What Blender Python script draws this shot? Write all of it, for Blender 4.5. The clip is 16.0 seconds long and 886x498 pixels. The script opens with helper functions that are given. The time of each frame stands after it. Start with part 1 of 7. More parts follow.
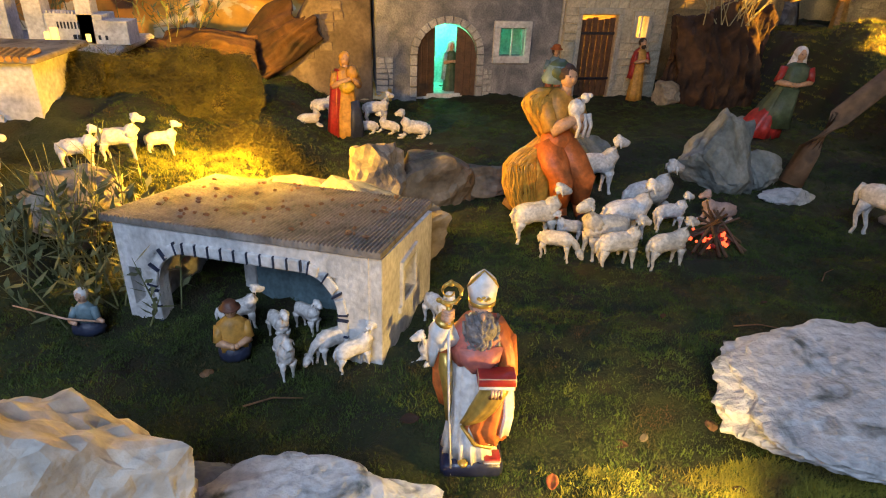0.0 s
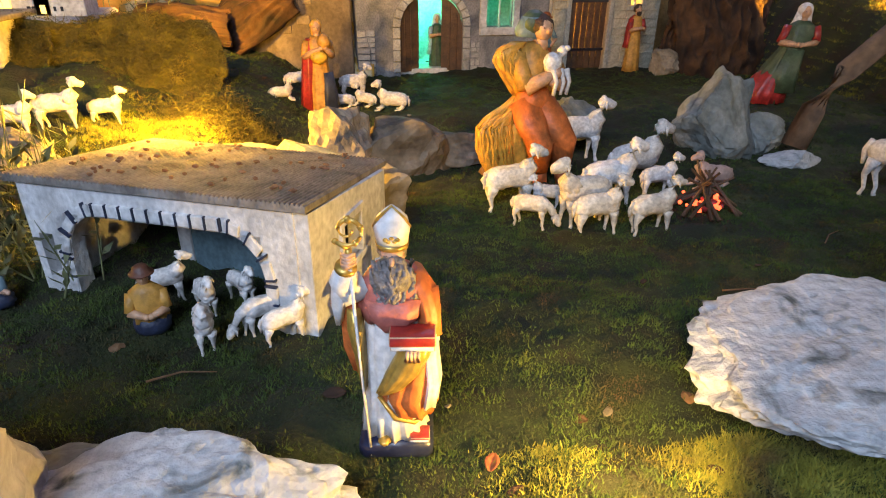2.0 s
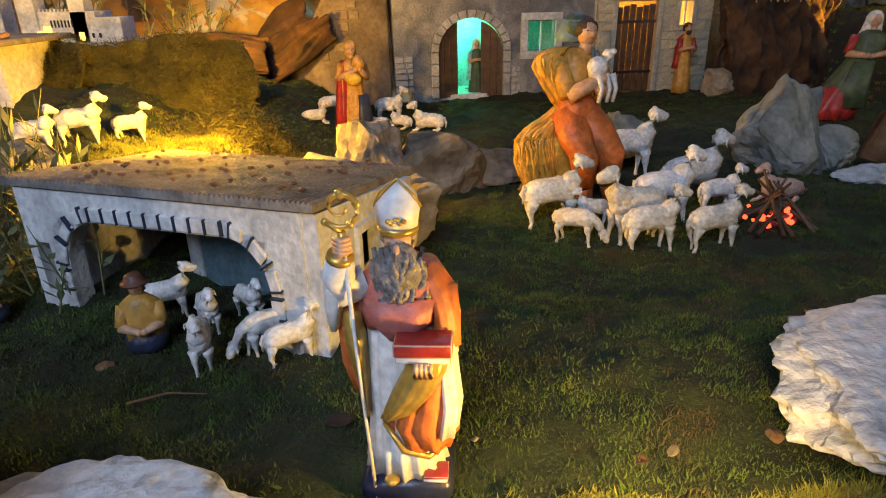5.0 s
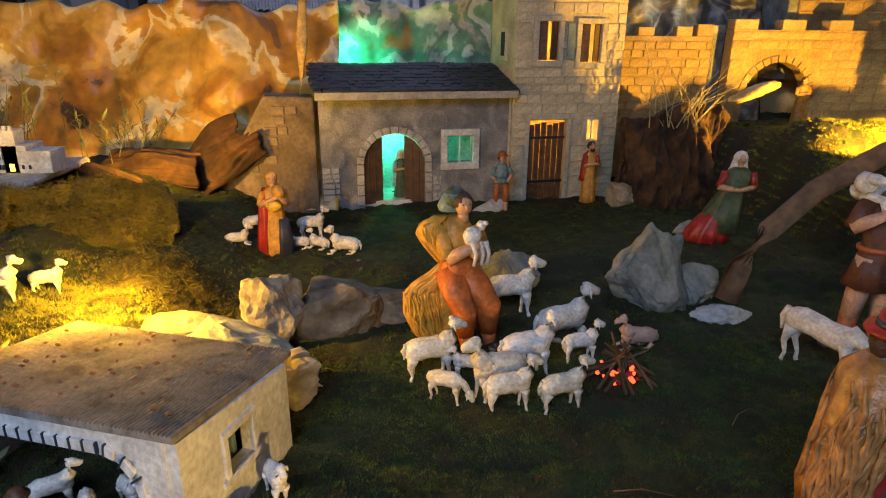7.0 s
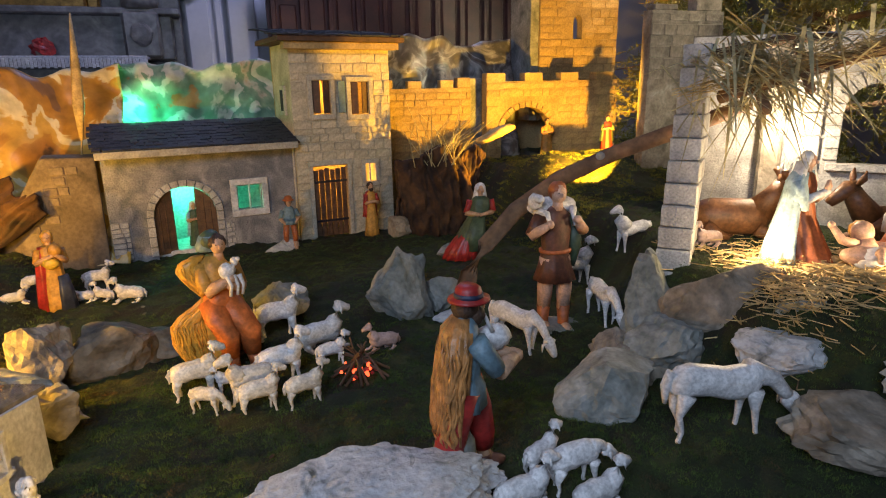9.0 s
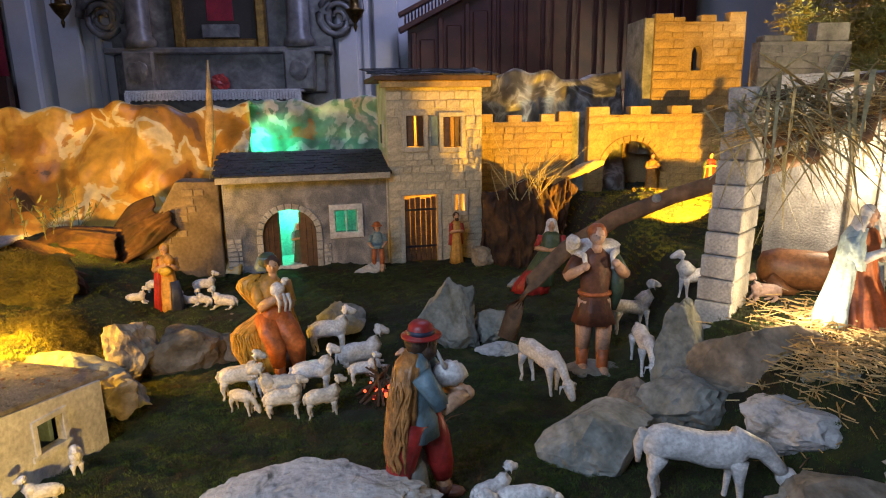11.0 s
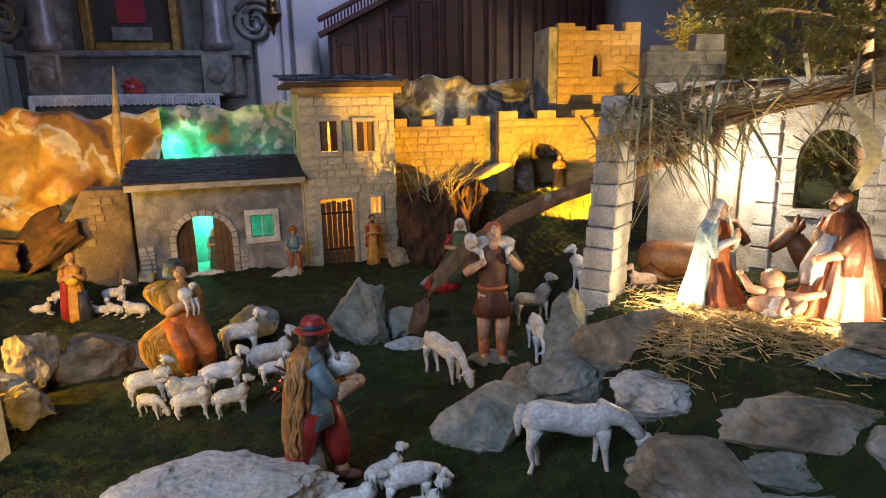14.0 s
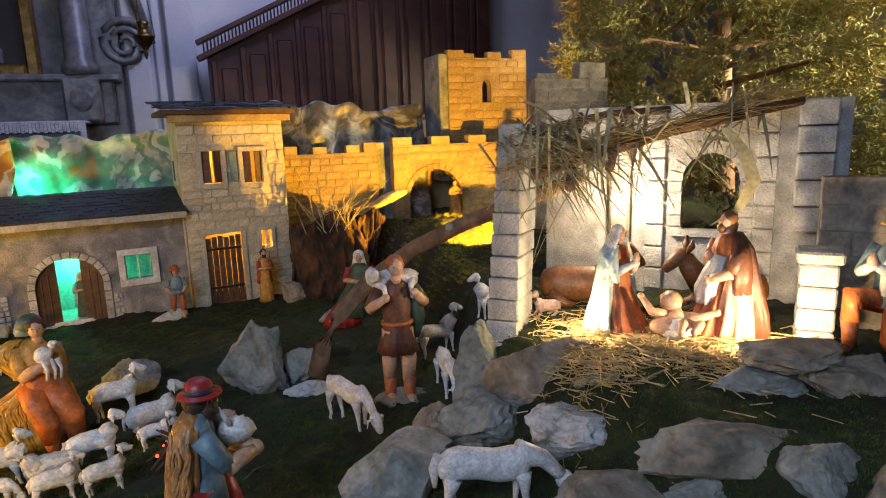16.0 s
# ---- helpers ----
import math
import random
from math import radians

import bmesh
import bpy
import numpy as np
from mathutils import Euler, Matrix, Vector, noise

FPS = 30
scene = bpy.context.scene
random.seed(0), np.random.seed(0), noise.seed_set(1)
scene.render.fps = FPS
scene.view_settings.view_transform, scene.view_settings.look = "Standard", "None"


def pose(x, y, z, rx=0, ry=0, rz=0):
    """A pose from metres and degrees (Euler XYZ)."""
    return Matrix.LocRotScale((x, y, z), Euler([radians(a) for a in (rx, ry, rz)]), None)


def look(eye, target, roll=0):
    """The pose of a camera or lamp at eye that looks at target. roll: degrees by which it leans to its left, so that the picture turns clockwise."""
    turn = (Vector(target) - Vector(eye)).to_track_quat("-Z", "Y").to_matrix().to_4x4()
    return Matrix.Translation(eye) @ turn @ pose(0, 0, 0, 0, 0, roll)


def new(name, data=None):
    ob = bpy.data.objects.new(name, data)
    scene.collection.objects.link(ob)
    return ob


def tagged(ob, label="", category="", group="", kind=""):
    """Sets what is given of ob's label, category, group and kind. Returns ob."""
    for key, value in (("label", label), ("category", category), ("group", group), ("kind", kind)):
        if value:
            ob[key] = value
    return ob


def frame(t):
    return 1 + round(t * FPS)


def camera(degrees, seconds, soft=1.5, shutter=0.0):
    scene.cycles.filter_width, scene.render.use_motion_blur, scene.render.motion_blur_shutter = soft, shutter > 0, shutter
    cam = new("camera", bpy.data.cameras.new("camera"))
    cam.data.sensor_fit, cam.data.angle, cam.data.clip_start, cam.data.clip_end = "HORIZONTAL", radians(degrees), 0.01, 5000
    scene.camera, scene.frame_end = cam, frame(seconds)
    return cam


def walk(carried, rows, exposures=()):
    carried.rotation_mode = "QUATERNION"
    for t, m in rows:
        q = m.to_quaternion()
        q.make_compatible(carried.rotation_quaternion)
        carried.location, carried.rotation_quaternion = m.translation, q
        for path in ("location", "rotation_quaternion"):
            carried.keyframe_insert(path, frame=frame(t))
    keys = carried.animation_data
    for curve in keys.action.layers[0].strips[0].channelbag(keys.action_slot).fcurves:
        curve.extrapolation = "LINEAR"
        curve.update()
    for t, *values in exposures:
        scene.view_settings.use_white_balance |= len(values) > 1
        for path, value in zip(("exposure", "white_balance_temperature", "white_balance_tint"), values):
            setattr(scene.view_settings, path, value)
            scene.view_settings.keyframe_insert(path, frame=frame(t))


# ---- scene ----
cam = camera(72.2, 16.0, 1.1)
PATH = [
    (0, (-0.326, 0.876, 0.716), (-0.097, 2.654, -0.17), 2.5),
    (0.5, (-0.219, 0.805, 0.713), (0.045, 2.579, -0.172), 2.1),
    (1, (-0.183, 0.789, 0.676), (0.061, 2.537, -0.264), 1.6),
    (1.5, (-0.182, 0.842, 0.643), (0.029, 2.597, -0.292), -0.6),
    (2, (-0.187, 0.955, 0.594), (-0.002, 2.732, -0.306), 0.8),
    (2.5, (-0.208, 1.025, 0.513), (-0.194, 2.843, -0.319), -0.5),
    (3, (-0.196, 1.052, 0.5), (-0.217, 2.877, -0.317), -0.9),
    (3.2, (-0.188, 1.055, 0.507), (-0.218, 2.881, -0.308), -1.6),
    (5.3, (-0.133, 1.055, 0.486), (-0.076, 2.902, -0.28), -1.4),
    (5.5, (-0.112, 1.045, 0.531), (-0.043, 2.896, -0.225), -1.5),
    (6, (-0.033, 1.041, 0.626), (0.064, 2.903, -0.097), 0.9),
    (6.5, (0.01, 1.014, 0.736), (0.088, 2.88, 0.022), 0.7),
    (7, (0.05, 0.985, 0.84), (0.218, 2.867, 0.185), 0.5),
    (7.5, (0.083, 0.897, 0.889), (0.39, 2.788, 0.314), 0.8),
    (8, (0.107, 0.789, 0.889), (0.557, 2.658, 0.337), 1.4),
    (8.5, (0.209, 0.679, 0.893), (0.805, 2.512, 0.359), -1.1),
    (8.7, (0.255, 0.618, 0.894), (0.904, 2.434, 0.361), -0.9),
    (10.8, (0.682, 0.42, 0.969), (0.918, 2.356, 0.522), -0.9),
    (11, (0.734, 0.372, 0.958), (0.887, 2.316, 0.512), -0.9),
    (11.5, (0.762, 0.325, 0.955), (0.796, 2.262, 0.46), -1.7),
    (12, (0.746, 0.295, 0.963), (0.75, 2.235, 0.477), -2.3),
    (12.5, (0.75, 0.26, 0.962), (0.797, 2.201, 0.483), -2.1),
    (13, (0.753, 0.249, 0.964), (0.828, 2.191, 0.492), -1.4),
    (13.5, (0.809, 0.238, 0.966), (0.995, 2.176, 0.508), -1.4),
    (14, (0.84, 0.228, 0.975), (1.204, 2.144, 0.532), -1.2),
    (14.5, (0.873, 0.244, 0.981), (1.398, 2.125, 0.55), -1.3),
    (15, (0.879, 0.296, 1.0), (1.569, 2.13, 0.598), -1.7),
    (15.5, (0.874, 0.321, 1.011), (1.599, 2.146, 0.632), -2.4),
    (16, (0.85, 0.344, 0.996), (1.547, 2.18, 0.617), -1.8),
]
walk(cam, [(t, look(eye, target, roll)) for t, eye, target, roll in PATH],
     exposures=((0.0, -0.12), (1.2, 0.0), (2.2, 0.24), (3.2, 0.2), (5.3, -0.34), (6.0, -0.42), (6.5, -0.40), (7.5, -0.30), (8.5, -0.2), (16.0, -0.2)))

# ---- world and light ----
world = bpy.data.worlds.new("world")
scene.world = world
world.use_nodes = True
bg = world.node_tree.nodes["Background"]
bg.inputs[0].default_value, bg.inputs[1].default_value = (0.25, 0.33, 0.6, 1), 0.018


def lamp(name, kind, at, watts, colour, aim=None, size=0.03, spread=None, blend=0.5):
    data = bpy.data.lights.new(name, kind)
    data.energy, data.color = watts, colour
    ob = new(name, data)
    ob.matrix_world = look(at, aim) if aim else pose(*at)
    if kind == "AREA":
        data.shape, data.size, data.size_y = "RECTANGLE", size, size * 0.8
    else:
        data.shadow_soft_size = size
    if kind == "SPOT":
        data.spot_size, data.spot_blend = radians(spread), blend
    return ob


# the house and the tower stand turned a little away from the table's edge
HOUSE_AT = pose(0.69, 4.25, 0, 0, 0, 8.8) @ pose(-0.70, -4.14, 0)
TOWER_AT = pose(0.70, 4.20, 0, 0, 0, 9.0) @ pose(-0.70, -4.11, 0)
GOLD_L, WARM_L, WHITE_L, GREEN_L = (1.0, 0.50, 0.03), (1.0, 0.50, 0.08), (1.0, 0.72, 0.38), (0.06, 1.0, 0.52)
# unseen cool fill floating above the front edge, added for the church's dim ambient light
lamp("cool_fill_light", "AREA", (-1.1, -0.8, 2.4), 130, (0.57, 0.72, 1.0), (-0.1, 2.0, 0.1), 2.0)
# unseen blue fill added to brighten the back wall and the altar
lamp("back_wall_fill", "AREA", (2.0, 6.4, 5.6), 215, (0.50, 0.56, 1.0), (-1.0, 9.2, 1.8), 2.0)
# unseen warm fill added to brighten the tree; no window stands there
tree_fill = lamp("tree_fill_light", "AREA", (8.6, 0.2, 3.2), 145, (1.0, 0.84, 0.55), (5.2, 4.0, 1.5), 1.2)
tree_fill.data.spread = radians(34)
lamp("front_spot", "SPOT", (0.13, 1.37, 0.13), 22, (1.0, 0.60, 0.13), (-0.02, 1.56, 0.05), 0.012, 172, 1.0)
lamp("left_spot", "POINT", (-0.67, 2.50, 0.27), 58, GOLD_L, None, 0.02)
lamp("hill_spot", "SPOT", (-0.95, 3.45, 0.36), 62, GOLD_L, (-0.95, 4.6, 0.85), 0.02, 135, 0.6)
lamp("white_house_spot", "POINT", (-1.85, 2.60, 0.52), 26, GOLD_L, None, 0.03)
lamp("castle_spot", "SPOT", (2.40, 3.48, 0.40), 330, GOLD_L, (2.2, 4.75, 1.0), 0.012, 104, 0.12)
lamp("stable_spot", "POINT", (1.97, 2.05, 0.38), 6.5, WHITE_L, None, 0.02)
lamp("cradle_spot", "SPOT", (2.40, 1.57, 0.36), 27, WHITE_L, (2.55, 2.1, 0.62), 0.02, 160, 0.4)
lamp("post_bulb", "POINT", (2.47, 2.47, 0.70), 17, (1.0, 0.80, 0.55), None, 0.02)
lamp("house_bulb", "POINT", tuple(HOUSE_AT @ Vector((0.1, 4.36, 0.33))), 6, GREEN_L, None, 0.02)
lamp("roof_bulb", "POINT", (-0.16, 4.64, 0.73), 5.5, GREEN_L, None, 0.02)
lamp("tower_bulb", "POINT", tuple(TOWER_AT @ Vector((1.0, 4.33, 0.85))), 10, WARM_L, None, 0.02)
lamp("tower_low_bulb", "POINT", tuple(TOWER_AT @ Vector((1.08, 4.30, 0.30))), 8, WARM_L, None, 0.02)


# ---- materials ----
def mat(name, colour, rough=0.7, dark=0.7, scale=14.0, fine=90.0, bump=0.3, metal=0.0, light=1.12, tint=None, coat=0.0, vary=0.0, grain=0.72):
    """Two scales of variation round one base colour, with fine relief."""
    m = bpy.data.materials.new(name)
    m.use_nodes = True
    nt = m.node_tree
    b = nt.nodes["Principled BSDF"]
    co = nt.nodes.new("ShaderNodeTexCoord")
    n1, n2 = nt.nodes.new("ShaderNodeTexNoise"), nt.nodes.new("ShaderNodeTexNoise")
    n1.inputs["Scale"].default_value, n1.inputs["Detail"].default_value = scale, 5
    n2.inputs["Scale"].default_value, n2.inputs["Detail"].default_value = fine, 4
    ramp = nt.nodes.new("ShaderNodeValToRGB")
    e = ramp.color_ramp.elements
    e[0].position, e[1].position = 0.32, 0.7
    low = tint or tuple(c * dark for c in colour)
    e[0].color, e[1].color = (*low, 1), (*[min(c * light, 1) for c in colour], 1)
    mix = nt.nodes.new("ShaderNodeMix")
    mix.data_type, mix.blend_type = "RGBA", "MULTIPLY"
    mix.inputs[0].default_value = grain
    fr = nt.nodes.new("ShaderNodeValToRGB")
    f = fr.color_ramp.elements
    f[0].position, f[1].position = 0.3, 0.65
    f[0].color, f[1].color = (0.55, 0.55, 0.55, 1), (1, 1, 1, 1)
    for n in (n1, n2):
        nt.links.new(co.outputs["Object"], n.inputs["Vector"])
    nt.links.new(n1.outputs[0], ramp.inputs[0])
    nt.links.new(n2.outputs[0], fr.inputs[0])
    nt.links.new(ramp.outputs[0], mix.inputs[6])
    nt.links.new(fr.outputs[0], mix.inputs[7])
    out = mix.outputs[2]
    if vary:
        info, hsv, mr = nt.nodes.new("ShaderNodeObjectInfo"), nt.nodes.new("ShaderNodeHueSaturation"), nt.nodes.new("ShaderNodeMapRange")
        mr.inputs[3].default_value, mr.inputs[4].default_value = 1 - vary, 1 + vary
        nt.links.new(info.outputs["Random"], mr.inputs[0])
        nt.links.new(mr.outputs[0], hsv.inputs["Value"])
        nt.links.new(out, hsv.inputs["Color"])
        out = hsv.outputs[0]
    nt.links.new(out, b.inputs["Base Color"])
    b.inputs["Roughness"].default_value, b.inputs["Metallic"].default_value = rough, metal
    b.inputs["Coat Weight"].default_value = coat
    bp = nt.nodes.new("ShaderNodeBump")
    bp.inputs["Strength"].default_value, bp.inputs["Distance"].default_value = bump, 0.006
    nt.links.new(n2.outputs[0], bp.inputs["Height"])
    nt.links.new(bp.outputs[0], b.inputs["Normal"])
    return m


def glow(name, colour, strength):
    m = bpy.data.materials.new(name)
    m.use_nodes = True
    b = m.node_tree.nodes["Principled BSDF"]
    b.inputs["Base Color"].default_value = b.inputs["Emission Color"].default_value = (*colour, 1)
    b.inputs["Emission Strength"].default_value = strength
    return m


def bands(name, stops, scale, rough=0.75, bump=0.5, distort=1.2, fine=60.0, detail=7.0):
    """Several colours in torn patches, for moss, paper and marble."""
    m = mat(name, (0.5, 0.5, 0.5), rough, bump=bump, fine=fine)
    nt = m.node_tree
    ramp = [n for n in nt.nodes if n.type == "VALTORGB"][0]
    n1 = [n for n in nt.nodes if n.type == "TEX_NOISE"][0]
    n1.inputs["Scale"].default_value, n1.inputs["Distortion"].default_value = scale, distort
    n1.inputs["Detail"].default_value = detail
    r = ramp.color_ramp
    while len(r.elements) < len(stops):
        r.elements.new(0.5)
    for el, (p, c) in zip(r.elements, stops):
        el.position, el.color = p, (*c, 1)
    return m


MOSS = bands("moss", ((0.22, (0.024, 0.021, 0.007)), (0.34, (0.0202, 0.0158, 0.00576)), (0.46, (0.0158, 0.0216, 0.00432)), (0.60, (0.0252, 0.036, 0.00576)), (0.72, (0.0468, 0.0504, 0.00936)), (0.8, (0.0324, 0.0324, 0.00864))), 6.0, 0.95, 1.0, 0.8, 130)
TUFT = bands("moss_tuft", ((0.26, (0.106, 0.0594, 0.0231)), (0.36, (0.0495, 0.0462, 0.0132)), (0.46, (0.0429, 0.0726, 0.0119)), (0.58, (0.066, 0.106, 0.0145)), (0.68, (0.106, 0.132, 0.0198)), (0.80, (0.145, 0.152, 0.033))), 9.0, 0.9, 0.2, 0.6, 160)
HEDGE = bands("dry_moss", ((0.3, (0.04, 0.03, 0.008)), (0.5, (0.09, 0.08, 0.015)), (0.7, (0.17, 0.14, 0.028))), 9.0, 0.95, 0.9, 0.6, 140)
STRAW = mat("straw", (0.62, 0.43, 0.17), 0.6, 0.5, 20, 120, 0.2)
REED = mat("dry_leaf", (0.55, 0.47, 0.25), 0.6, 0.45, 12, 80, 0.2)
LEAF = mat("olive_leaf", (0.20, 0.22, 0.10), 0.6, 0.55, 12, 80, 0.2)
YEW = mat("yew_leaf", (0.24, 0.26, 0.06), 0.6, 0.4, 2.2, 30, 0.1, tint=(0.40, 0.31, 0.09))
WHITEROCK = bands("white_limestone", ((0.30, (0.09, 0.099, 0.09)), (0.37, (0.324, 0.333, 0.324)), (0.43, (0.504, 0.504, 0.504)), (0.5, (0.522, 0.513, 0.504)), (0.64, (0.594, 0.585, 0.567)), (0.70, (0.315, 0.315, 0.306)), (0.8, (0.612, 0.594, 0.558))), 12.0, 0.85, 1.0, 1.0, 70)
GREYROCK = bands("grey_stone", ((0.26, (0.08, 0.09, 0.075)), (0.40, (0.20, 0.21, 0.185)), (0.56, (0.30, 0.31, 0.28)), (0.66, (0.39, 0.39, 0.365)), (0.78, (0.52, 0.51, 0.48))), 8.0, 0.75, 0.7, 0.8, 60)
BUFFROCK = bands("buff_stone", ((0.3, (0.28, 0.26, 0.22)), (0.45, (0.48, 0.45, 0.40)), (0.62, (0.60, 0.57, 0.51)), (0.78, (0.46, 0.43, 0.39))), 7.0, 0.85, 0.9, 1.0, 60)
TANROCK = bands("tan_stone", ((0.28, (0.10, 0.085, 0.06)), (0.44, (0.24, 0.20, 0.15)), (0.58, (0.36, 0.31, 0.24)), (0.76, (0.52, 0.47, 0.39))), 8.0, 0.8, 0.7, 0.8, 60)
RESIN = mat("white_resin", (0.80, 0.77, 0.74), 0.5, 0.72, 30, 120, 0.25, vary=0.08)
RESINWARM = mat("ivory_resin", (0.78, 0.72, 0.62), 0.5, 0.66, 30, 120, 0.3, vary=0.08)
PINKRESIN = mat("pink_resin", (0.55, 0.38, 0.32), 0.5)
SKIN = mat("painted_skin", (0.58, 0.34, 0.20), 0.45, 0.8, 40, 120, 0.1)
PALESKIN = mat("pale_skin", (0.66, 0.40, 0.27), 0.45, 0.8, 40, 120, 0.1)
HAIR = mat("dark_hair", (0.07, 0.035, 0.018), 0.6, 0.5, 60, 200, 0.6)
GREYHAIR = mat("grey_beard", (0.27, 0.24, 0.23), 0.5, 0.5, 60, 160, 0.8)
BLUEGREY = mat("blue_grey_cloth", (0.17, 0.26, 0.30), 0.5, 0.7, 30, 90, 0.2)
RED = mat("red_paint", (0.42, 0.035, 0.030), 0.4, 0.6, 30, 90, 0.2)
WINE = mat("wine_paint", (0.50, 0.15, 0.12), 0.52, 0.6, 30, 90, 0.35)
ORANGE = mat("orange_paint", (0.64, 0.17, 0.04), 0.52, 0.6, 30, 90, 0.35)
GOLD = mat("gold_paint", (0.62, 0.40, 0.09), 0.32, 0.7, 30, 90, 0.2, 0.5)
WHITE = mat("white_paint", (0.74, 0.72, 0.70), 0.45, 0.85, 30, 90, 0.15)
NAVYBASE = mat("navy_base", (0.02, 0.025, 0.06), 0.3, 0.7, 30, 90, 0.15)
BLACK = mat("black_base", (0.015, 0.018, 0.03), 0.35, 0.7, 30, 90, 0.2)
FLEECE = mat("ochre_fleece", (0.80, 0.42, 0.06), 0.35, 0.6, 25, 60, 0.8)
BROWNROCK = bands("brown_stone", ((0.28, (0.05, 0.042, 0.03)), (0.46, (0.13, 0.105, 0.075)), (0.6, (0.21, 0.175, 0.13)), (0.78, (0.36, 0.32, 0.26))), 8.0, 0.75, 0.7, 0.8, 60)
BROWNFLEECE = mat("brown_fleece", (0.58, 0.26, 0.08), 0.35, 0.4, 30, 70, 0.9)
OCHRE = mat("ochre_paint", (0.60, 0.31, 0.06), 0.52, 0.6, 30, 90, 0.35)
RUST = mat("rust_paint", (0.48, 0.135, 0.04), 0.52, 0.6, 30, 90, 0.35)
YELLOW = mat("yellow_paint", (0.72, 0.46, 0.05), 0.5, 0.7, 30, 90, 0.3)
OXHIDE = mat("ox_brown", (0.24, 0.10, 0.035), 0.5, 0.55, 20, 80, 0.3)
BROWN = mat("brown_paint", (0.15, 0.055, 0.03), 0.52, 0.6, 30, 90, 0.35)
GREEN = mat("green_paint", (0.07, 0.11, 0.06), 0.52, 0.6, 30, 90, 0.35)
BLUE = mat("pale_blue_paint", (0.46, 0.60, 0.64), 0.52, 0.6, 30, 90, 0.35)
NAVY = mat("navy_paint", (0.03, 0.04, 0.08), 0.52, 0.6, 30, 90, 0.35)
WOOD = mat("old_wood", (0.13, 0.065, 0.03), 0.65, 0.5, 25, 120, 0.5)
BARK = mat("bark", (0.27, 0.145, 0.07), 0.8, 0.5, 14, 50, 0.8)
CORK = bands("cork_bark", ((0.3, (0.013, 0.00648, 0.0036)), (0.48, (0.0504, 0.0216, 0.00864)), (0.72, (0.13, 0.0612, 0.0216))), 6.0, 0.85, 1.0, 1.2, 30)
SLATE = mat("slate", (0.035, 0.04, 0.055), 0.6, 0.6, 30, 90, 0.5, vary=0.35)
PLASTER = bands("rough_plaster", ((0.28, (0.105, 0.112, 0.135)), (0.5, (0.24, 0.24, 0.247)), (0.75, (0.48, 0.45, 0.435))), 9.0, 0.9, 1.0, 0.8, 120)
TANPLASTER = bands("tan_render", ((0.3, (0.10, 0.075, 0.05)), (0.5, (0.20, 0.15, 0.105)), (0.72, (0.28, 0.22, 0.16))), 5.0, 0.9, 0.6, 0.6, 60)
CREAM = mat("cream_stone", (0.64, 0.56, 0.40), 0.85, 0.68, 9, 80, 0.6, vary=0.14)
PALESTONE = mat("pale_stone", (0.57, 0.55, 0.52), 0.85, 0.55, 12, 120, 1.0, vary=0.12)
OCHRESTONE = mat("ochre_stone", (0.46, 0.32, 0.14), 0.85, 0.65, 9, 80, 0.6, vary=0.14)
WHITEWASH = mat("whitewash", (0.70, 0.69, 0.68), 0.85, 0.72, 14, 70, 0.6)
ROOFGREY = bands("dusty_roof", ((0.3, (0.12, 0.10, 0.085)), (0.5, (0.24, 0.21, 0.18)), (0.75, (0.34, 0.30, 0.26))), 12.0, 0.9, 0.8, 0.6, 80)
FRAME = mat("painted_frame", (0.55, 0.50, 0.40), 0.7, 0.8, 20, 90, 0.3)
# near-black for flat sheets on solid walls; an opening's shade is in the colour
DARK = mat("unlit_opening", (0.03, 0.035, 0.045), 0.9)
PAPER = bands("painted_paper", ((0.34, (0.09, 0.05, 0.025)), (0.36, (0.36, 0.16, 0.028)), (0.45, (0.48, 0.24, 0.035)), (0.465, (0.58, 0.34, 0.06)), (0.52, (0.62, 0.38, 0.08)), (0.53, (0.74, 0.62, 0.36)), (0.575, (0.76, 0.66, 0.42)), (0.585, (0.50, 0.26, 0.045)), (0.67, (0.40, 0.19, 0.03)), (0.685, (0.20, 0.11, 0.06))), 2.6, 0.45, 0.25, 0.6, 18, 5.0)
GREENPAPER = bands("green_paper", ((0.34, (0.42, 0.18, 0.05)), (0.36, (0.14, 0.28, 0.18)), (0.44, (0.20, 0.34, 0.24)), (0.46, (0.54, 0.58, 0.48)), (0.53, (0.66, 0.66, 0.58)), (0.545, (0.16, 0.30, 0.20)), (0.60, (0.30, 0.40, 0.28)), (0.62, (0.62, 0.56, 0.44)), (0.68, (0.48, 0.22, 0.06))), 3.2, 0.5, 0.25, 0.5, 20, 5.0)
GREYPAPER = bands("grey_paper", ((0.3, (0.0275, 0.0275, 0.0303)), (0.46, (0.066, 0.066, 0.0715)), (0.56, (0.231, 0.237, 0.253)), (0.62, (0.088, 0.088, 0.0935)), (0.75, (0.055, 0.033, 0.022))), 4.0, 0.4, 0.3, 2.0, 25, 4.0)
WALLPAINT = mat("church_plaster", (0.47, 0.47, 0.50), 0.9, 0.9, 1.2, 20, 0.05, grain=0.12)
MARBLE = bands("grey_marble", ((0.3, (0.07, 0.065, 0.065)), (0.5, (0.14, 0.135, 0.13)), (0.7, (0.24, 0.23, 0.22))), 3.0, 0.4, 0.2, 1.5, 20)
WALNUT = mat("walnut", (0.075, 0.024, 0.014), 0.45, 0.55, 5, 40, 0.2, grain=0.4)
VELVET = mat("red_curtain", (0.28, 0.012, 0.03), 0.8, 0.7, 6, 60, 0.3)
GILT = mat("gilt", (0.32, 0.18, 0.05), 0.35, 0.5, 12, 60, 0.5, 0.7)
CANVAS = mat("dark_canvas", (0.035, 0.025, 0.02), 0.5, 0.4, 3, 30, 0.2)
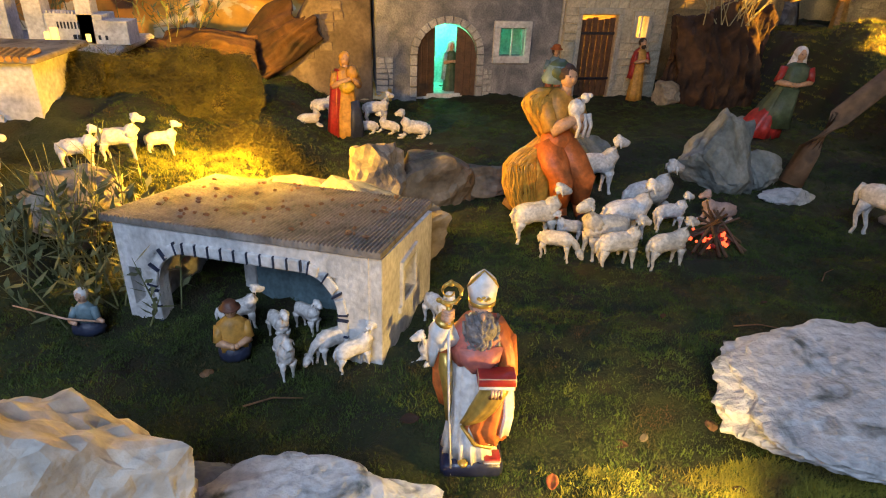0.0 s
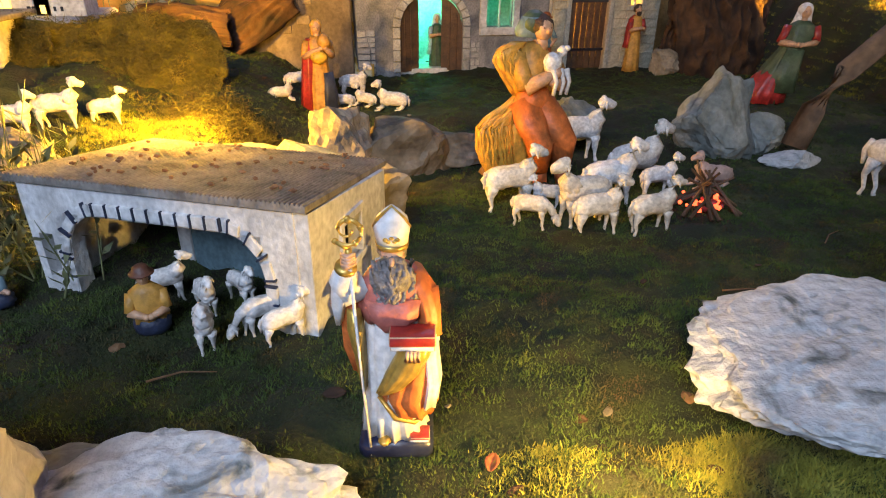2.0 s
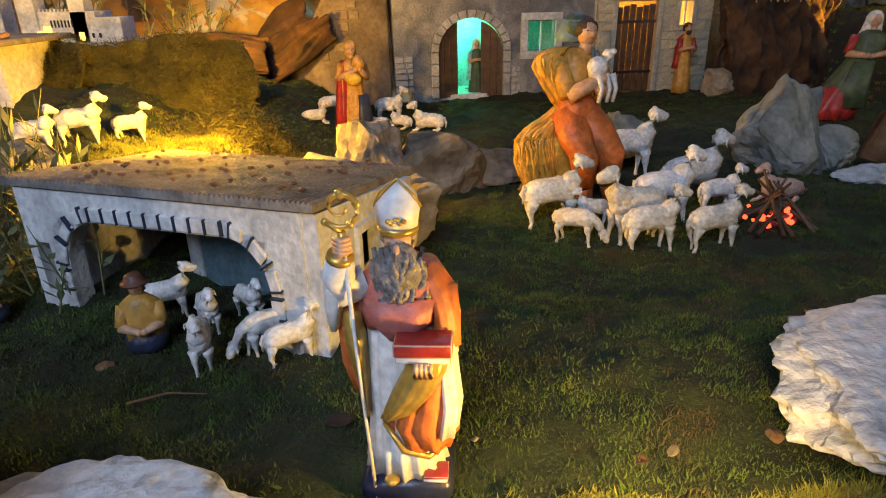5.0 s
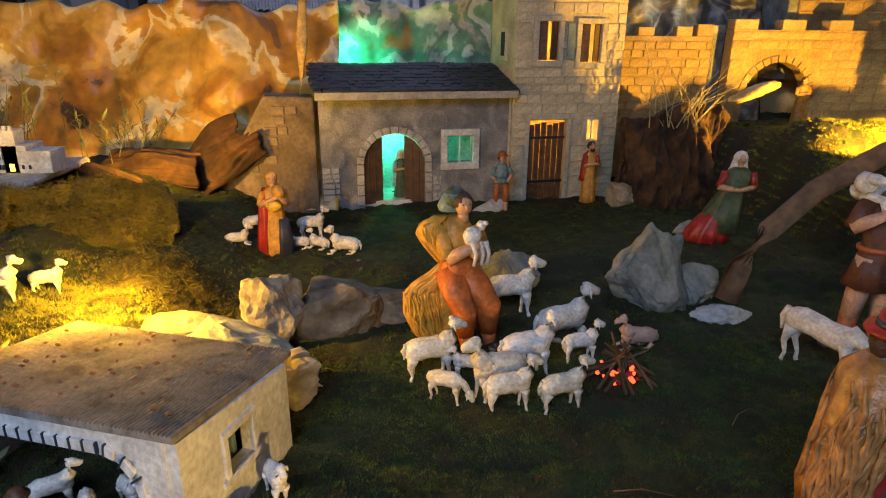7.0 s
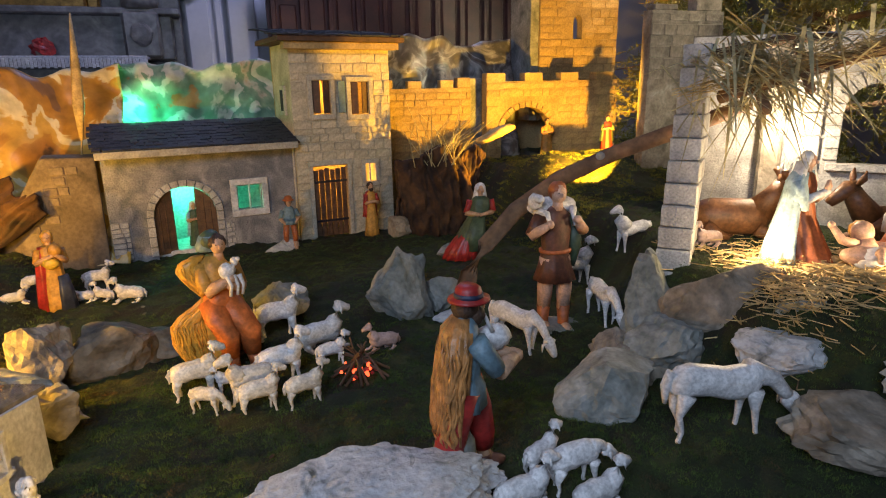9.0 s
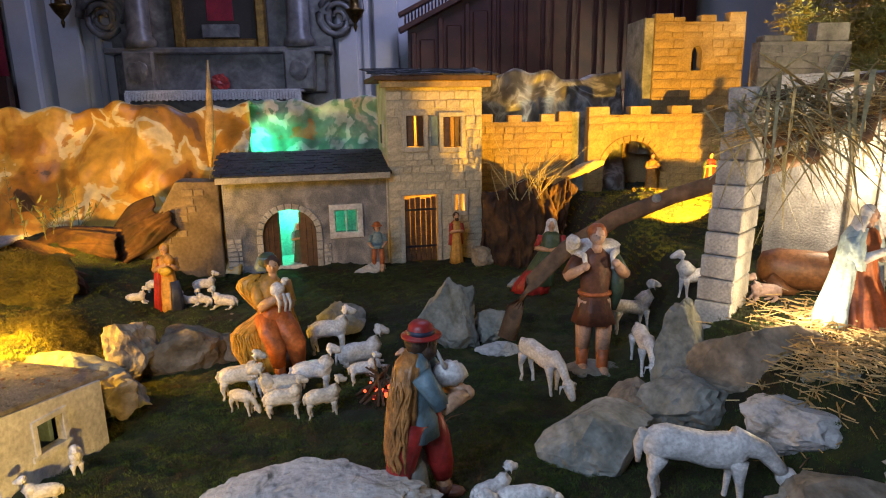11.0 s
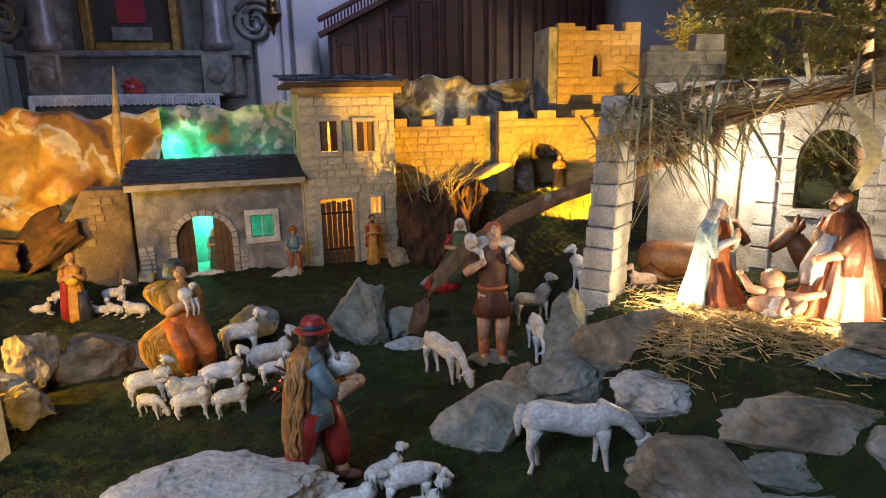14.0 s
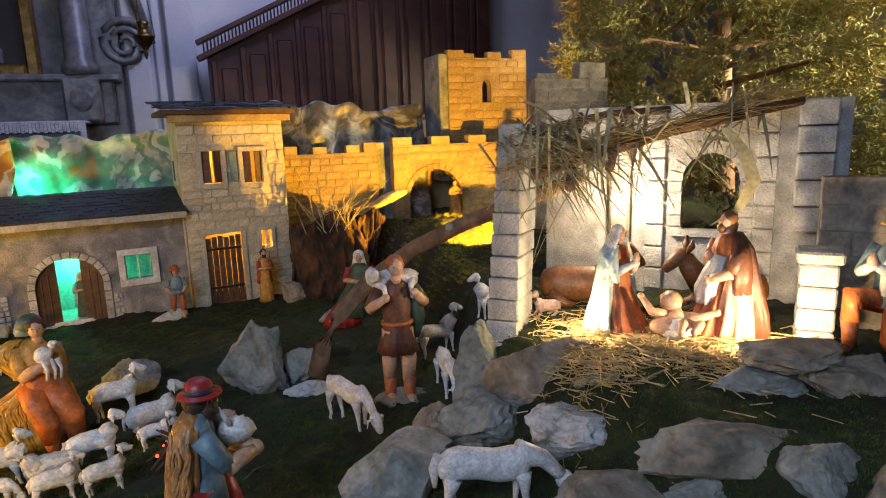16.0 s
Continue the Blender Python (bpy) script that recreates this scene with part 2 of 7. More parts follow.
LINEN = mat("white_linen", (0.65, 0.65, 0.68), 0.8, 0.8, 10, 60, 0.3)
FLOOR = mat("church_floor", (0.16, 0.13, 0.11), 0.5)
BRONZE = mat("bronze", (0.16, 0.10, 0.035), 0.35, 0.5, 20, 90, 0.3, 0.9)
EMBER = glow("ember", (1.0, 0.10, 0.03), 3)
LITWIN = glow("lit_window", (1.0, 0.62, 0.12), 3.0)
BEAM = mat("pale_beam", (0.48, 0.44, 0.36), 0.75, 0.7, 20, 90, 0.3)


# ---- building helpers ----
def ss(a, b, v):
    t = min(max((v - a) / (b - a), 0.0), 1.0)
    return t * t * (3 - 2 * t)


def dip(x, y):
    """The shallow hollow in the middle of the meadow."""
    return -0.045 * ss(1.7, 2.15, y) * ss(3.3, 2.8, y) * ss(-0.75, -0.45, x) * ss(1.75, 1.5, x)


def ground_z(x, y):
    d = (x - 1.75) * 0.957 + (y - 2.2) * 0.29
    k = 0.25 * ss(2.3, 2.8, y)
    z = (0.27 + 0.09 * ss(3.3, 4.3, y)) * ss(-0.35, 0.05, d) * ss(1.62 + k, 1.85 + k, x)
    z += 0.13 * math.exp(-((y - 3.95) / 0.22) ** 2) * ss(1.95, 2.25, x)
    z += dip(x, y)
    return z + 0.13 * ss(-0.45, -0.75, x) * ss(2.2, 2.6, y) + 0.12 * ss(-0.8, -1.15, x) * ss(2.45, 3.0, y)


def made(name, bm, mats, smooth=False):
    me = bpy.data.meshes.new(name)
    bmesh.ops.recalc_face_normals(bm, faces=bm.faces)
    bm.to_mesh(me)
    bm.free()
    for m in mats if isinstance(mats, (list, tuple)) else (mats,):
        me.materials.append(m)
    if smooth:
        me.polygons.foreach_set("use_smooth", [True] * len(me.polygons))
    return me


def thing(name, bm, mats, at=None, label="", category="", group="", kind="", smooth=False):
    ob = new(name, made(name, bm, mats, smooth))
    if at is not None:
        ob.matrix_world = at
    return tagged(ob, label, category, group, kind)


def empty(name, at, label="", category="", group="", kind=""):
    ob = new(name)
    ob.empty_display_size = 0.02
    ob.matrix_world = at
    return tagged(ob, label, category, group, kind)


def part(name, bm, mats, parent, label="", smooth=False, at=None):
    ob = new(name, made(name, bm, mats, smooth))
    ob.parent = parent
    if at is not None:
        ob.matrix_basis = at
    return tagged(ob, label)


def box(bm, x0, x1, y0, y1, z0, z1, mi=0, bev=0.0):
    r = bmesh.ops.create_cube(bm, size=1.0)
    vs = r["verts"]
    for v in vs:
        v.co = Vector(((x0 + x1) / 2 + v.co.x * (x1 - x0), (y0 + y1) / 2 + v.co.y * (y1 - y0), (z0 + z1) / 2 + v.co.z * (z1 - z0)))
    fs = {f for v in vs for f in v.link_faces}
    for f in fs:
        f.material_index = mi
    if bev:
        es = list({e for v in vs for e in v.link_edges})
        bmesh.ops.bevel(bm, geom=es, offset=bev, segments=1, affect="EDGES", profile=0.5)
    return vs


def boxed(x0, x1, y0, y1, z0, z1, bev=0.002):
    bm = bmesh.new()
    box(bm, x0, x1, y0, y1, z0, z1, 0, bev)
    return bm


def tube(bm, pts, radii, mi=0, n=8, flat=1.0):
    """A tapered tube through points, closed at both ends."""
    pts = [Vector(p) for p in pts]
    rings = []
    for i, p in enumerate(pts):
        d = (pts[min(i + 1, len(pts) - 1)] - pts[max(i - 1, 0)]).normalized()
        a = d.cross(Vector((0, 0, 1)) if abs(d.z) < 0.9 else Vector((1, 0, 0))).normalized()
        b = d.cross(a)
        rings.append([bm.verts.new(p + (a * math.cos(k * math.tau / n) + b * math.sin(k * math.tau / n) * flat) * radii[i]) for k in range(n)])
    for r0, r1 in zip(rings, rings[1:]):
        for k in range(n):
            bm.faces.new((r0[k], r0[(k + 1) % n], r1[(k + 1) % n], r1[k])).material_index = mi
    for r in (rings[0], rings[-1]):
        bm.faces.new(r).material_index = mi


def loft(bm, rings, mi=0, n=24, folds=0, deep=0.0, phase=0.0):
    """Rings of (x, y, z, rx, ry); folds run down the sides, deeper towards the first ring."""
    made_rings = []
    for i, (x, y, z, rx, ry) in enumerate(rings):
        w = deep * (1 - i / max(len(rings) - 1, 1))
        row = []
        for k in range(n):
            a = k * math.tau / n
            s = 1 + w * math.sin(folds * a + phase + 0.5 * i) + 0.4 * w * math.sin((folds * 2 + 1) * a + phase)
            row.append(bm.verts.new((x + rx * s * math.cos(a), y + ry * s * math.sin(a), z)))
        made_rings.append(row)
    for r0, r1 in zip(made_rings, made_rings[1:]):
        for k in range(n):
            bm.faces.new((r0[k], r0[(k + 1) % n], r1[(k + 1) % n], r1[k])).material_index = mi
    for r in (made_rings[0], made_rings[-1]):
        bm.faces.new(r).material_index = mi


def ball(bm, at, rx, ry=None, rz=None, mi=0, rough=0.0, seg=14):
    r = bmesh.ops.create_uvsphere(bm, u_segments=seg, v_segments=max(seg * 2 // 3, 6), radius=1.0)
    ry, rz = ry or rx, rz or rx
    for v in r["verts"]:
        k = 1 + rough * noise.noise(v.co * 5 + Vector(at) * 40)
        v.co = Vector((at[0] + v.co.x * rx * k, at[1] + v.co.y * ry * k, at[2] + v.co.z * rz * k))
    for f in {f for v in r["verts"] for f in v.link_faces}:
        f.material_index = mi


# ---- rocks ----
def rock(at, size, rz=0, seed=1, material=None, label="", cuts=20, rough=0.15, tilt=0, name="rock", detail=4, under=0.0, flat=0.0):
    rnd = random.Random(seed)
    bm = bmesh.new()
    bmesh.ops.create_icosphere(bm, subdivisions=detail, radius=1.0)
    planes = []
    for _ in range(cuts):
        n = Vector((rnd.gauss(0, 1), rnd.gauss(0, 1), rnd.gauss(0, 1))).normalized()
        planes.append((n, rnd.uniform(0.50, 0.84)))
    off = Vector((seed * 3.7, seed * 1.3, seed * 2.1))
    for v in bm.verts:
        for n, d in planes:
            k = v.co.dot(n) - d
            if k > 0:
                v.co -= n * k * 0.93
        v.co *= 1 + rough * noise.fractal(v.co * 1.8 + off, 0.8, 2.1, 4) + 0.5 * rough * noise.noise(v.co * 7 + off) + 0.25 * rough * noise.noise(v.co * 19 + off)
        v.co = Vector((v.co.x * size[0] * 0.62, v.co.y * size[1] * 0.62, v.co.z * size[2] * 0.62))
        if v.co.z < 0:
            v.co.x += under * -v.co.z
        elif flat:
            v.co.z *= 1 - flat * v.co.z / (size[2] * 0.62)
    x, y, z = at
    return thing(name, bm, material or GREYROCK, pose(x, y, z + dip(x, y), tilt, 0, rz), label or "rough grey stone lying on the moss", "rock", "rocks of the nativity landscape", smooth=False)


# ---- setting: table of moss and church ----
N_X, N_Y, X0, X1, Y0, Y1 = 400, 330, -3.2, 4.6, -0.2, 5.6
xs, ys = np.linspace(X0, X1, N_X), np.linspace(Y0, Y1, N_Y)
verts = []
for yy in ys:
    for xx in xs:
        p = Vector((xx, yy, 0))
        h = 0.020 * noise.fractal(p * 4.0, 0.9, 2.0, 3) + 0.015 * noise.noise(p * 19) + 0.010 * noise.noise(p * 45)
        verts.append((xx, yy, ground_z(xx, yy) + h - 0.006))
faces = [(j * N_X + i, j * N_X + i + 1, (j + 1) * N_X + i + 1, (j + 1) * N_X + i) for j in range(N_Y - 1) for i in range(N_X - 1)]
me = bpy.data.meshes.new("ground")
me.from_pydata(verts, [], faces)
me.materials.append(MOSS)
me.polygons.foreach_set("use_smooth", [True] * len(me.polygons))
tagged(new("ground", me), "uneven sheet of dark green moss covering the table", "moss ground", "", "structure")


def surface_z(x, y):
    i, j = int((x - X0) / (X1 - X0) * (N_X - 1) + 0.5), int((y - Y0) / (Y1 - Y0) * (N_Y - 1) + 0.5)
    return verts[min(max(j, 0), N_Y - 1) * N_X + min(max(i, 0), N_X - 1)][2]


def tufts(name, count, x0, x1, y0, y1, high, material, seed, keep, label):
    """Short moss shoots in clumps, all one piece of stuff."""
    rnd = random.Random(seed)
    vs, fs = [], []
    while len(fs) < count:
        cx, cy = rnd.uniform(x0, x1), rnd.uniform(y0, y1)
        if noise.noise(Vector((cx * 5, cy * 5, seed))) + rnd.uniform(-0.3, 0.3) < keep:
            continue
        cz = surface_z(cx, cy)
        clump = (0.5 + 0.9 * abs(noise.noise(Vector((cx * 45, cy * 45, seed))))) * (1 + 0.8 * noise.noise(Vector((cx * 14, cy * 14, seed + 3))))
        for _ in range(9):
            bx, by = cx + rnd.gauss(0, 0.006), cy + rnd.gauss(0, 0.006)
            a, h, w = rnd.uniform(0, math.tau), high * clump * rnd.uniform(0.5, 1.2), rnd.uniform(0.0007, 0.0016)
            lx, ly = rnd.gauss(0, 0.7) * h, rnd.gauss(0, 0.7) * h
            c, s, n = math.cos(a) * w, math.sin(a) * w, len(vs)
            vs += [(bx - c, by - s, cz - 0.003), (bx + c, by + s, cz - 0.003), (bx + lx, by + ly, cz + h)]
            fs.append((n, n + 1, n + 2))
    me = bpy.data.meshes.new(name)
    me.from_pydata(vs, [], fs)
    me.materials.append(material)
    return tagged(new(name, me), label, "moss", "", "stuff")


tufts("moss_tufts", 330000, -1.1, 1.2, 1.05, 2.6, 0.0075, TUFT, 3, -0.22, "short feathery shoots of green moss carpeting the ground")
tufts("moss_tufts", 190000, -1.2, 2.6, 2.3, 4.1, 0.010, TUFT, 4, -0.3, "low clumps of dark moss between the figures")
tufts("moss_tufts", 110000, 1.1, 2.7, 0.9, 2.3, 0.010, TUFT, 5, -0.25, "low clumps of dark moss round the stones")


# yellowish moss, its colour raised further to paint in the lamps' pools of light
LITMOSS = bands("lamplit_moss", ((0.3, (0.16, 0.11, 0.03)), (0.45, (0.20, 0.19, 0.025)), (0.6, (0.28, 0.27, 0.03)), (0.75, (0.36, 0.32, 0.06))), 9.0, 0.9, 0.2, 0.6, 160)
tufts("moss_tufts", 50000, -0.16, 0.46, 1.30, 1.54, 0.011, LITMOSS, 6, 0.12, "yellow-green moss shoots at the bishop's feet, coloured brighter for the lamp's pool")
tufts("moss_tufts", 26000, -1.0, -0.45, 2.42, 2.95, 0.016, LITMOSS, 7, 0.05, "yellow-green moss shoots behind the stall, coloured brighter where the lamp falls")


tufts("moss_tufts", 34000, 1.85, 2.95, 3.2, 4.65, 0.02, LITMOSS, 8, 0.0, "moss shoots on the castle slope with the lamp's yellow glow in their colour")


def flat_wall(name, at, w, h, material, thick=0.15, label=""):
    bm = boxed(-w / 2, w / 2, 0, thick, 0, h, 0)
    return thing(name, bm, material, at, label, "wall", "", "structure")


flat_wall("wall_north", pose(1, 9.3, -0.9), 18, 8, WALLPAINT, label="pale plastered church wall in dim light")
flat_wall("wall_south", pose(1, -6.2, -0.9, 0, 0, 180), 18, 8, WALLPAINT, label="pale plastered church wall behind the viewer")
flat_wall("wall_west", pose(-8, 1.5, -0.9, 0, 0, 90), 17, 8, WALLPAINT, label="pale plastered church side wall")
flat_wall("wall_east", pose(10, 1.5, -0.9, 0, 0, -90), 17, 8, WALLPAINT, label="pale plastered church side wall")
thing("floor", boxed(-8, 10, -6.2, 9.3, -1.0, -0.9, 0), FLOOR, None, "dark stone church floor", "floor", "", "structure")
thing("ceiling", boxed(-8, 10, -6.2, 9.3, 7.1, 7.25, 0), WALLPAINT, None, "pale vaulted church ceiling", "ceiling", "", "structure")
tb = empty("display_table", pose(0.7, 2.7, -0.9), "plain wooden platform that carries the nativity landscape", "platform")
part("tabletop", boxed(-3.8, 3.8, -2.85, 2.85, 0.74, 0.79), WOOD, tb)
for a, b, c, d in ((-3.8, 3.8, -2.88, -2.85), (-3.8, 3.8, 2.85, 2.88), (-3.83, -3.8, -2.88, 2.88), (3.8, 3.83, -2.88, 2.88)):
    part("edge_board", boxed(a, b, c, d, 0.70, 0.885), WOOD, tb)
for sx in (-3.6, 3.6):
    for sy in (-2.6, 2.6):
        part("leg", boxed(sx - 0.05, sx + 0.05, sy - 0.05, sy + 0.05, 0.0, 0.74), WOOD, tb)

# ---- sheep ----
def sheep(at, rz, size, how="stand", material=None, label="", woolly=True, slim=1.0, group="sheep of the flock"):
    """One cast figurine. size: from tail to nose in metres; it looks along its own x."""
    bm = bmesh.new()
    lie = how == "lie"
    lift = -0.20 if lie else 0.0
    zb = (0.50 if slim == 1 else 0.47) + lift
    # body
    n, spine = 16, ((-0.44, 0.05), (-0.41, 0.13), (-0.33, 0.175), (-0.2, 0.185), (-0.05, 0.18), (0.1, 0.185), (0.2, 0.165), (0.27, 0.11), (0.3, 0.04))
    if slim < 1:
        spine = ((-0.44, 0.045), (-0.42, 0.10), (-0.36, 0.15), (-0.27, 0.165), (-0.14, 0.155), (0.0, 0.162), (0.12, 0.172), (0.2, 0.15), (0.26, 0.105), (0.3, 0.04))
    rows = []
    for x, r in spine:
        rows.append([bm.verts.new((x, r * 0.82 * slim * math.cos(k * math.tau / n), zb + r * (0.96 if slim == 1 else 0.78) * math.sin(k * math.tau / n) + (0.02 * math.cos(x * 6) if slim == 1 else 0.022 * math.cos(x * 11 + 2.4) - 0.012 * math.cos(x * 5)))) for k in range(n)])
    for a, b in zip(rows, rows[1:]):
        for k in range(n):
            bm.faces.new((a[k], a[(k + 1) % n], b[(k + 1) % n], b[k]))
    bm.faces.new(rows[0]), bm.faces.new(rows[-1])
    if how in ("graze", "browse"):
        drop = 0.0 if how == "graze" else (0.16 if slim == 1 else 0.09)
        reach = 0.075 if slim < 1 and how == "browse" else 0.0
        tube(bm, [(0.16, 0, zb + 0.05), (0.33 + reach * 0.5, 0, zb - 0.02 + drop * 0.5 - reach * 0.5), (0.45 + reach, 0.0, zb - 0.20 + drop - reach)], [0.125 * slim, 0.078 * slim, 0.055 * slim], 0, 10)
        hx, hz, hd = 0.46 + reach, zb - 0.22 + drop - reach, Vector((0.5, 0, -0.86 + drop * 3)).normalized()
    else:
        tube(bm, [(0.13, 0, zb + 0.04), (0.25, 0, zb + 0.19), (0.305, 0, zb + 0.36)], [0.155, 0.128, 0.098], 0, 10)
        hx, hz, hd = 0.315, zb + 0.40, Vector((0.93, 0, -0.36))
    h0 = Vector((hx, 0, hz))
    tube(bm, [h0 - hd * 0.07, h0 - hd * 0.02, h0 + hd * 0.07, h0 + hd * 0.165, h0 + hd * 0.195], [q * (1.08 if slim == 1 else 0.86) for q in (0.05, 0.085, 0.076, 0.052, 0.028)], 0, 10)
    up = Vector((hd.z * -1, 0, hd.x))
    if woolly and how not in ("graze", "browse"):
        ball(bm, tuple(h0 + up * 0.035 - hd * 0.035), 0.06, 0.062, 0.045, 0, 0.3, 10)
    for s in (-1, 1):
        tube(bm, [h0 + up * 0.03 + Vector((0, s * 0.055, 0)), h0 - hd * 0.02 + Vector((0, s * 0.11, -0.02)), h0 - hd * 0.01 + Vector((0, s * 0.13, -0.10))], [0.02, 0.032, 0.010], 0, 6, 0.5)
    # legs
    step = (0.03, -0.04, -0.03, 0.05)
    for (x, y), d in zip(((-0.33, 0.09), (-0.33, -0.09), (0.19, 0.09), (0.19, -0.09)), step):
        y *= slim
        if lie:
            tube(bm, [(x, y * 1.2, 0.16), (x + 0.1, y * 1.4, 0.05), (x + 0.22, y * 1.4, 0.03)], [0.06, 0.04, 0.025], 0, 8)
        else:
            back = -0.03 if x < 0 else 0.0
            tube(bm, [(x, y, 0.40), (x + d * 0.4 + back, y, 0.23), (x + d * 0.7 - back * 0.4, y, 0.10), (x + d, y, 0.025), (x + d + 0.012, y, 0.0)], [q * (1 if slim == 1 else 0.8) for q in (0.085, 0.040, 0.024, 0.026, 0.03)], 0, 8)
    tube(bm, [(-0.42, 0, zb + 0.09), (-0.465, 0, zb - 0.02), (-0.46, 0, zb - 0.16)], [0.04, 0.04, 0.015], 0, 7)
    bmesh.ops.subdivide_edges(bm, edges=bm.edges, cuts=1, use_grid_fill=True)
    bm.normal_update()
    amp = 0.030 if woolly else 0.008
    for v in bm.verts:
        w = amp if v.co.z > 0.22 + lift else amp * 0.25
        v.co += v.normal * w * (noise.noise(v.co * (17 if woolly else 6) + Vector((size * 90, rz, 0))))
        v.co *= size / 0.96
    return thing("sheep_figurine", bm, material or RESIN, pose(at[0], at[1], at[2] if len(at) > 2 else surface_z(at[0], at[1]) - 0.002, 0, 0, rz), label or "small cast sheep in matt white resin standing on moss", "sheep", group, smooth=True)


FL, ST = "sheep round the campfire", "sheep in the open stall"
sheep((0.16, 2.475), 8, 0.175, label="woolly ivory sheep standing with raised head beside the others", material=RESINWARM, group=FL)
sheep((0.31, 2.36), 196, 0.18, label="large woolly white sheep turning its face to the path", material=RESINWARM, group=FL)
sheep((0.425, 2.455), 10, 0.185, label="woolly white sheep with raised head", group=FL)
sheep((0.45, 2.82), 4, 0.20, label="white sheep standing beside the shepherd in fleece", group=FL)
sheep((0.585, 2.665), 14, 0.215, "lie", label="white sheep resting behind the campfire", group=FL)
sheep((0.60, 2.53), 5, 0.125, label="small white lamb near the fire", group=FL)
sheep((0.245, 2.46), 180, 0.10, label="tiny lamb half hidden among sheep", group=FL)
sheep((0.19, 2.355), -28, 0.12, "graze", RESINWARM, "small ivory lamb grazing with lowered head", group=FL)
sheep((0.345, 2.30), 8, 0.15, material=RESINWARM, label="ivory lamb with curly fleece standing in front", group=FL)
sheep((0.478, 2.285), 10, 0.145, material=RESINWARM, label="ivory lamb with curly fleece stepping towards the fire", group=FL)
sheep((0.79, 2.60), 182, 0.14, "lie", PINKRESIN, "pinkish lamb lying behind the campfire", group=FL)
for (x, y, r, s, h) in ((-0.492, 1.83, -72, 0.10, "stand"), (-0.517, 1.94, -60, 0.09, "stand"), (-0.463, 1.99, -48, 0.09, "stand"), (-0.412, 1.875, 215, 0.10, "graze"), (-0.361, 1.845, 30, 0.095, "stand"), (-0.604, 2.0, 20, 0.10, "stand")):
    sheep((x, y), r, s, h, label="small white sheep in the shade of the stall", group=ST)
sheep((-0.185, 1.99), -62, 0.105, label="small white lamb outside the stall wall", group=ST)
sheep((-0.205, 1.845), 195, 0.105, "lie", label="small white sheep lying outside the stall wall", group=ST)
for (x, y, s) in ((-1.02, 2.62, 0.13), (-0.935, 2.70, 0.105), (-1.12, 2.585, 0.12), (-1.33, 2.5, 0.14)):
    sheep((x, y), 8, s, label="white sheep in strong yellow lamplight", group="sheep by the white house")
for (x, y, r, s, h) in ((-0.575, 3.42, 10, 0.11, "lie"), (-0.295, 3.62, 5, 0.14, "stand"), (-0.257, 3.44, 150, 0.11, "lie"), (-0.15, 3.40, 170, 0.15, "lie"), (-0.53, 3.58, 15, 0.12, "stand"), (-0.35, 3.5, 190, 0.11, "lie")):
    sheep((x, y), r, s, h, label="small pale sheep resting near the house", group="sheep by the house")
GZ = "large sheep near the stable"
sheep((1.255, 2.40), -64, 0.275, "graze", label="slim smooth white sheep grazing with its nose in the moss", woolly=False, slim=0.8, group=GZ)
sheep((1.78, 2.87), 8, 0.24, "stand", label="slim smooth white sheep looking aside", woolly=False, slim=0.85, group=GZ)
sheep((1.655, 2.46), -98, 0.25, "browse", label="slim white sheep facing forwards beside the rocks", woolly=False, slim=0.85, group=GZ)
sheep((2.0, 2.78), 180, 0.22, label="pale sheep behind the stable pillar", woolly=False, slim=0.85, group=GZ)
sheep((1.475, 1.655), -14, 0.335, "browse", label="large smooth white sheep stretching its neck over the stones", woolly=False, slim=0.85, group=GZ)
for (x, y, r, s, h) in ((0.95, 1.665, 20, 0.125, "stand"), (0.86, 1.575, 2, 0.16, "lie"), (1.01, 1.605, 4, 0.165, "browse"), (1.02, 1.525, 5, 0.15, "lie")):
    sheep((x, y), r, s, h, label="white woolly lamb by the shepherd in the red hat", group="lambs by the piper")
# pink resin here paints in the dim light that the stable lamp would wash out
sheep((2.04, 2.36), 175, 0.13, "lie", PINKRESIN, label="brownish lamb on straw beside the pillar, its dimness put into the colour")


# ---- painted statues: each one plain mesh ----
MATS = [SKIN, HAIR, WHITE, RED, WINE, ORANGE, GOLD, BLACK, FLEECE, OCHRE, RUST, BROWN, GREEN, BLUE, NAVY, GREYHAIR, BLUEGREY, PALESKIN, RESIN, GREYROCK, BARK, YELLOW, OXHIDE, BROWNFLEECE, NAVYBASE]
I = {m.name: i for i, m in enumerate(MATS)}
iSK, iHA, iWH, iRE, iWI, iOR, iGO, iBK, iFL, iOC, iRU, iBR, iGR, iBL, iNA, iGH, iBG, iPS, iRS, iST, iBA, iYE, iOX, iBF, iNB = range(len(MATS))


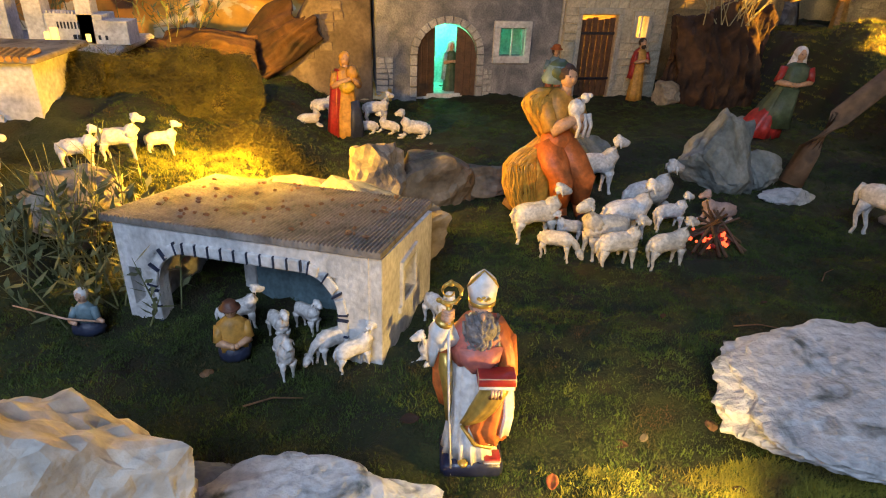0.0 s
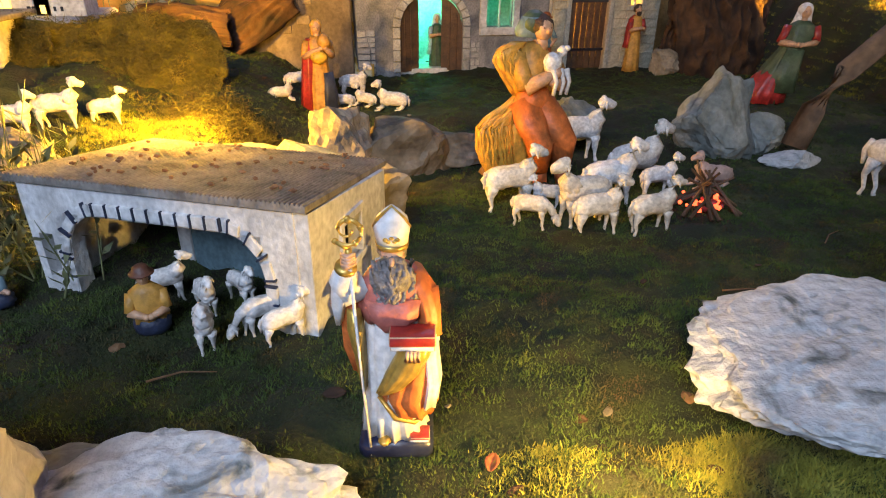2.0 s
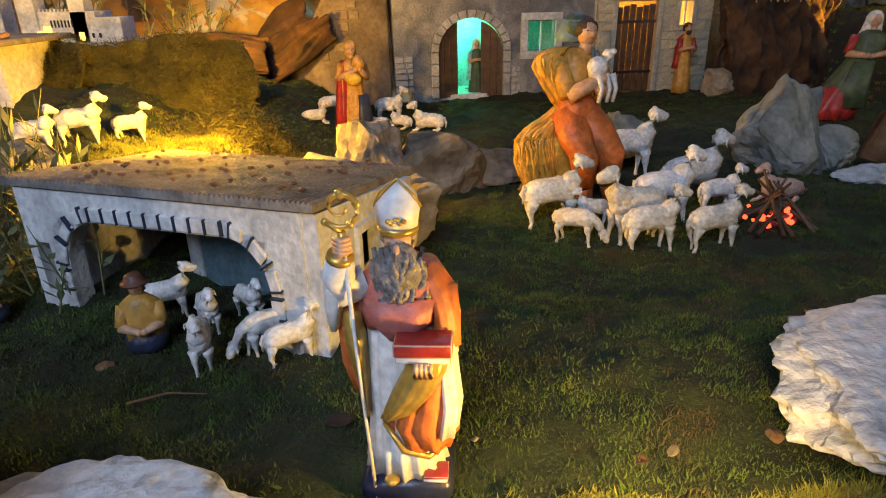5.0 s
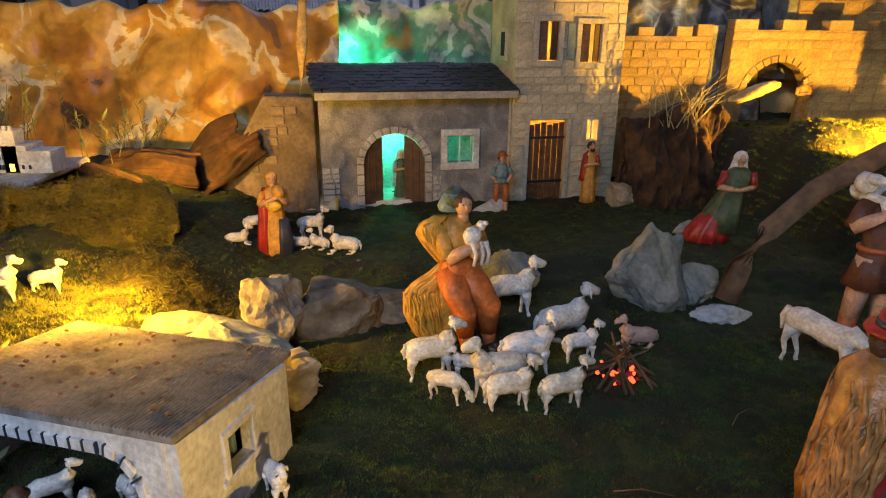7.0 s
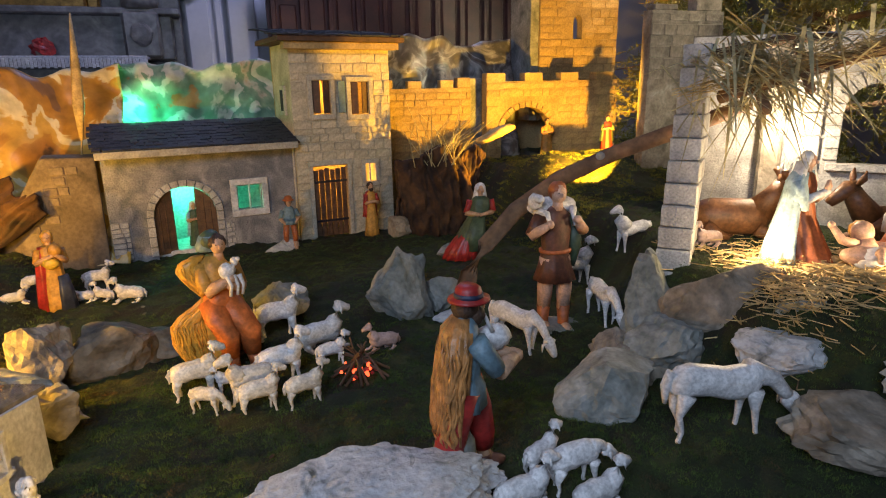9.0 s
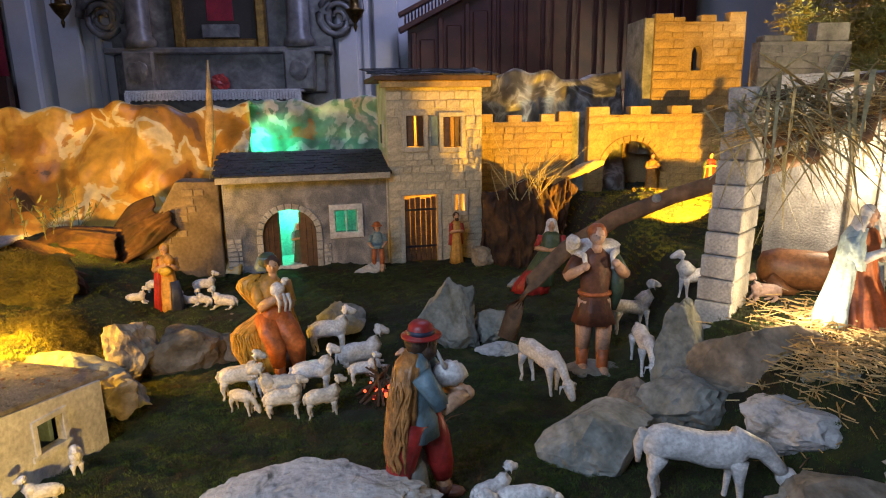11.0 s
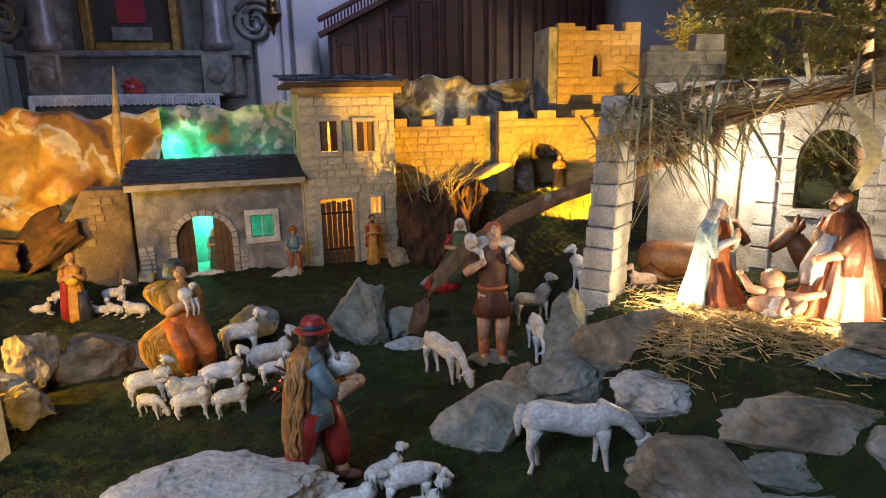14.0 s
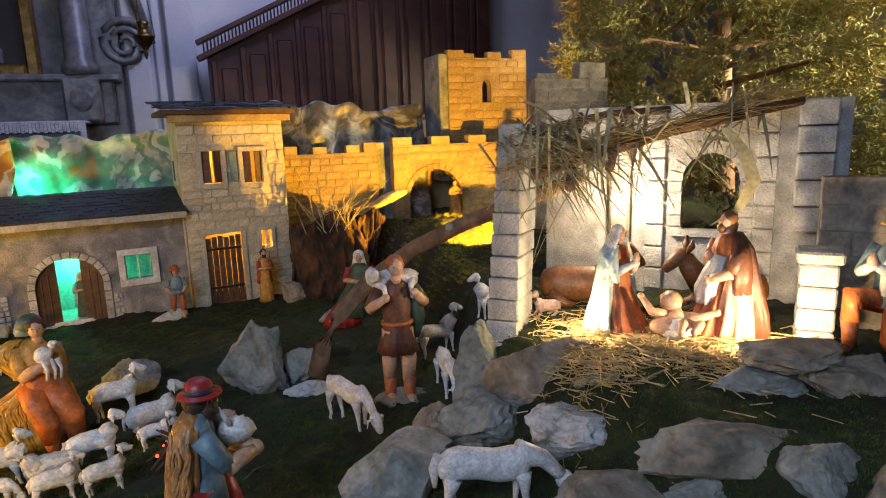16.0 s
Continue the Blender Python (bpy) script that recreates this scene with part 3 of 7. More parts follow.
def face(bm, x, y, z, r, skin, hair, style="hair"):
    """Head looking along -y."""
    ball(bm, (x, y, z), r * 0.82, r * 0.92, r * 1.08, skin)
    ball(bm, (x, y - r * 0.95, z - r * 0.1), r * 0.16, r * 0.25, r * 0.25, skin, 0, 8)
    for s in (-1, 1):
        ball(bm, (x + s * r * 0.32, y - r * 0.82, z + r * 0.16), r * 0.09, r * 0.05, r * 0.05, iHA, 0, 8)
    tube(bm, [(x, y, z - r * 0.6), (x, y + r * 0.1, z - r * 1.7)], [r * 0.5, r * 0.6], skin, 10)
    if style in ("hair", "beard", "long"):
        ball(bm, (x, y + r * 0.22, z + r * 0.22), r * 0.98, r * 0.98, r * 1.02, hair, 0.18)
    if style == "beard":
        ball(bm, (x, y - r * 0.55, z - r * 0.75), r * 0.6, r * 0.5, r * 0.6, hair, 0.25)
    if style == "long":
        ball(bm, (x, y + r * 0.55, z - r * 0.5), r * 0.95, r * 0.6, r * 1.1, hair, 0.2)
    if style == "veil":
        ball(bm, (x, y + r * 0.28, z + r * 0.15), r * 1.12, r * 1.05, r * 1.2, hair, 0.06)
        loft(bm, [(x, y + r * 0.75, z - r * 2.6, r * 1.75, r * 0.8), (x, y + r * 0.6, z - r * 1.3, r * 1.35, r * 0.8), (x, y + r * 0.4, z, r * 1.12, r * 0.8)], hair, 20, 5, 0.08)
    if style == "hat":
        ball(bm, (x, y + r * 0.2, z - r * 0.05), r * 0.98, r, r, iHA, 0.18)
        loft(bm, [(x, y, z + r * 0.45, r * 1.5, r * 1.55), (x, y, z + r * 0.62, r * 1.45, r * 1.5), (x, y, z + r * 0.72, r * 1.05, r * 1.05), (x, y, z + r * 1.35, r * 0.92, r * 0.92), (x, y, z + r * 1.6, r * 0.6, r * 0.6)], hair, 20)


def arm(bm, a, e, h, r, sleeve, skin):
    m = Vector(a).lerp(Vector(e), 0.5)
    tube(bm, [a, m, e], [r * 1.25, r * 1.15, r], sleeve, 10)
    f = Vector(e).lerp(Vector(h), 0.55)
    tube(bm, [e, f, h], [r * 1.0, r * 0.85, r * 0.6], skin, 10)
    ball(bm, h, r * 0.75, r * 0.75, r * 0.75, skin, 0.1, 8)


def statue(name, bm, at, rz, height, label, group="painted nativity figures", tilt=0, category="statuette"):
    bm.normal_update()
    for v in bm.verts:
        v.co += v.normal * (0.004 * noise.noise(v.co * 13) + 0.003 * noise.noise(v.co * 31 + Vector((height, 0, 0))))
        v.co *= height
    return thing(name, bm, MATS, pose(at[0], at[1], at[2] if len(at) > 2 else surface_z(at[0], at[1]) - 0.003, tilt, 0, rz), label, category, group, smooth=True)


def gown_figure(robe, mantle, skin, hair, style, wide=0.17, mant_low=0.3, hand=(0, -0.16, 0.66), sleeve=None):
    """A standing robed figure one unit high, looking along -y."""
    bm = bmesh.new()
    sleeve = robe if sleeve is None else sleeve
    loft(bm, [(0, 0, 0.0, wide, wide * 0.85), (0, 0, 0.12, wide * 0.92, wide * 0.78), (0, 0, 0.35, wide * 0.78, wide * 0.66), (0, 0, 0.55, wide * 0.62, wide * 0.5), (0, 0, 0.68, wide * 0.74, wide * 0.55), (0, 0, 0.78, wide * 0.66, wide * 0.46), (0, 0, 0.83, wide * 0.3, wide * 0.3)], robe, 36, 9, 0.09)
    if mantle is not None:
        loft(bm, [(0, 0.055, mant_low, wide * 1.08, wide * 0.7), (0, 0.05, 0.45, wide * 0.98, wide * 0.62), (0, 0.045, 0.66, wide * 0.95, wide * 0.58), (0, 0.03, 0.79, wide * 0.74, wide * 0.5), (0, 0.02, 0.835, wide * 0.35, wide * 0.3)], mantle, 36, 7, 0.10, 1.0)
    for s in (-1, 1):
        arm(bm, (s * wide * 0.72, 0, 0.77), (s * wide * 0.95, -0.05, 0.62), (s * 0.02 + hand[0], hand[1], hand[2]), 0.036, mantle if mantle is not None else sleeve, skin)
    face(bm, 0, -0.005, 0.91, 0.066, skin, hair, style)
    return bm


def legs(bm, trouser, boot, skin, apart=0.075, stride=0.0, knee=0.28, bare=False):
    for s, d in ((-1, stride), (1, -stride)):
        tube(bm, [(s * apart * 0.8, 0, 0.50), (s * apart, d * 0.5 - 0.01, knee), (s * apart, d * 0.8, 0.15)], [0.058, 0.053, 0.044], trouser, 10)
        tube(bm, [(s * apart, d * 0.8, 0.17), (s * apart, d, 0.06), (s * apart, d, 0.025)], [0.046, 0.038, 0.04], boot, 10)
        ball(bm, (s * apart, d - 0.035, 0.03), 0.035, 0.07, 0.028, skin if bare else boot, 0, 10)


def coat(bm, low, cloth, wide=0.135, folds=8, flare=1.15, deep=0.07):
    loft(bm, [(0, 0, low, wide * flare, wide * 0.85 * flare), (0, 0, low + 0.1, wide * 1.02, wide * 0.8), (0, 0, 0.55, wide * 0.82, wide * 0.62), (0, 0, 0.70, wide * 0.98, wide * 0.66), (0, 0, 0.79, wide * 0.82, wide * 0.52), (0, 0, 0.835, wide * 0.38, wide * 0.36)], cloth, 32, folds, deep)


def fleece(bm, rings, mi, count, seed, a0, a1, w=0.009):
    """Wavy carved locks that run down a cloak given by rings of (x, y, z, rx, ry), from angle a0 to a1."""
    rnd = random.Random(seed)
    for k in range(count):
        a, z0 = rnd.uniform(a0, a1), rnd.uniform(0.0, 0.55)
        z1, pts = min(z0 + rnd.uniform(0.25, 0.5), 1.0), []
        ph, am = rnd.uniform(0, 6.28), rnd.uniform(0.05, 0.14)
        for q in range(7):
            u = (z0 + (z1 - z0) * q / 6) * (len(rings) - 1)
            i = min(int(u), len(rings) - 2)
            x, y, z, rx, ry = (p + (r - p) * (u - i) for p, r in zip(rings[i], rings[i + 1]))
            b = a + am * math.sin(ph + q * 1.3)
            pts.append((x + rx * 1.03 * math.cos(b), y + ry * 1.03 * math.sin(b), z))
        tube(bm, pts, [w * 0.4, w * 0.8, w, w, w, w * 0.8, w * 0.4], mi, 6)


# bishop with crozier and book
bm = bmesh.new()
box(bm, -0.142, 0.142, -0.125, 0.105, 0.0, 0.088, iNB, 0.022)
for f in bm.faces:
    f.material_index = iNB
loft(bm, [(-0.005, -0.01, 0.09, 0.122, 0.105), (-0.01, -0.01, 0.18, 0.108, 0.098), (-0.01, -0.01, 0.30, 0.10, 0.092), (-0.012, -0.01, 0.45, 0.098, 0.088), (-0.005, 0, 0.62, 0.098, 0.078), (0, 0, 0.74, 0.095, 0.07), (0, 0, 0.79, 0.05, 0.05)], iWH, 72, 15, 0.10)
ball(bm, (-0.045, -0.115, 0.10), 0.026, 0.03, 0.014, iGO, 0.05, 10)
box(bm, 0.05, 0.125, -0.12, -0.05, 0.088, 0.104, iWH, 0.003)
box(bm, 0.052, 0.127, -0.122, -0.05, 0.104, 0.112, iRE, 0.002)
# mantle hanging behind, gold inside
loft(bm, [(0.045, 0.06, 0.20, 0.09, 0.05), (0.025, 0.055, 0.4, 0.105, 0.05), (0.0, 0.04, 0.6, 0.115, 0.06), (0, 0.02, 0.74, 0.105, 0.06)], iOR, 48, 7, 0.09, 0.4)
loft(bm, [(-0.135, 0.0, 0.36, 0.02, 0.045), (-0.15, 0.0, 0.46, 0.035, 0.05), (-0.15, 0.0, 0.60, 0.04, 0.045), (-0.14, 0.0, 0.72, 0.03, 0.04)], iOR, 24, 4, 0.14)
loft(bm, [(-0.115, -0.045, 0.30, 0.012, 0.03), (-0.122, -0.045, 0.44, 0.022, 0.04), (-0.135, -0.045, 0.56, 0.03, 0.04), (-0.14, -0.04, 0.64, 0.025, 0.03)], iGO, 20, 4, 0.14)
# drape gathered under the book: gold lining turned out over orange folds
loft(bm, [(0.075, -0.035, 0.195, 0.062, 0.075), (0.06, -0.045, 0.23, 0.092, 0.092), (0.045, -0.045, 0.29, 0.108, 0.095), (0.06, -0.045, 0.36, 0.092, 0.09), (0.085, -0.045, 0.46, 0.066, 0.085), (0.10, -0.04, 0.54, 0.055, 0.075)], iOR, 60, 9, 0.12, 0.2)
loft(bm, [(-0.045, -0.105, 0.325, 0.022, 0.028), (-0.005, -0.115, 0.365, 0.046, 0.036), (0.035, -0.115, 0.42, 0.060, 0.042), (0.07, -0.105, 0.49, 0.060, 0.048), (0.085, -0.09, 0.555, 0.055, 0.05)], iGO, 60, 6, 0.14, 0.6)
loft(bm, [(0.12, -0.07, 0.26, 0.035, 0.06), (0.135, -0.065, 0.36, 0.035, 0.06), (0.125, -0.06, 0.47, 0.035, 0.06), (0.12, -0.05, 0.56, 0.035, 0.05)], iWH, 40, 6, 0.14)
tube(bm, [(-0.06, -0.10, 0.30), (0.0, -0.135, 0.225), (0.07, -0.12, 0.19), (0.13, -0.07, 0.205)], [0.007, 0.008, 0.008, 0.006], iGO, 8)
# shoulder cape
loft(bm, [(-0.015, -0.005, 0.60, 0.112, 0.085), (-0.012, -0.008, 0.66, 0.118, 0.09), (0, 0, 0.73, 0.112, 0.082), (0, 0.005, 0.785, 0.075, 0.06)], iWI, 56, 8, 0.075, 0.4)
loft(bm, [(0.0, -0.07, 0.575, 0.045, 0.03), (0.0, -0.075, 0.62, 0.085, 0.035), (0, -0.06, 0.69, 0.10, 0.05)], iWI, 32, 5, 0.12)
# raised arm in a wide white sleeve with gilt hem
tube(bm, [(-0.10, -0.01, 0.72), (-0.165, -0.03, 0.70), (-0.165, -0.055, 0.76), (-0.15, -0.075, 0.82)], [0.05, 0.055, 0.05, 0.036], iWH, 14)
loft(bm, [(-0.195, -0.03, 0.58, 0.012, 0.03), (-0.19, -0.035, 0.66, 0.03, 0.042), (-0.175, -0.04, 0.74, 0.035, 0.045), (-0.155, -0.06, 0.82, 0.025, 0.035)], iWH, 24, 5, 0.12)
tube(bm, [(-0.153, -0.073, 0.815), (-0.149, -0.078, 0.83)], [0.039, 0.036], iGO, 14)
tube(bm, [(-0.15, -0.075, 0.82), (-0.142, -0.088, 0.855)], [0.022, 0.018], iPS, 10)
for k in range(4):
    tube(bm, [(-0.162, -0.09, 0.842 + 0.012 * k), (-0.139, -0.115, 0.845 + 0.012 * k), (-0.118, -0.092, 0.845 + 0.012 * k)], [0.007, 0.007, 0.006], iPS, 7)
# book held on the other arm
loft(bm, [(0.125, -0.02, 0.52, 0.035, 0.07), (0.125, -0.015, 0.62, 0.04, 0.075), (0.105, 0.0, 0.70, 0.045, 0.07), (0.06, 0.01, 0.775, 0.045, 0.05)], iOR, 40, 6, 0.10)
arm(bm, (0.115, 0, 0.70), (0.135, -0.06, 0.54), (0.075, -0.13, 0.545), 0.036, iOR, iWH)
for k in range(4):
    tube(bm, [(0.045 + 0.014 * k, -0.16, 0.50), (0.05 + 0.013 * k, -0.178, 0.535), (0.05 + 0.013 * k, -0.175, 0.552)], [0.008, 0.007, 0.005], iPS, 7)
box(bm, -0.008, 0.142, -0.172, -0.095, 0.548, 0.570, iWH, 0.003)
box(bm, -0.012, 0.146, -0.178, -0.090, 0.570, 0.610, iRE, 0.004)
face(bm, 0, -0.015, 0.845, 0.055, iPS, iGH, "hair")
for k in range(64):
    a = random.Random(k)
    x = a.uniform(-0.078, 0.078)
    z = a.uniform(0.715, 0.85) - abs(x) * 0.1
    y = -0.095 + abs(x) * 0.55 + a.uniform(-0.006, 0.006)
    w = a.uniform(-0.012, 0.012)
    tube(bm, [(x, y + 0.01, z), (x * 0.95 + w, y - 0.006, z - 0.028), (x * 0.8 - w, y - 0.002, z - 0.055), (x * 0.62 + w, y + 0.004, z - 0.085)], [0.008, 0.010, 0.008, 0.003], iGH, 6)
ball(bm, (0, -0.055, 0.775), 0.07, 0.045, 0.085, iGH, 0.2)
ball(bm, (0, -0.075, 0.838), 0.010, 0.018, 0.018, iPS, 0, 8)
loft(bm, [(0, -0.015, 0.872, 0.056, 0.055), (0, -0.015, 0.890, 0.058, 0.057)], iGO, 20)
loft(bm, [(0, -0.015, 0.888, 0.055, 0.053), (0, -0.012, 0.94, 0.060, 0.048), (0, -0.01, 0.975, 0.050, 0.034), (0, -0.008, 1.0, 0.026, 0.016), (0, -0.006, 1.015, 0.006, 0.006)], iWH, 24)
for x, z in ((-0.02, 0.915), (0, 0.92), (0.02, 0.915), (-0.01, 0.908), (0.01, 0.908)):
    ball(bm, (x, -0.063, z), 0.009, 0.006, 0.007, iGO, 0.1, 8)
tube(bm, [(-0.06, -0.01, 0.94), (-0.045, -0.035, 0.98), (0.0, -0.018, 1.018), (0.045, -0.035, 0.98), (0.06, -0.01, 0.94)], [0.005] * 5, iGO, 7)
tube(bm, [(-0.095, -0.12, 0.03), (-0.12, -0.10, 0.45), (-0.137, -0.095, 0.86)], [0.0055, 0.0055, 0.006], iWH, 8)
tube(bm, [(-0.137, -0.095, 0.86), (-0.138, -0.095, 0.90)], [0.012, 0.012], iGO, 8)
pts = []
for k in range(34):
    a, r = -2.4 + k * 0.26, 0.056 * (1 - k / 44)
    pts.append((-0.135 - math.cos(a) * r * -1 - 0.002, -0.095, 0.965 + math.sin(a) * r))
tube(bm, [(-0.138, -0.095, 0.90)] + pts, [0.009] + [0.0095 - 0.00015 * k for k in range(34)], iGO, 8)
for k in range(0, 20, 5):
    ball(bm, pts[k], 0.013, 0.01, 0.013, iGO, 0.2, 8)
statue("bishop_statuette", bm, (-0.18, 1.575), -4, 0.335, "painted bishop in white and red with golden crozier and book")

# shepherd in an ochre fleece cloak, looking up, a lamb in the arms
bm = bmesh.new()
loft(bm, [(-0.05, 0.06, 0.0, 0.13, 0.09), (-0.06, 0.07, 0.15, 0.13, 0.09), (-0.04, 0.06, 0.35, 0.11, 0.08), (-0.01, 0.04, 0.50, 0.08, 0.06)], iFL, 48, 9, 0.10)
low = [(-0.13, 0.01, 0.03, 0.075, 0.05), (-0.17, 0.02, 0.12, 0.095, 0.055), (-0.20, 0.02, 0.24, 0.115, 0.06), (-0.215, 0.02, 0.36, 0.105, 0.055), (-0.17, 0.02, 0.425, 0.08, 0.05), (-0.10, 0.02, 0.475, 0.05, 0.045), (-0.05, 0.02, 0.54, 0.04, 0.04)]
loft(bm, low, iFL, 72, 12, 0.12)
fleece(bm, low, iFL, 60, 1, 2.2, 6.0, 0.010)
high = [(-0.05, 0.02, 0.53, 0.045, 0.05), (-0.08, 0.01, 0.60, 0.065, 0.05), (-0.12, 0.0, 0.68, 0.085, 0.05), (-0.155, 0.0, 0.745, 0.085, 0.045), (-0.16, 0.0, 0.795, 0.065, 0.04), (-0.10, 0.01, 0.835, 0.05, 0.04)]
loft(bm, high, iFL, 60, 8, 0.10)
fleece(bm, high, iFL, 36, 2, 2.2, 6.0, 0.009)
right = [(0.17, 0.05, 0.08, 0.045, 0.05), (0.165, 0.05, 0.3, 0.055, 0.055), (0.12, 0.04, 0.5, 0.045, 0.05), (0.10, 0.03, 0.72, 0.045, 0.05)]
loft(bm, right, iFL, 40, 8, 0.14)
fleece(bm, right, iFL, 18, 3, 3.6, 6.2, 0.009)
for s, kx, kz in ((-1, 0.0, 0.26), (1, 0.15, 0.27)):
    tube(bm, [(s * 0.05, 0, 0.50), (kx * 0.6 + s * 0.02, -0.09, kz + 0.12), (kx + 0.01, -0.14, kz + 0.02), (kx + 0.02, -0.13, 0.12)], [0.092, 0.092, 0.082, 0.055], iOR, 14)
    tube(bm, [(kx + 0.02, -0.13, 0.13), (kx + 0.03, -0.15, 0.03)], [0.05, 0.042], iRU, 10)
    ball(bm, (kx + 0.03, -0.19, 0.03), 0.042, 0.075, 0.035, iBK, 0, 10)
loft(bm, [(0.0, -0.02, 0.42, 0.112, 0.085), (0, -0.025, 0.52, 0.105, 0.085), (0, -0.02, 0.60, 0.092, 0.08)], iOR, 36, 6, 0.07)
loft(bm, [(0.0, -0.02, 0.56, 0.092, 0.08), (0, -0.01, 0.66, 0.105, 0.08), (0, -0.01, 0.75, 0.11, 0.075), (0, 0, 0.83, 0.05, 0.05)], iOC, 36, 6, 0.05)
arm(bm, (-0.10, 0, 0.76), (-0.09, -0.10, 0.60), (0.07, -0.15, 0.69), 0.046, iOC, iSK)
arm(bm, (0.11, 0, 0.76), (0.15, -0.08, 0.61), (0.06, -0.15, 0.64), 0.044, iOC, iSK)
ball(bm, (0.05, -0.13, 0.735), 0.055, 0.045, 0.06, iRS, 0.25)
ball(bm, (0.105, -0.125, 0.80), 0.026, 0.034, 0.028, iRS, 0.2)
ball(bm, (0.125, -0.145, 0.815), 0.016, 0.022, 0.016, iRS, 0.1)
for dx in (0.04, 0.085, 0.12):
    tube(bm, [(dx, -0.16, 0.71), (dx + 0.02, -0.175, 0.64), (dx + 0.01, -0.17, 0.57)], [0.018, 0.013, 0.01], iRS, 6)
face(bm, 0.03, -0.03, 0.905, 0.062, iSK, iHA, "hair")
ball(bm, (0.0, 0.035, 0.925), 0.078, 0.075, 0.075, iGR, 0.08)
loft(bm, [(-0.005, 0.045, 0.86, 0.088, 0.07), (-0.01, 0.05, 0.885, 0.088, 0.075), (0.0, 0.03, 0.965, 0.07, 0.06)], iBG, 24, 4, 0.05)
ball(bm, (-0.02, 0.13, 0.05), 0.22, 0.14, 0.06, iBA, 0.2)
statue("shepherd_statuette", bm, (0.24, 2.68), 14, 0.495, "painted shepherd in ochre fleece cloak and orange breeches holding a lamb")

# piper in a red hat
bm = bmesh.new()
for sx, d in ((-1, 0.10), (1, -0.10)):
    tube(bm, [(sx * 0.055, d * 0.2, 0.50), (sx * 0.07, d * 0.75, 0.33), (sx * 0.07, d * 1.0, 0.20), (sx * 0.07, d * 1.1, 0.12)], [0.078, 0.076, 0.066, 0.05], iRE, 14)
    tube(bm, [(sx * 0.07, d * 1.1, 0.13), (sx * 0.07, d * 1.15, 0.045)], [0.036, 0.034], iSK, 10)
    tube(bm, [(sx * 0.07, d * 1.15, 0.075), (sx * 0.07, d * 1.15, 0.02)], [0.044, 0.042], iBR, 10)
    ball(bm, (sx * 0.07, d * 1.15 - 0.04, 0.028), 0.038, 0.075, 0.03, iBR, 0.1, 10)
coat(bm, 0.40, iBG, 0.108, 6, 1.05)
loft(bm, [(-0.03, 0.085, 0.27, 0.115, 0.065), (-0.03, 0.085, 0.36, 0.118, 0.075), (-0.03, 0.07, 0.5, 0.115, 0.08), (-0.025, 0.05, 0.66, 0.118, 0.078), (-0.01, 0.035, 0.77, 0.112, 0.072), (0, 0.01, 0.83, 0.05, 0.05)], iBF, 72, 13, 0.13)
fleece(bm, [(-0.03, 0.085, 0.27, 0.118, 0.07), (-0.03, 0.085, 0.36, 0.12, 0.078), (-0.03, 0.07, 0.5, 0.118, 0.082), (-0.025, 0.05, 0.66, 0.12, 0.08), (-0.01, 0.035, 0.77, 0.114, 0.074)], iBF, 60, 5, -0.2, 3.4, 0.0085)
arm(bm, (-0.10, -0.02, 0.75), (-0.12, -0.12, 0.60), (-0.02, -0.24, 0.62), 0.042, iBG, iSK)
arm(bm, (0.10, -0.02, 0.75), (0.12, -0.12, 0.60), (0.02, -0.24, 0.61), 0.042, iBG, iSK)
ball(bm, (0.05, -0.15, 0.69), 0.06, 0.085, 0.065, iRS, 0.2)
tube(bm, [(0, -0.09, 0.83), (0.0, -0.13, 0.74)], [0.008, 0.01], iWH, 6)
tube(bm, [(0.05, -0.08, 0.60), (0.09, -0.05, 0.45), (0.09, -0.03, 0.40)], [0.03, 0.03, 0.034], iBG, 8)
face(bm, 0, -0.02, 0.875, 0.062, iSK, iRE, "hat")
loft(bm, [(0, -0.02, 0.918, 0.068, 0.068), (0, -0.02, 0.938, 0.064, 0.064)], iNA, 20)
ball(bm, (0, -0.05, 0.835), 0.05, 0.045, 0.055, iHA, 0.3)
ball(bm, (0, 0.05, 0.12), 0.11, 0.10, 0.22, iST, 0.3)
statue("piper_statuette", bm, (0.775, 1.72), 84, 0.50, "painted shepherd with red hat, fleece cape and red breeches playing pipes")

# young shepherd carrying a sheep
bm = bmesh.new()
ball(bm, (0.02, 0.0, 0.012), 0.2, 0.14, 0.035, iST, 0.15)
legs(bm, iPS, iRU, iPS, 0.06, 0.03, 0.30, True)
coat(bm, 0.35, iBR, 0.106, 9, 1.34, 0.05)
loft(bm, [(0, 0, 0.535, 0.108, 0.085), (0, 0, 0.555, 0.108, 0.085)], iRU, 20)
arm(bm, (-0.11, 0, 0.77), (-0.19, -0.03, 0.66), (-0.09, -0.10, 0.74), 0.038, iBR, iPS)
arm(bm, (0.11, 0, 0.77), (0.18, -0.03, 0.67), (0.10, -0.10, 0.76), 0.038, iGR, iPS)
loft(bm, [(0.13, 0.05, 0.42, 0.03, 0.05), (0.15, 0.04, 0.55, 0.05, 0.06), (0.13, 0.02, 0.72, 0.05, 0.06)], iGR, 16, 4, 0.1)
ball(bm, (0.0, 0.075, 0.82), 0.17, 0.07, 0.065, iRS, 0.25)
ball(bm, (-0.15, 0.0, 0.875), 0.045, 0.06, 0.05, iRS, 0.15)
ball(bm, (-0.15, -0.06, 0.90), 0.03, 0.05, 0.028, iRS, 0.1)
for s in (-1, 1):
    tube(bm, [(s * 0.13, 0.03, 0.80), (s * 0.09, -0.06, 0.80), (s * 0.08, -0.09, 0.72)], [0.03, 0.02, 0.012], iRS, 7)
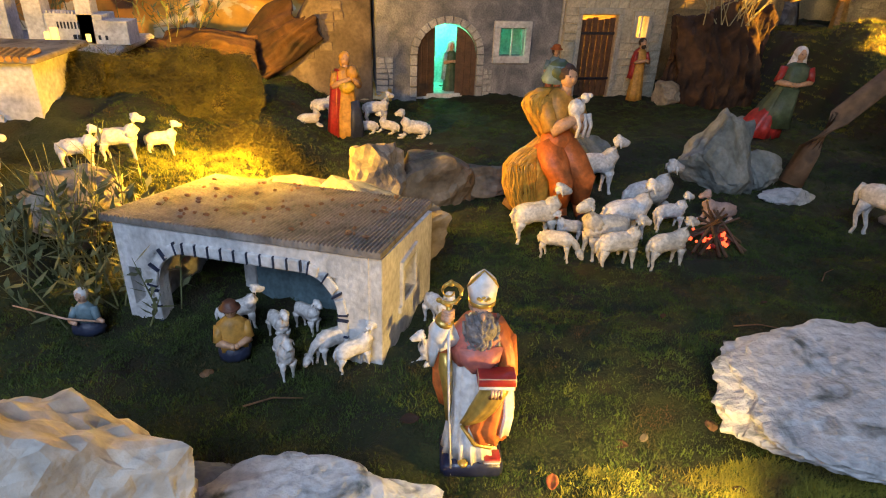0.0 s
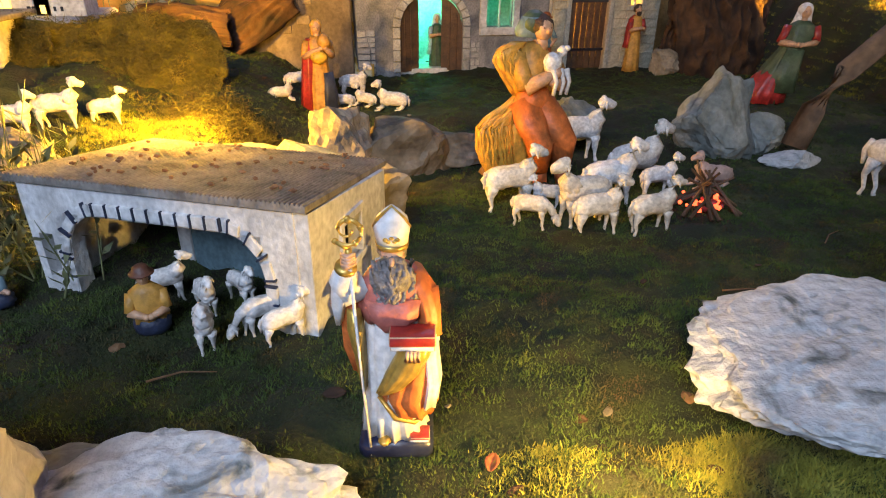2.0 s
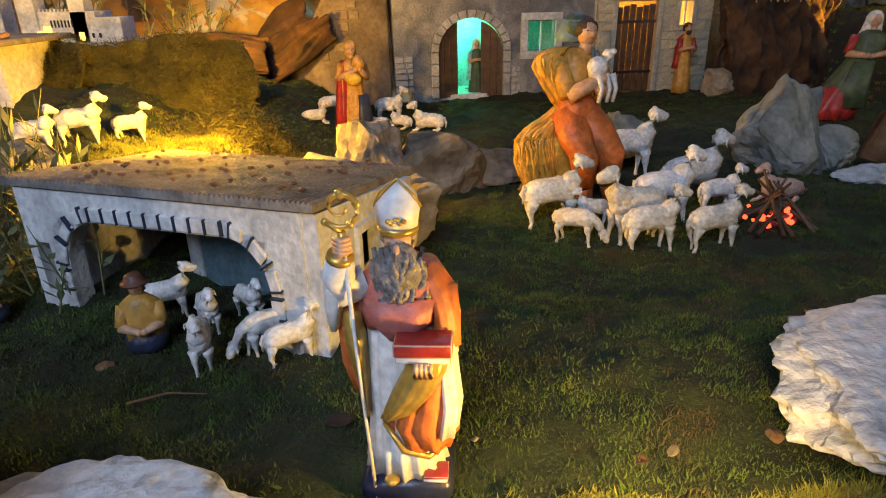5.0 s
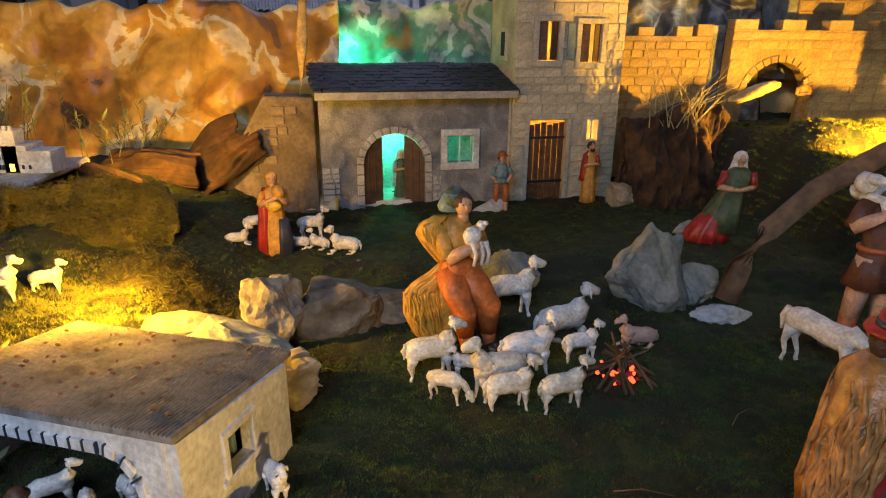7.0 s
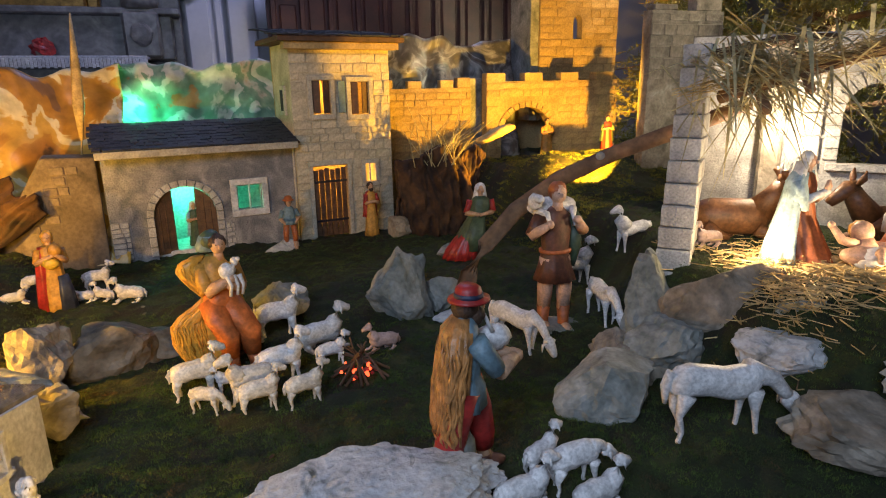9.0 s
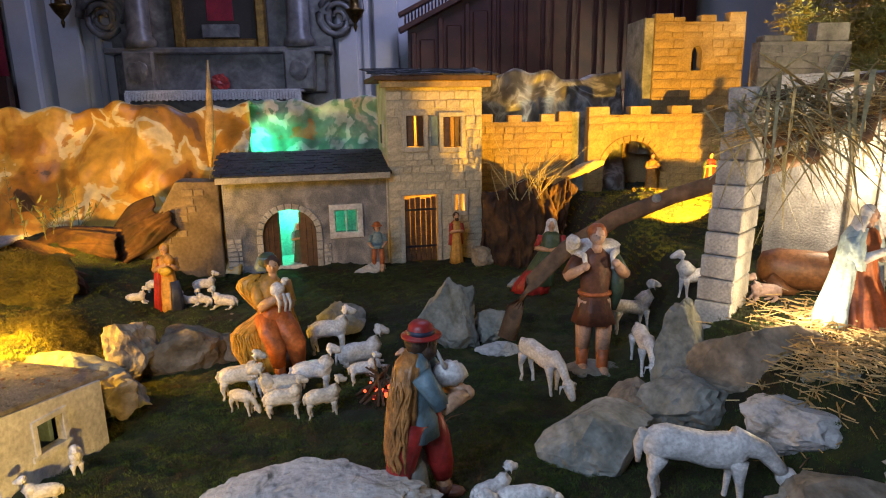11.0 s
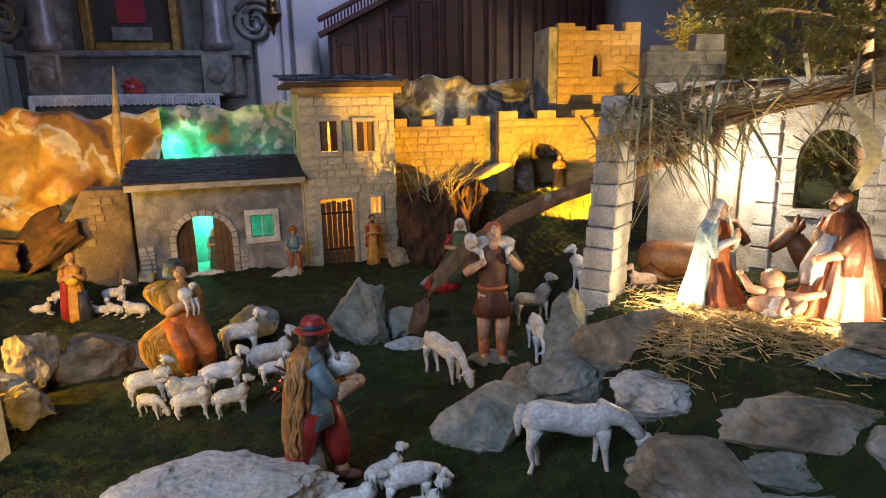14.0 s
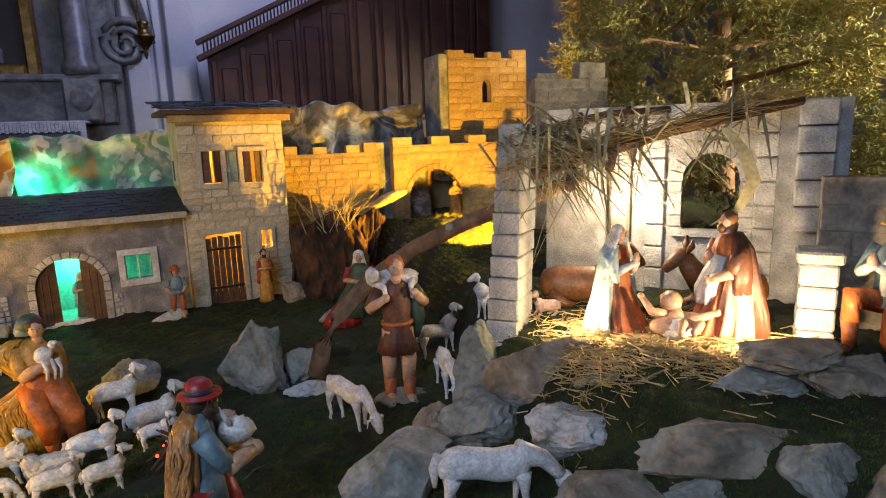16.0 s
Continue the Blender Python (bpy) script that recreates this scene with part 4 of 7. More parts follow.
face(bm, 0.0, -0.02, 0.92, 0.062, iPS, iRU, "hair")
statue("young_shepherd_statuette", bm, (1.49, 2.565), -4, 0.60, "painted young shepherd in brown tunic and boots carrying a sheep")

PF = "painted nativity figures"
bm = gown_figure(iGR, None, iSK, iWH, "veil", 0.19, hand=(0, -0.13, 0.60), sleeve=iRE)
for v in bm.verts:
    v.co.x -= 0.22 * (1 - ss(0.1, 0.75, v.co.z))
loft(bm, [(-0.27, -0.02, 0.0, 0.24, 0.17), (-0.24, -0.02, 0.12, 0.23, 0.16), (-0.19, 0, 0.26, 0.17, 0.14), (-0.13, 0, 0.36, 0.13, 0.12)], iRE, 48, 12, 0.09)
loft(bm, [(-0.10, -0.12, 0.12, 0.14, 0.06), (-0.09, -0.11, 0.3, 0.13, 0.06), (-0.04, -0.09, 0.55, 0.09, 0.05)], iGR, 30, 6, 0.10)
statue("peasant_woman_statuette", bm, (1.55, 3.45), -12, 0.40, "painted peasant woman in white scarf, green dress and red skirt", PF)
# ochre front, golden hair and yellow child paint in the golden lamplight on them
bm = gown_figure(iOC, None, iSK, iFL, "long", 0.16, 0.05, (0.05, -0.15, 0.72))
loft(bm, [(-0.12, 0.02, 0.0, 0.10, 0.12), (-0.12, 0.02, 0.3, 0.08, 0.10), (-0.10, 0.02, 0.6, 0.07, 0.09), (-0.06, 0.02, 0.80, 0.06, 0.06)], iRE, 36, 7, 0.12)
loft(bm, [(0.09, -0.06, 0.0, 0.11, 0.10), (0.09, -0.05, 0.25, 0.09, 0.08), (0.08, -0.04, 0.45, 0.07, 0.06)], iNA, 30, 6, 0.12)
ball(bm, (0.0, -0.12, 0.62), 0.09, 0.06, 0.07, iYE, 0.3)
ball(bm, (0.06, -0.13, 0.78), 0.07, 0.06, 0.08, iOC, 0.3)
statue("mother_and_child_statuette", bm, (-0.43, 3.455), 10, 0.36, "painted woman in red mantle holding a child", PF)
bm = bmesh.new()
legs(bm, iRU, iSK, iSK, 0.08, 0.03, 0.3, True)
coat(bm, 0.50, iBG, 0.115)
arm(bm, (-0.11, 0, 0.76), (-0.17, -0.02, 0.62), (-0.1, -0.06, 0.52), 0.036, iBG, iSK)
arm(bm, (0.11, 0, 0.76), (0.18, -0.02, 0.63), (0.1, -0.06, 0.53), 0.036, iBG, iSK)
face(bm, 0, -0.01, 0.91, 0.07, iSK, iRU, "hat")
statue("boy_statuette", bm, (0.62, 4.03), 5, 0.31, "painted boy in blue shirt and rust breeches by the house wall", PF)
bm = gown_figure(iOC, iRE, iSK, iHA, "beard", 0.13, 0.35)
statue("old_man_statuette", bm, (1.115, 4.12), 10, 0.33, "painted bearded man in red mantle beside the tower door", PF)
statue("castle_woman_statuette", gown_figure(iOC, None, iSK, iHA, "hair", 0.17), (2.585, 4.62), 0, 0.29, "painted figure in ochre robe under the castle arch", PF)
statue("castle_man_statuette", gown_figure(iRE, iGR, iSK, iHA, "hair", 0.17), (2.70, 4.02), -20, 0.24, "painted figure in red and green on the castle slope", PF)
statue("indoor_woman_statuette", gown_figure(iGR, iBL, iSK, iWH, "veil", 0.15), (0.11, 4.27), 10, 0.29, "painted woman standing inside the lit house", PF)
# kneeling woman: dress flared over the knees, pale mantle round the back, joined palms
bm = bmesh.new()
loft(bm, [(0, -0.05, 0.0, 0.23, 0.25), (0, -0.05, 0.07, 0.21, 0.24), (0, -0.03, 0.22, 0.175, 0.18), (0, -0.01, 0.40, 0.135, 0.12), (0, 0, 0.54, 0.115, 0.10), (0, 0, 0.68, 0.135, 0.105), (0, 0, 0.76, 0.10, 0.08), (0, 0, 0.80, 0.05, 0.05)], iRU, 60, 11, 0.10)
for sx in (-1, 1):
    loft(bm, [(sx * 0.23, 0.03, 0.0, 0.075, 0.14), (sx * 0.21, 0.03, 0.12, 0.07, 0.13), (sx * 0.175, 0.02, 0.34, 0.055, 0.10), (sx * 0.15, 0.01, 0.55, 0.05, 0.08), (sx * 0.12, 0.01, 0.72, 0.055, 0.075), (sx * 0.07, 0.01, 0.80, 0.05, 0.06)], iBL, 40, 6, 0.16)
loft(bm, [(0, 0.12, 0.0, 0.25, 0.13), (0, 0.11, 0.2, 0.21, 0.11), (0, 0.08, 0.45, 0.16, 0.08), (0, 0.05, 0.68, 0.14, 0.07), (0, 0.03, 0.80, 0.07, 0.05)], iBL, 48, 8, 0.12)
loft(bm, [(-0.13, -0.06, 0.48, 0.03, 0.06), (-0.14, -0.05, 0.58, 0.05, 0.07), (-0.11, -0.01, 0.70, 0.05, 0.07), (-0.06, 0, 0.79, 0.05, 0.06)], iBL, 30, 5, 0.14)
for sx in (-1, 1):
    arm(bm, (sx * 0.13, 0, 0.72), (sx * 0.135, -0.07, 0.55), (sx * 0.015, -0.19, 0.64), 0.042, iBL, iWH)
    tube(bm, [(sx * 0.014, -0.185, 0.62), (sx * 0.013, -0.20, 0.69), (sx * 0.008, -0.20, 0.74)], [0.024, 0.024, 0.009], iPS, 9)
face(bm, 0.0, -0.03, 0.885, 0.06, iPS, iWH, "veil")
for sx in (-1, 1):
    loft(bm, [(sx * 0.10, -0.01, 0.70, 0.035, 0.06), (sx * 0.095, 0.0, 0.78, 0.035, 0.055), (sx * 0.062, 0.0, 0.88, 0.022, 0.05)], iWH, 24, 4, 0.14)
statue("kneeling_madonna_statuette", bm, (2.16, 2.08), 18, 0.40, "painted kneeling woman in white veil, red dress and blue mantle", PF)
# kneeling man: hand on the chest, mantle over one shoulder, white sash, deep folds
bm = bmesh.new()
loft(bm, [(0, -0.06, 0.0, 0.20, 0.25), (0, -0.06, 0.10, 0.18, 0.23), (0, -0.04, 0.26, 0.15, 0.17), (0, -0.01, 0.42, 0.125, 0.12), (0, 0, 0.56, 0.115, 0.10), (0, 0, 0.70, 0.135, 0.10), (0, 0, 0.78, 0.10, 0.08), (0, 0, 0.82, 0.05, 0.05)], iRU, 72, 12, 0.14)
# pale panel paints in the lamp's glare on the robe front; white one is partly sash
loft(bm, [(0.13, 0.02, 0.02, 0.11, 0.20), (0.13, 0.02, 0.22, 0.095, 0.16), (0.12, 0.01, 0.42, 0.075, 0.12), (0.11, 0.01, 0.56, 0.06, 0.09)], iPS, 60, 10, 0.18)
loft(bm, [(0.06, 0.15, 0.0, 0.20, 0.11), (0.06, 0.13, 0.25, 0.17, 0.10), (0.05, 0.09, 0.5, 0.14, 0.08), (0.03, 0.05, 0.72, 0.13, 0.07), (0.02, 0.02, 0.82, 0.06, 0.05)], iBR, 48, 8, 0.14)
loft(bm, [(-0.04, -0.15, 0.30, 0.08, 0.06), (-0.03, -0.15, 0.42, 0.09, 0.07), (-0.01, -0.12, 0.54, 0.08, 0.06), (0.03, -0.10, 0.66, 0.06, 0.04)], iWH, 40, 7, 0.18)
loft(bm, [(0.16, 0.0, 0.40, 0.04, 0.08), (0.15, 0.0, 0.58, 0.05, 0.08), (0.12, 0.0, 0.74, 0.05, 0.07), (0.06, 0.01, 0.81, 0.05, 0.05)], iBR, 30, 5, 0.14)
arm(bm, (-0.13, 0, 0.74), (-0.16, -0.06, 0.58), (-0.02, -0.15, 0.66), 0.044, iRU, iPS)
arm(bm, (0.13, 0, 0.74), (0.17, -0.10, 0.56), (0.06, -0.20, 0.50), 0.044, iBR, iPS)
face(bm, 0, -0.03, 0.90, 0.06, iPS, iOX, "long")
ball(bm, (0, -0.075, 0.855), 0.034, 0.03, 0.036, iOX, 0.25, 10)
statue("kneeling_father_statuette", bm, (2.47, 1.88), -100, 0.47, "painted kneeling man in brown mantle beside the baby", PF)
bm = bmesh.new()
ball(bm, (0, 0, 0.22), 0.36, 0.16, 0.15, iPS, 0.1)
ball(bm, (0.0, 0, 0.19), 0.22, 0.19, 0.17, iWH, 0.2)
ball(bm, (-0.05, -0.02, 0.55), 0.14, 0.14, 0.15, iPS)
ball(bm, (-0.03, 0.05, 0.60), 0.15, 0.14, 0.13, iOC, 0.2)
tube(bm, [(0, 0, 0.22), (-0.03, 0, 0.48)], [0.16, 0.10], iPS, 10)
for p in (((-0.1, 0, 0.38), (-0.32, -0.04, 0.42), (-0.45, -0.08, 0.62)), ((0.08, 0, 0.36), (0.3, -0.08, 0.32), (0.5, -0.12, 0.38)), ((0.15, -0.05, 0.18), (0.25, -0.2, 0.2), (0.12, -0.34, 0.06)), ((0.05, -0.1, 0.16), (0.02, -0.26, 0.2), (-0.05, -0.36, 0.05))):
    tube(bm, p, [0.075, 0.06, 0.04], iPS, 9)
    ball(bm, p[-1], 0.05, 0.05, 0.05, iPS, 0, 8)
statue("baby_statuette", bm, (2.25, 1.86, 0.285), -28, 0.25, "painted baby with open arms lying on the straw", PF, -32)
bm = bmesh.new()
loft(bm, [(0, 0, 0.34, 0.125, 0.10), (0, 0, 0.5, 0.115, 0.09), (0, 0, 0.7, 0.14, 0.09), (0, 0, 0.79, 0.06, 0.05)], iBG, 30, 7, 0.08)
loft(bm, [(0, -0.085, 0.42, 0.03, 0.02), (0, -0.08, 0.6, 0.035, 0.025), (0, -0.055, 0.76, 0.03, 0.02)], iWH, 20, 4, 0.1)
tube(bm, [(-0.06, 0, 0.36), (-0.10, -0.24, 0.40), (-0.10, -0.25, 0.24)], [0.092, 0.085, 0.062], iOR, 12)
tube(bm, [(-0.10, -0.25, 0.25), (-0.10, -0.23, 0.05)], [0.055, 0.042], iRU, 12)
ball(bm, (-0.10, -0.28, 0.035), 0.042, 0.085, 0.037, iBR, 0, 10)
tube(bm, [(0.06, 0, 0.36), (0.09, -0.06, 0.10), (0.09, -0.05, 0.06)], [0.092, 0.085, 0.07], iOR, 12)
tube(bm, [(0.09, -0.05, 0.07), (0.09, 0.18, 0.05)], [0.062, 0.04], iRU, 12)
ball(bm, (0.09, 0.22, 0.05), 0.04, 0.05, 0.05, iBR, 0, 10)
arm(bm, (-0.125, 0, 0.74), (-0.16, -0.10, 0.56), (-0.012, -0.21, 0.64), 0.045, iBG, iWH)
arm(bm, (0.125, 0, 0.74), (0.16, -0.10, 0.56), (0.012, -0.21, 0.64), 0.045, iBG, iWH)
for sx in (-0.012, 0.012):
    tube(bm, [(sx, -0.21, 0.62), (sx, -0.225, 0.68), (sx * 0.7, -0.225, 0.735)], [0.024, 0.026, 0.01], iPS, 9)
face(bm, 0, -0.01, 0.875, 0.068, iPS, iYE, "hat")
statue("kneeling_shepherd_statuette", bm, (2.78, 1.54), -92, 0.45, "painted kneeling shepherd with yellow hat and orange breeches", PF)
bm = bmesh.new()
ball(bm, (0, 0, 0.18), 0.24, 0.2, 0.18, iNA, 0.15)
loft(bm, [(0, 0, 0.18, 0.21, 0.17), (0, 0, 0.4, 0.2, 0.15), (0, 0, 0.66, 0.21, 0.13), (0, 0, 0.76, 0.09, 0.08)], iOC, 30, 7, 0.08)
arm(bm, (-0.17, 0, 0.64), (-0.22, -0.1, 0.42), (-0.03, -0.2, 0.38), 0.06, iOC, iSK)
arm(bm, (0.17, 0, 0.64), (0.22, -0.1, 0.42), (0.03, -0.2, 0.38), 0.06, iOC, iSK)
face(bm, 0, -0.01, 0.86, 0.10, iSK, iBR, "hat")
statue("seated_shepherd_statuette", bm, (-0.595, 1.885), 15, 0.135, "painted seated shepherd in brown hat and ochre cloak before the stall", PF)
bm = bmesh.new()
ball(bm, (0, 0, 0.2), 0.3, 0.24, 0.2, iNA, 0.2)
loft(bm, [(0, 0, 0.2, 0.2, 0.16), (0, 0, 0.6, 0.17, 0.13), (0, 0, 0.72, 0.08, 0.08)], iBG, 24, 6, 0.08)
arm(bm, (0.15, 0, 0.6), (0.25, -0.12, 0.4), (0.35, -0.2, 0.42), 0.06, iBG, iPS)
arm(bm, (-0.15, 0, 0.6), (-0.22, -0.12, 0.4), (-0.1, -0.25, 0.42), 0.06, iBG, iPS)
face(bm, 0, -0.01, 0.85, 0.12, iPS, iWH, "hair")
tube(bm, [(0.35, -0.22, 0.42), (-0.2, -0.3, 0.55), (-1.0, -0.3, 0.85)], [0.02, 0.02, 0.012], iPS, 6)
statue("angler_statuette", bm, (-0.90, 1.98), 0, 0.11, "small painted seated fisherman with a pale rod beside the reeds", PF)


def beast(at, rz, size, mi, label, name, horns):
    bm = bmesh.new()
    n, rows = 16, []
    for x, r in ((-0.46, 0.06), (-0.42, 0.15), (-0.3, 0.19), (-0.1, 0.19), (0.1, 0.19), (0.22, 0.16), (0.28, 0.08)):
        rows.append([bm.verts.new((x, r * 0.8 * math.cos(k * math.tau / n), 0.22 + r * math.sin(k * math.tau / n))) for k in range(n)])
    for a, b in zip(rows, rows[1:]):
        for k in range(n):
            bm.faces.new((a[k], a[(k + 1) % n], b[(k + 1) % n], b[k])).material_index = mi
    bm.faces.new(rows[0]).material_index = mi
    bm.faces.new(rows[-1]).material_index = mi
    tube(bm, [(0.18, 0, 0.28), (0.32, 0, 0.46), (0.38, 0, 0.56)], [0.15, 0.11, 0.09], mi, 12)
    tube(bm, [(0.33, 0, 0.60), (0.42, 0, 0.58), (0.54, 0, 0.47), (0.58, 0, 0.42)], [0.07, 0.09, 0.06, 0.045], mi, 12)
    for s in (-1, 1):
        tube(bm, [(0.36, s * 0.06, 0.63), (0.34, s * 0.12, 0.70), (0.33, s * 0.13, 0.78 if not horns else 0.70)], [0.025, 0.035, 0.01], mi, 7)
        if horns:
            tube(bm, [(0.37, s * 0.05, 0.66), (0.38, s * 0.11, 0.72), (0.40, s * 0.12, 0.80)], [0.022, 0.016, 0.005], iWH, 7)
        tube(bm, [(0.15, s * 0.12, 0.12), (0.28, s * 0.14, 0.05), (0.40, s * 0.14, 0.03)], [0.08, 0.05, 0.03], mi, 8)
        tube(bm, [(-0.35, s * 0.12, 0.12), (-0.2, s * 0.17, 0.05), (-0.1, s * 0.17, 0.03)], [0.1, 0.05, 0.03], mi, 8)
    statue(name, bm, at, rz, size, label, "animals of the stable", category="animal statuette")


beast((2.28, 2.45), -30, 0.40, iOX, "painted brown ox lying on straw in the stable", "ox_statuette", True)
beast((2.72, 2.15), 150, 0.38, iOX, "painted brown donkey lying on straw in the stable", "donkey_statuette", False)

# ---- rocks in their places ----
rock((0.49, 1.625, 0.06), (0.60, 0.34, 0.20), 2, 61, WHITEROCK, "large flat white limestone boulder lying on the moss", 16, 0.13, 2, detail=6, under=1.0, flat=0.4)
rock((-0.455, 1.395, 0.018), (0.60, 0.34, 0.20), 2, 62, WHITEROCK, "rough white limestone boulder at the front edge", 16, 0.14, detail=6)
rock((-0.67, 1.35, 0.10), (0.34, 0.28, 0.38), 38, 13, BUFFROCK, "tall pointed buff stone at the front edge", 16, 0.10, detail=5)
rock((-0.60, 1.52, -0.01), (0.24, 0.18, 0.13), 10, 14, GREYROCK, "dull grey stone behind the buff stone")
rock((0.11, 1.285, 0.035), (0.36, 0.20, 0.14), 12, 15, GREYROCK, "flat grey stone that hides a lamp", tilt=-14)
rock((-0.32, 2.68, 0.10), (0.24, 0.15, 0.24), 25, 16, TANROCK, "angular buff stone behind the stall")
rock((-0.125, 2.80, 0.05), (0.36, 0.26, 0.27), 0, 71, BROWNROCK, "broad brown stone between moss and house")
rock((0.06, 2.84, 0.05), (0.26, 0.13, 0.12), 0, 18, BROWNROCK, "flat tan stone beside the shepherd")
rock((0.46, 3.04, 0.05), (0.24, 0.17, 0.17), 0, 19, GREYROCK, "grey stone behind the shepherd in fleece")
rock((-0.31, 2.42, 0.08), (0.34, 0.24, 0.24), -12, 20, GREYROCK, "blue-grey stone leaning on the stall's back wall")
rock((-0.22, 2.33, 0.09), (0.20, 0.12, 0.16), -30, 21, TANROCK, "small buff stone behind the stall")
rock((-0.56, 2.62, 0.07), (0.25, 0.17, 0.14), 0, 22, TANROCK, "pale stone in strong yellow lamplight")
rock((0.955, 2.91, 0.09), (0.27, 0.23, 0.32), 10, 23, GREYROCK, "upright grey stone in the middle of the meadow", 12)
rock((1.15, 2.95, 0.03), (0.19, 0.16, 0.13), 0, 24, GREYROCK, "small grey stone at the foot of the trunk")
rock((1.16, 2.77, 0.01), (0.18, 0.12, 0.08), 0, 25, WHITEROCK, "flat pale stone at the foot of the trunk")
rock((1.29, 1.87, 0.06), (0.30, 0.22, 0.24), 10, 26, GREYROCK, "broad smooth grey-green stone", 13, 0.11)
rock((1.50, 2.12, 0.05), (0.28, 0.26, 0.17), 30, 27, TANROCK, "sandy pinkish stone among the grey ones")
rock((1.72, 2.28, 0.12), (0.20, 0.20, 0.34), -10, 28, GREYROCK, "upright blue-grey stone below the stable pillar", 12)
rock((1.83, 2.03, 0.16), (0.42, 0.22, 0.31), -35, 29, TANROCK, "large brown-grey boulder below the stable pillar", 14, 0.12, tilt=12)
rock((1.62, 2.08, 0.08), (0.25, 0.20, 0.22), 0, 30, GREYROCK, "dark green-grey stone in the bank", 10)
rock((1.78, 1.76, 0.11), (0.30, 0.22, 0.20), -20, 31, WHITEROCK, "pale blue-grey stone in the bank")
rock((1.92, 1.80, 0.20), (0.26, 0.16, 0.12), -25, 41, GREYROCK, "grey stone strewn with straw")
rock((1.74, 1.48, 0.05), (0.52, 0.30, 0.14), -14, 32, TANROCK, "flat sandy stone slab before the stable", 18, 0.13)
rock((2.05, 1.34, 0.20), (0.54, 0.20, 0.16), -22, 33, TANROCK, "long brown stone slab on the bank", 16, 0.13)
rock((1.99, 1.29, 0.12), (0.48, 0.18, 0.13), -20, 34, GREYROCK, "long dark stone slab under the brown one", 16, 0.13)
rock((2.05, 1.19, 0.23), (0.20, 0.17, 0.16), -10, 35, GREYROCK, "mossy dark stone at the edge of the bank")
rock((2.12, 1.05, 0.22), (0.26, 0.2, 0.20), 0, 36, TANROCK, "tan stone at the edge of the bank")
rock((2.34, 1.50, 0.34), (0.36, 0.20, 0.08), -25, 37, TANROCK, "flat tan slab lying on the bank")
rock((2.24, 1.52, 0.28), (0.24, 0.13, 0.10), -20, 38, GREYROCK, "blue-grey stone under the flat slab")
rock((2.46, 1.42, 0.28), (0.26, 0.18, 0.16), -20, 39, TANROCK, "warm tan stone beside the flat slab")
rock((1.76, 1.13, 0.06), (0.48, 0.30, 0.20), 10, 40, GREYROCK, "broad grey stone at the edge of the display", 16, 0.13)
rock((0.58, 4.04, 0.0), (0.22, 0.10, 0.10), 20, 42, WHITEROCK, "pale stone at the foot of the house wall")
rock((1.29, 4.07, 0.05), (0.20, 0.15, 0.16), 20, 43, TANROCK, "brown stone beside the tower")
rock((1.42, 3.55, 0.02), (0.22, 0.14, 0.08), 20, 44, GREYROCK, "flat grey stone in the moss")
rock((-1.06, 2.36, 0.10), (0.34, 0.22, 0.20), 0, 45, TANROCK, "stone by the reeds in yellow light")
rnd = random.Random(5)
for _ in range(46):
    x, y = rnd.uniform(-0.9, 1.3), rnd.uniform(1.25, 3.6)
    s = rnd.uniform(0.005, 0.014)
    rock((x, y, surface_z(x, y) + s * 0.25), (s * 2, s * 1.5, s), rnd.uniform(0, 90), rnd.randint(50, 900), rnd.choice((TANROCK, BROWNROCK, BARK, CORK)), "small chip of stone or bark lying in the moss", 8, 0.1, name="pebble", detail=2)


def dry_leaf(x, y, size, rz, material, seed):
    rnd = random.Random(seed)
    bm = bmesh.new()
    rows = []
    for k in range(7):
        t = k / 6
        w = size * 0.32 * math.sin(math.pi * (0.06 + 0.9 * t)) ** 0.8
        lift = size * (0.10 + 0.28 * (t - 0.4) ** 2 + rnd.uniform(-0.02, 0.02))
        rows.append([bm.verts.new((size * (t - 0.5), q * w, lift + abs(q) * w * 0.55)) for q in (-1, -0.5, 0, 0.5, 1)])
    for a, b in zip(rows, rows[1:]):
        for k in range(4):
            bm.faces.new((a[k], a[k + 1], b[k + 1], b[k]))
    ob = thing("dry_leaf", bm, material, pose(x, y, surface_z(x, y) + 0.004, rnd.uniform(-15, 15), rnd.uniform(-15, 15), rz), "curled dry brown leaf lying on the moss", "leaf", "dry leaves on the moss", smooth=True)
    ob.modifiers.new("thick", "SOLIDIFY").thickness = 0.0008


for k, (x, y, size, rz, m) in enumerate(((-0.06, 1.52, 0.030, 70, RUST), (-0.04, 1.47, 0.028, 30, CORK), (-0.33, 1.50, 0.022, 10, RUST), (0.08, 1.60, 0.026, -20, CORK), (-0.27, 1.66, 0.034, 15, CORK), (0.03, 1.42, 0.026, 50, BARK), (0.22, 1.48, 0.022, -40, CORK), (-0.12, 1.43, 0.02, 200, CORK), (0.62, 2.05, 0.02, 20, CORK), (0.35, 2.02, 0.02, 60, CORK))):
    dry_leaf(x, y, size, rz, m, k)
twig_at = ((0.55, 1.95, 0.12, -10), (0.9, 2.2, 0.10, 40), (-0.5, 1.72, 0.10, 10), (1.75, 1.66, 0.10, 30))
for k, (x, y, size, rz) in enumerate(twig_at):
    bm = bmesh.new()
    tube(bm, [(-size / 2, 0, 0.006), (0, size * 0.06, 0.01), (size / 2, -size * 0.03, 0.007)], [0.0018, 0.0016, 0.0008], 0, 6)
    thing("twig", bm, BARK, pose(x, y, surface_z(x, y) + 0.002, 0, 0, rz), "thin dry twig lying on the moss", "twig", "twigs on the moss", smooth=True)


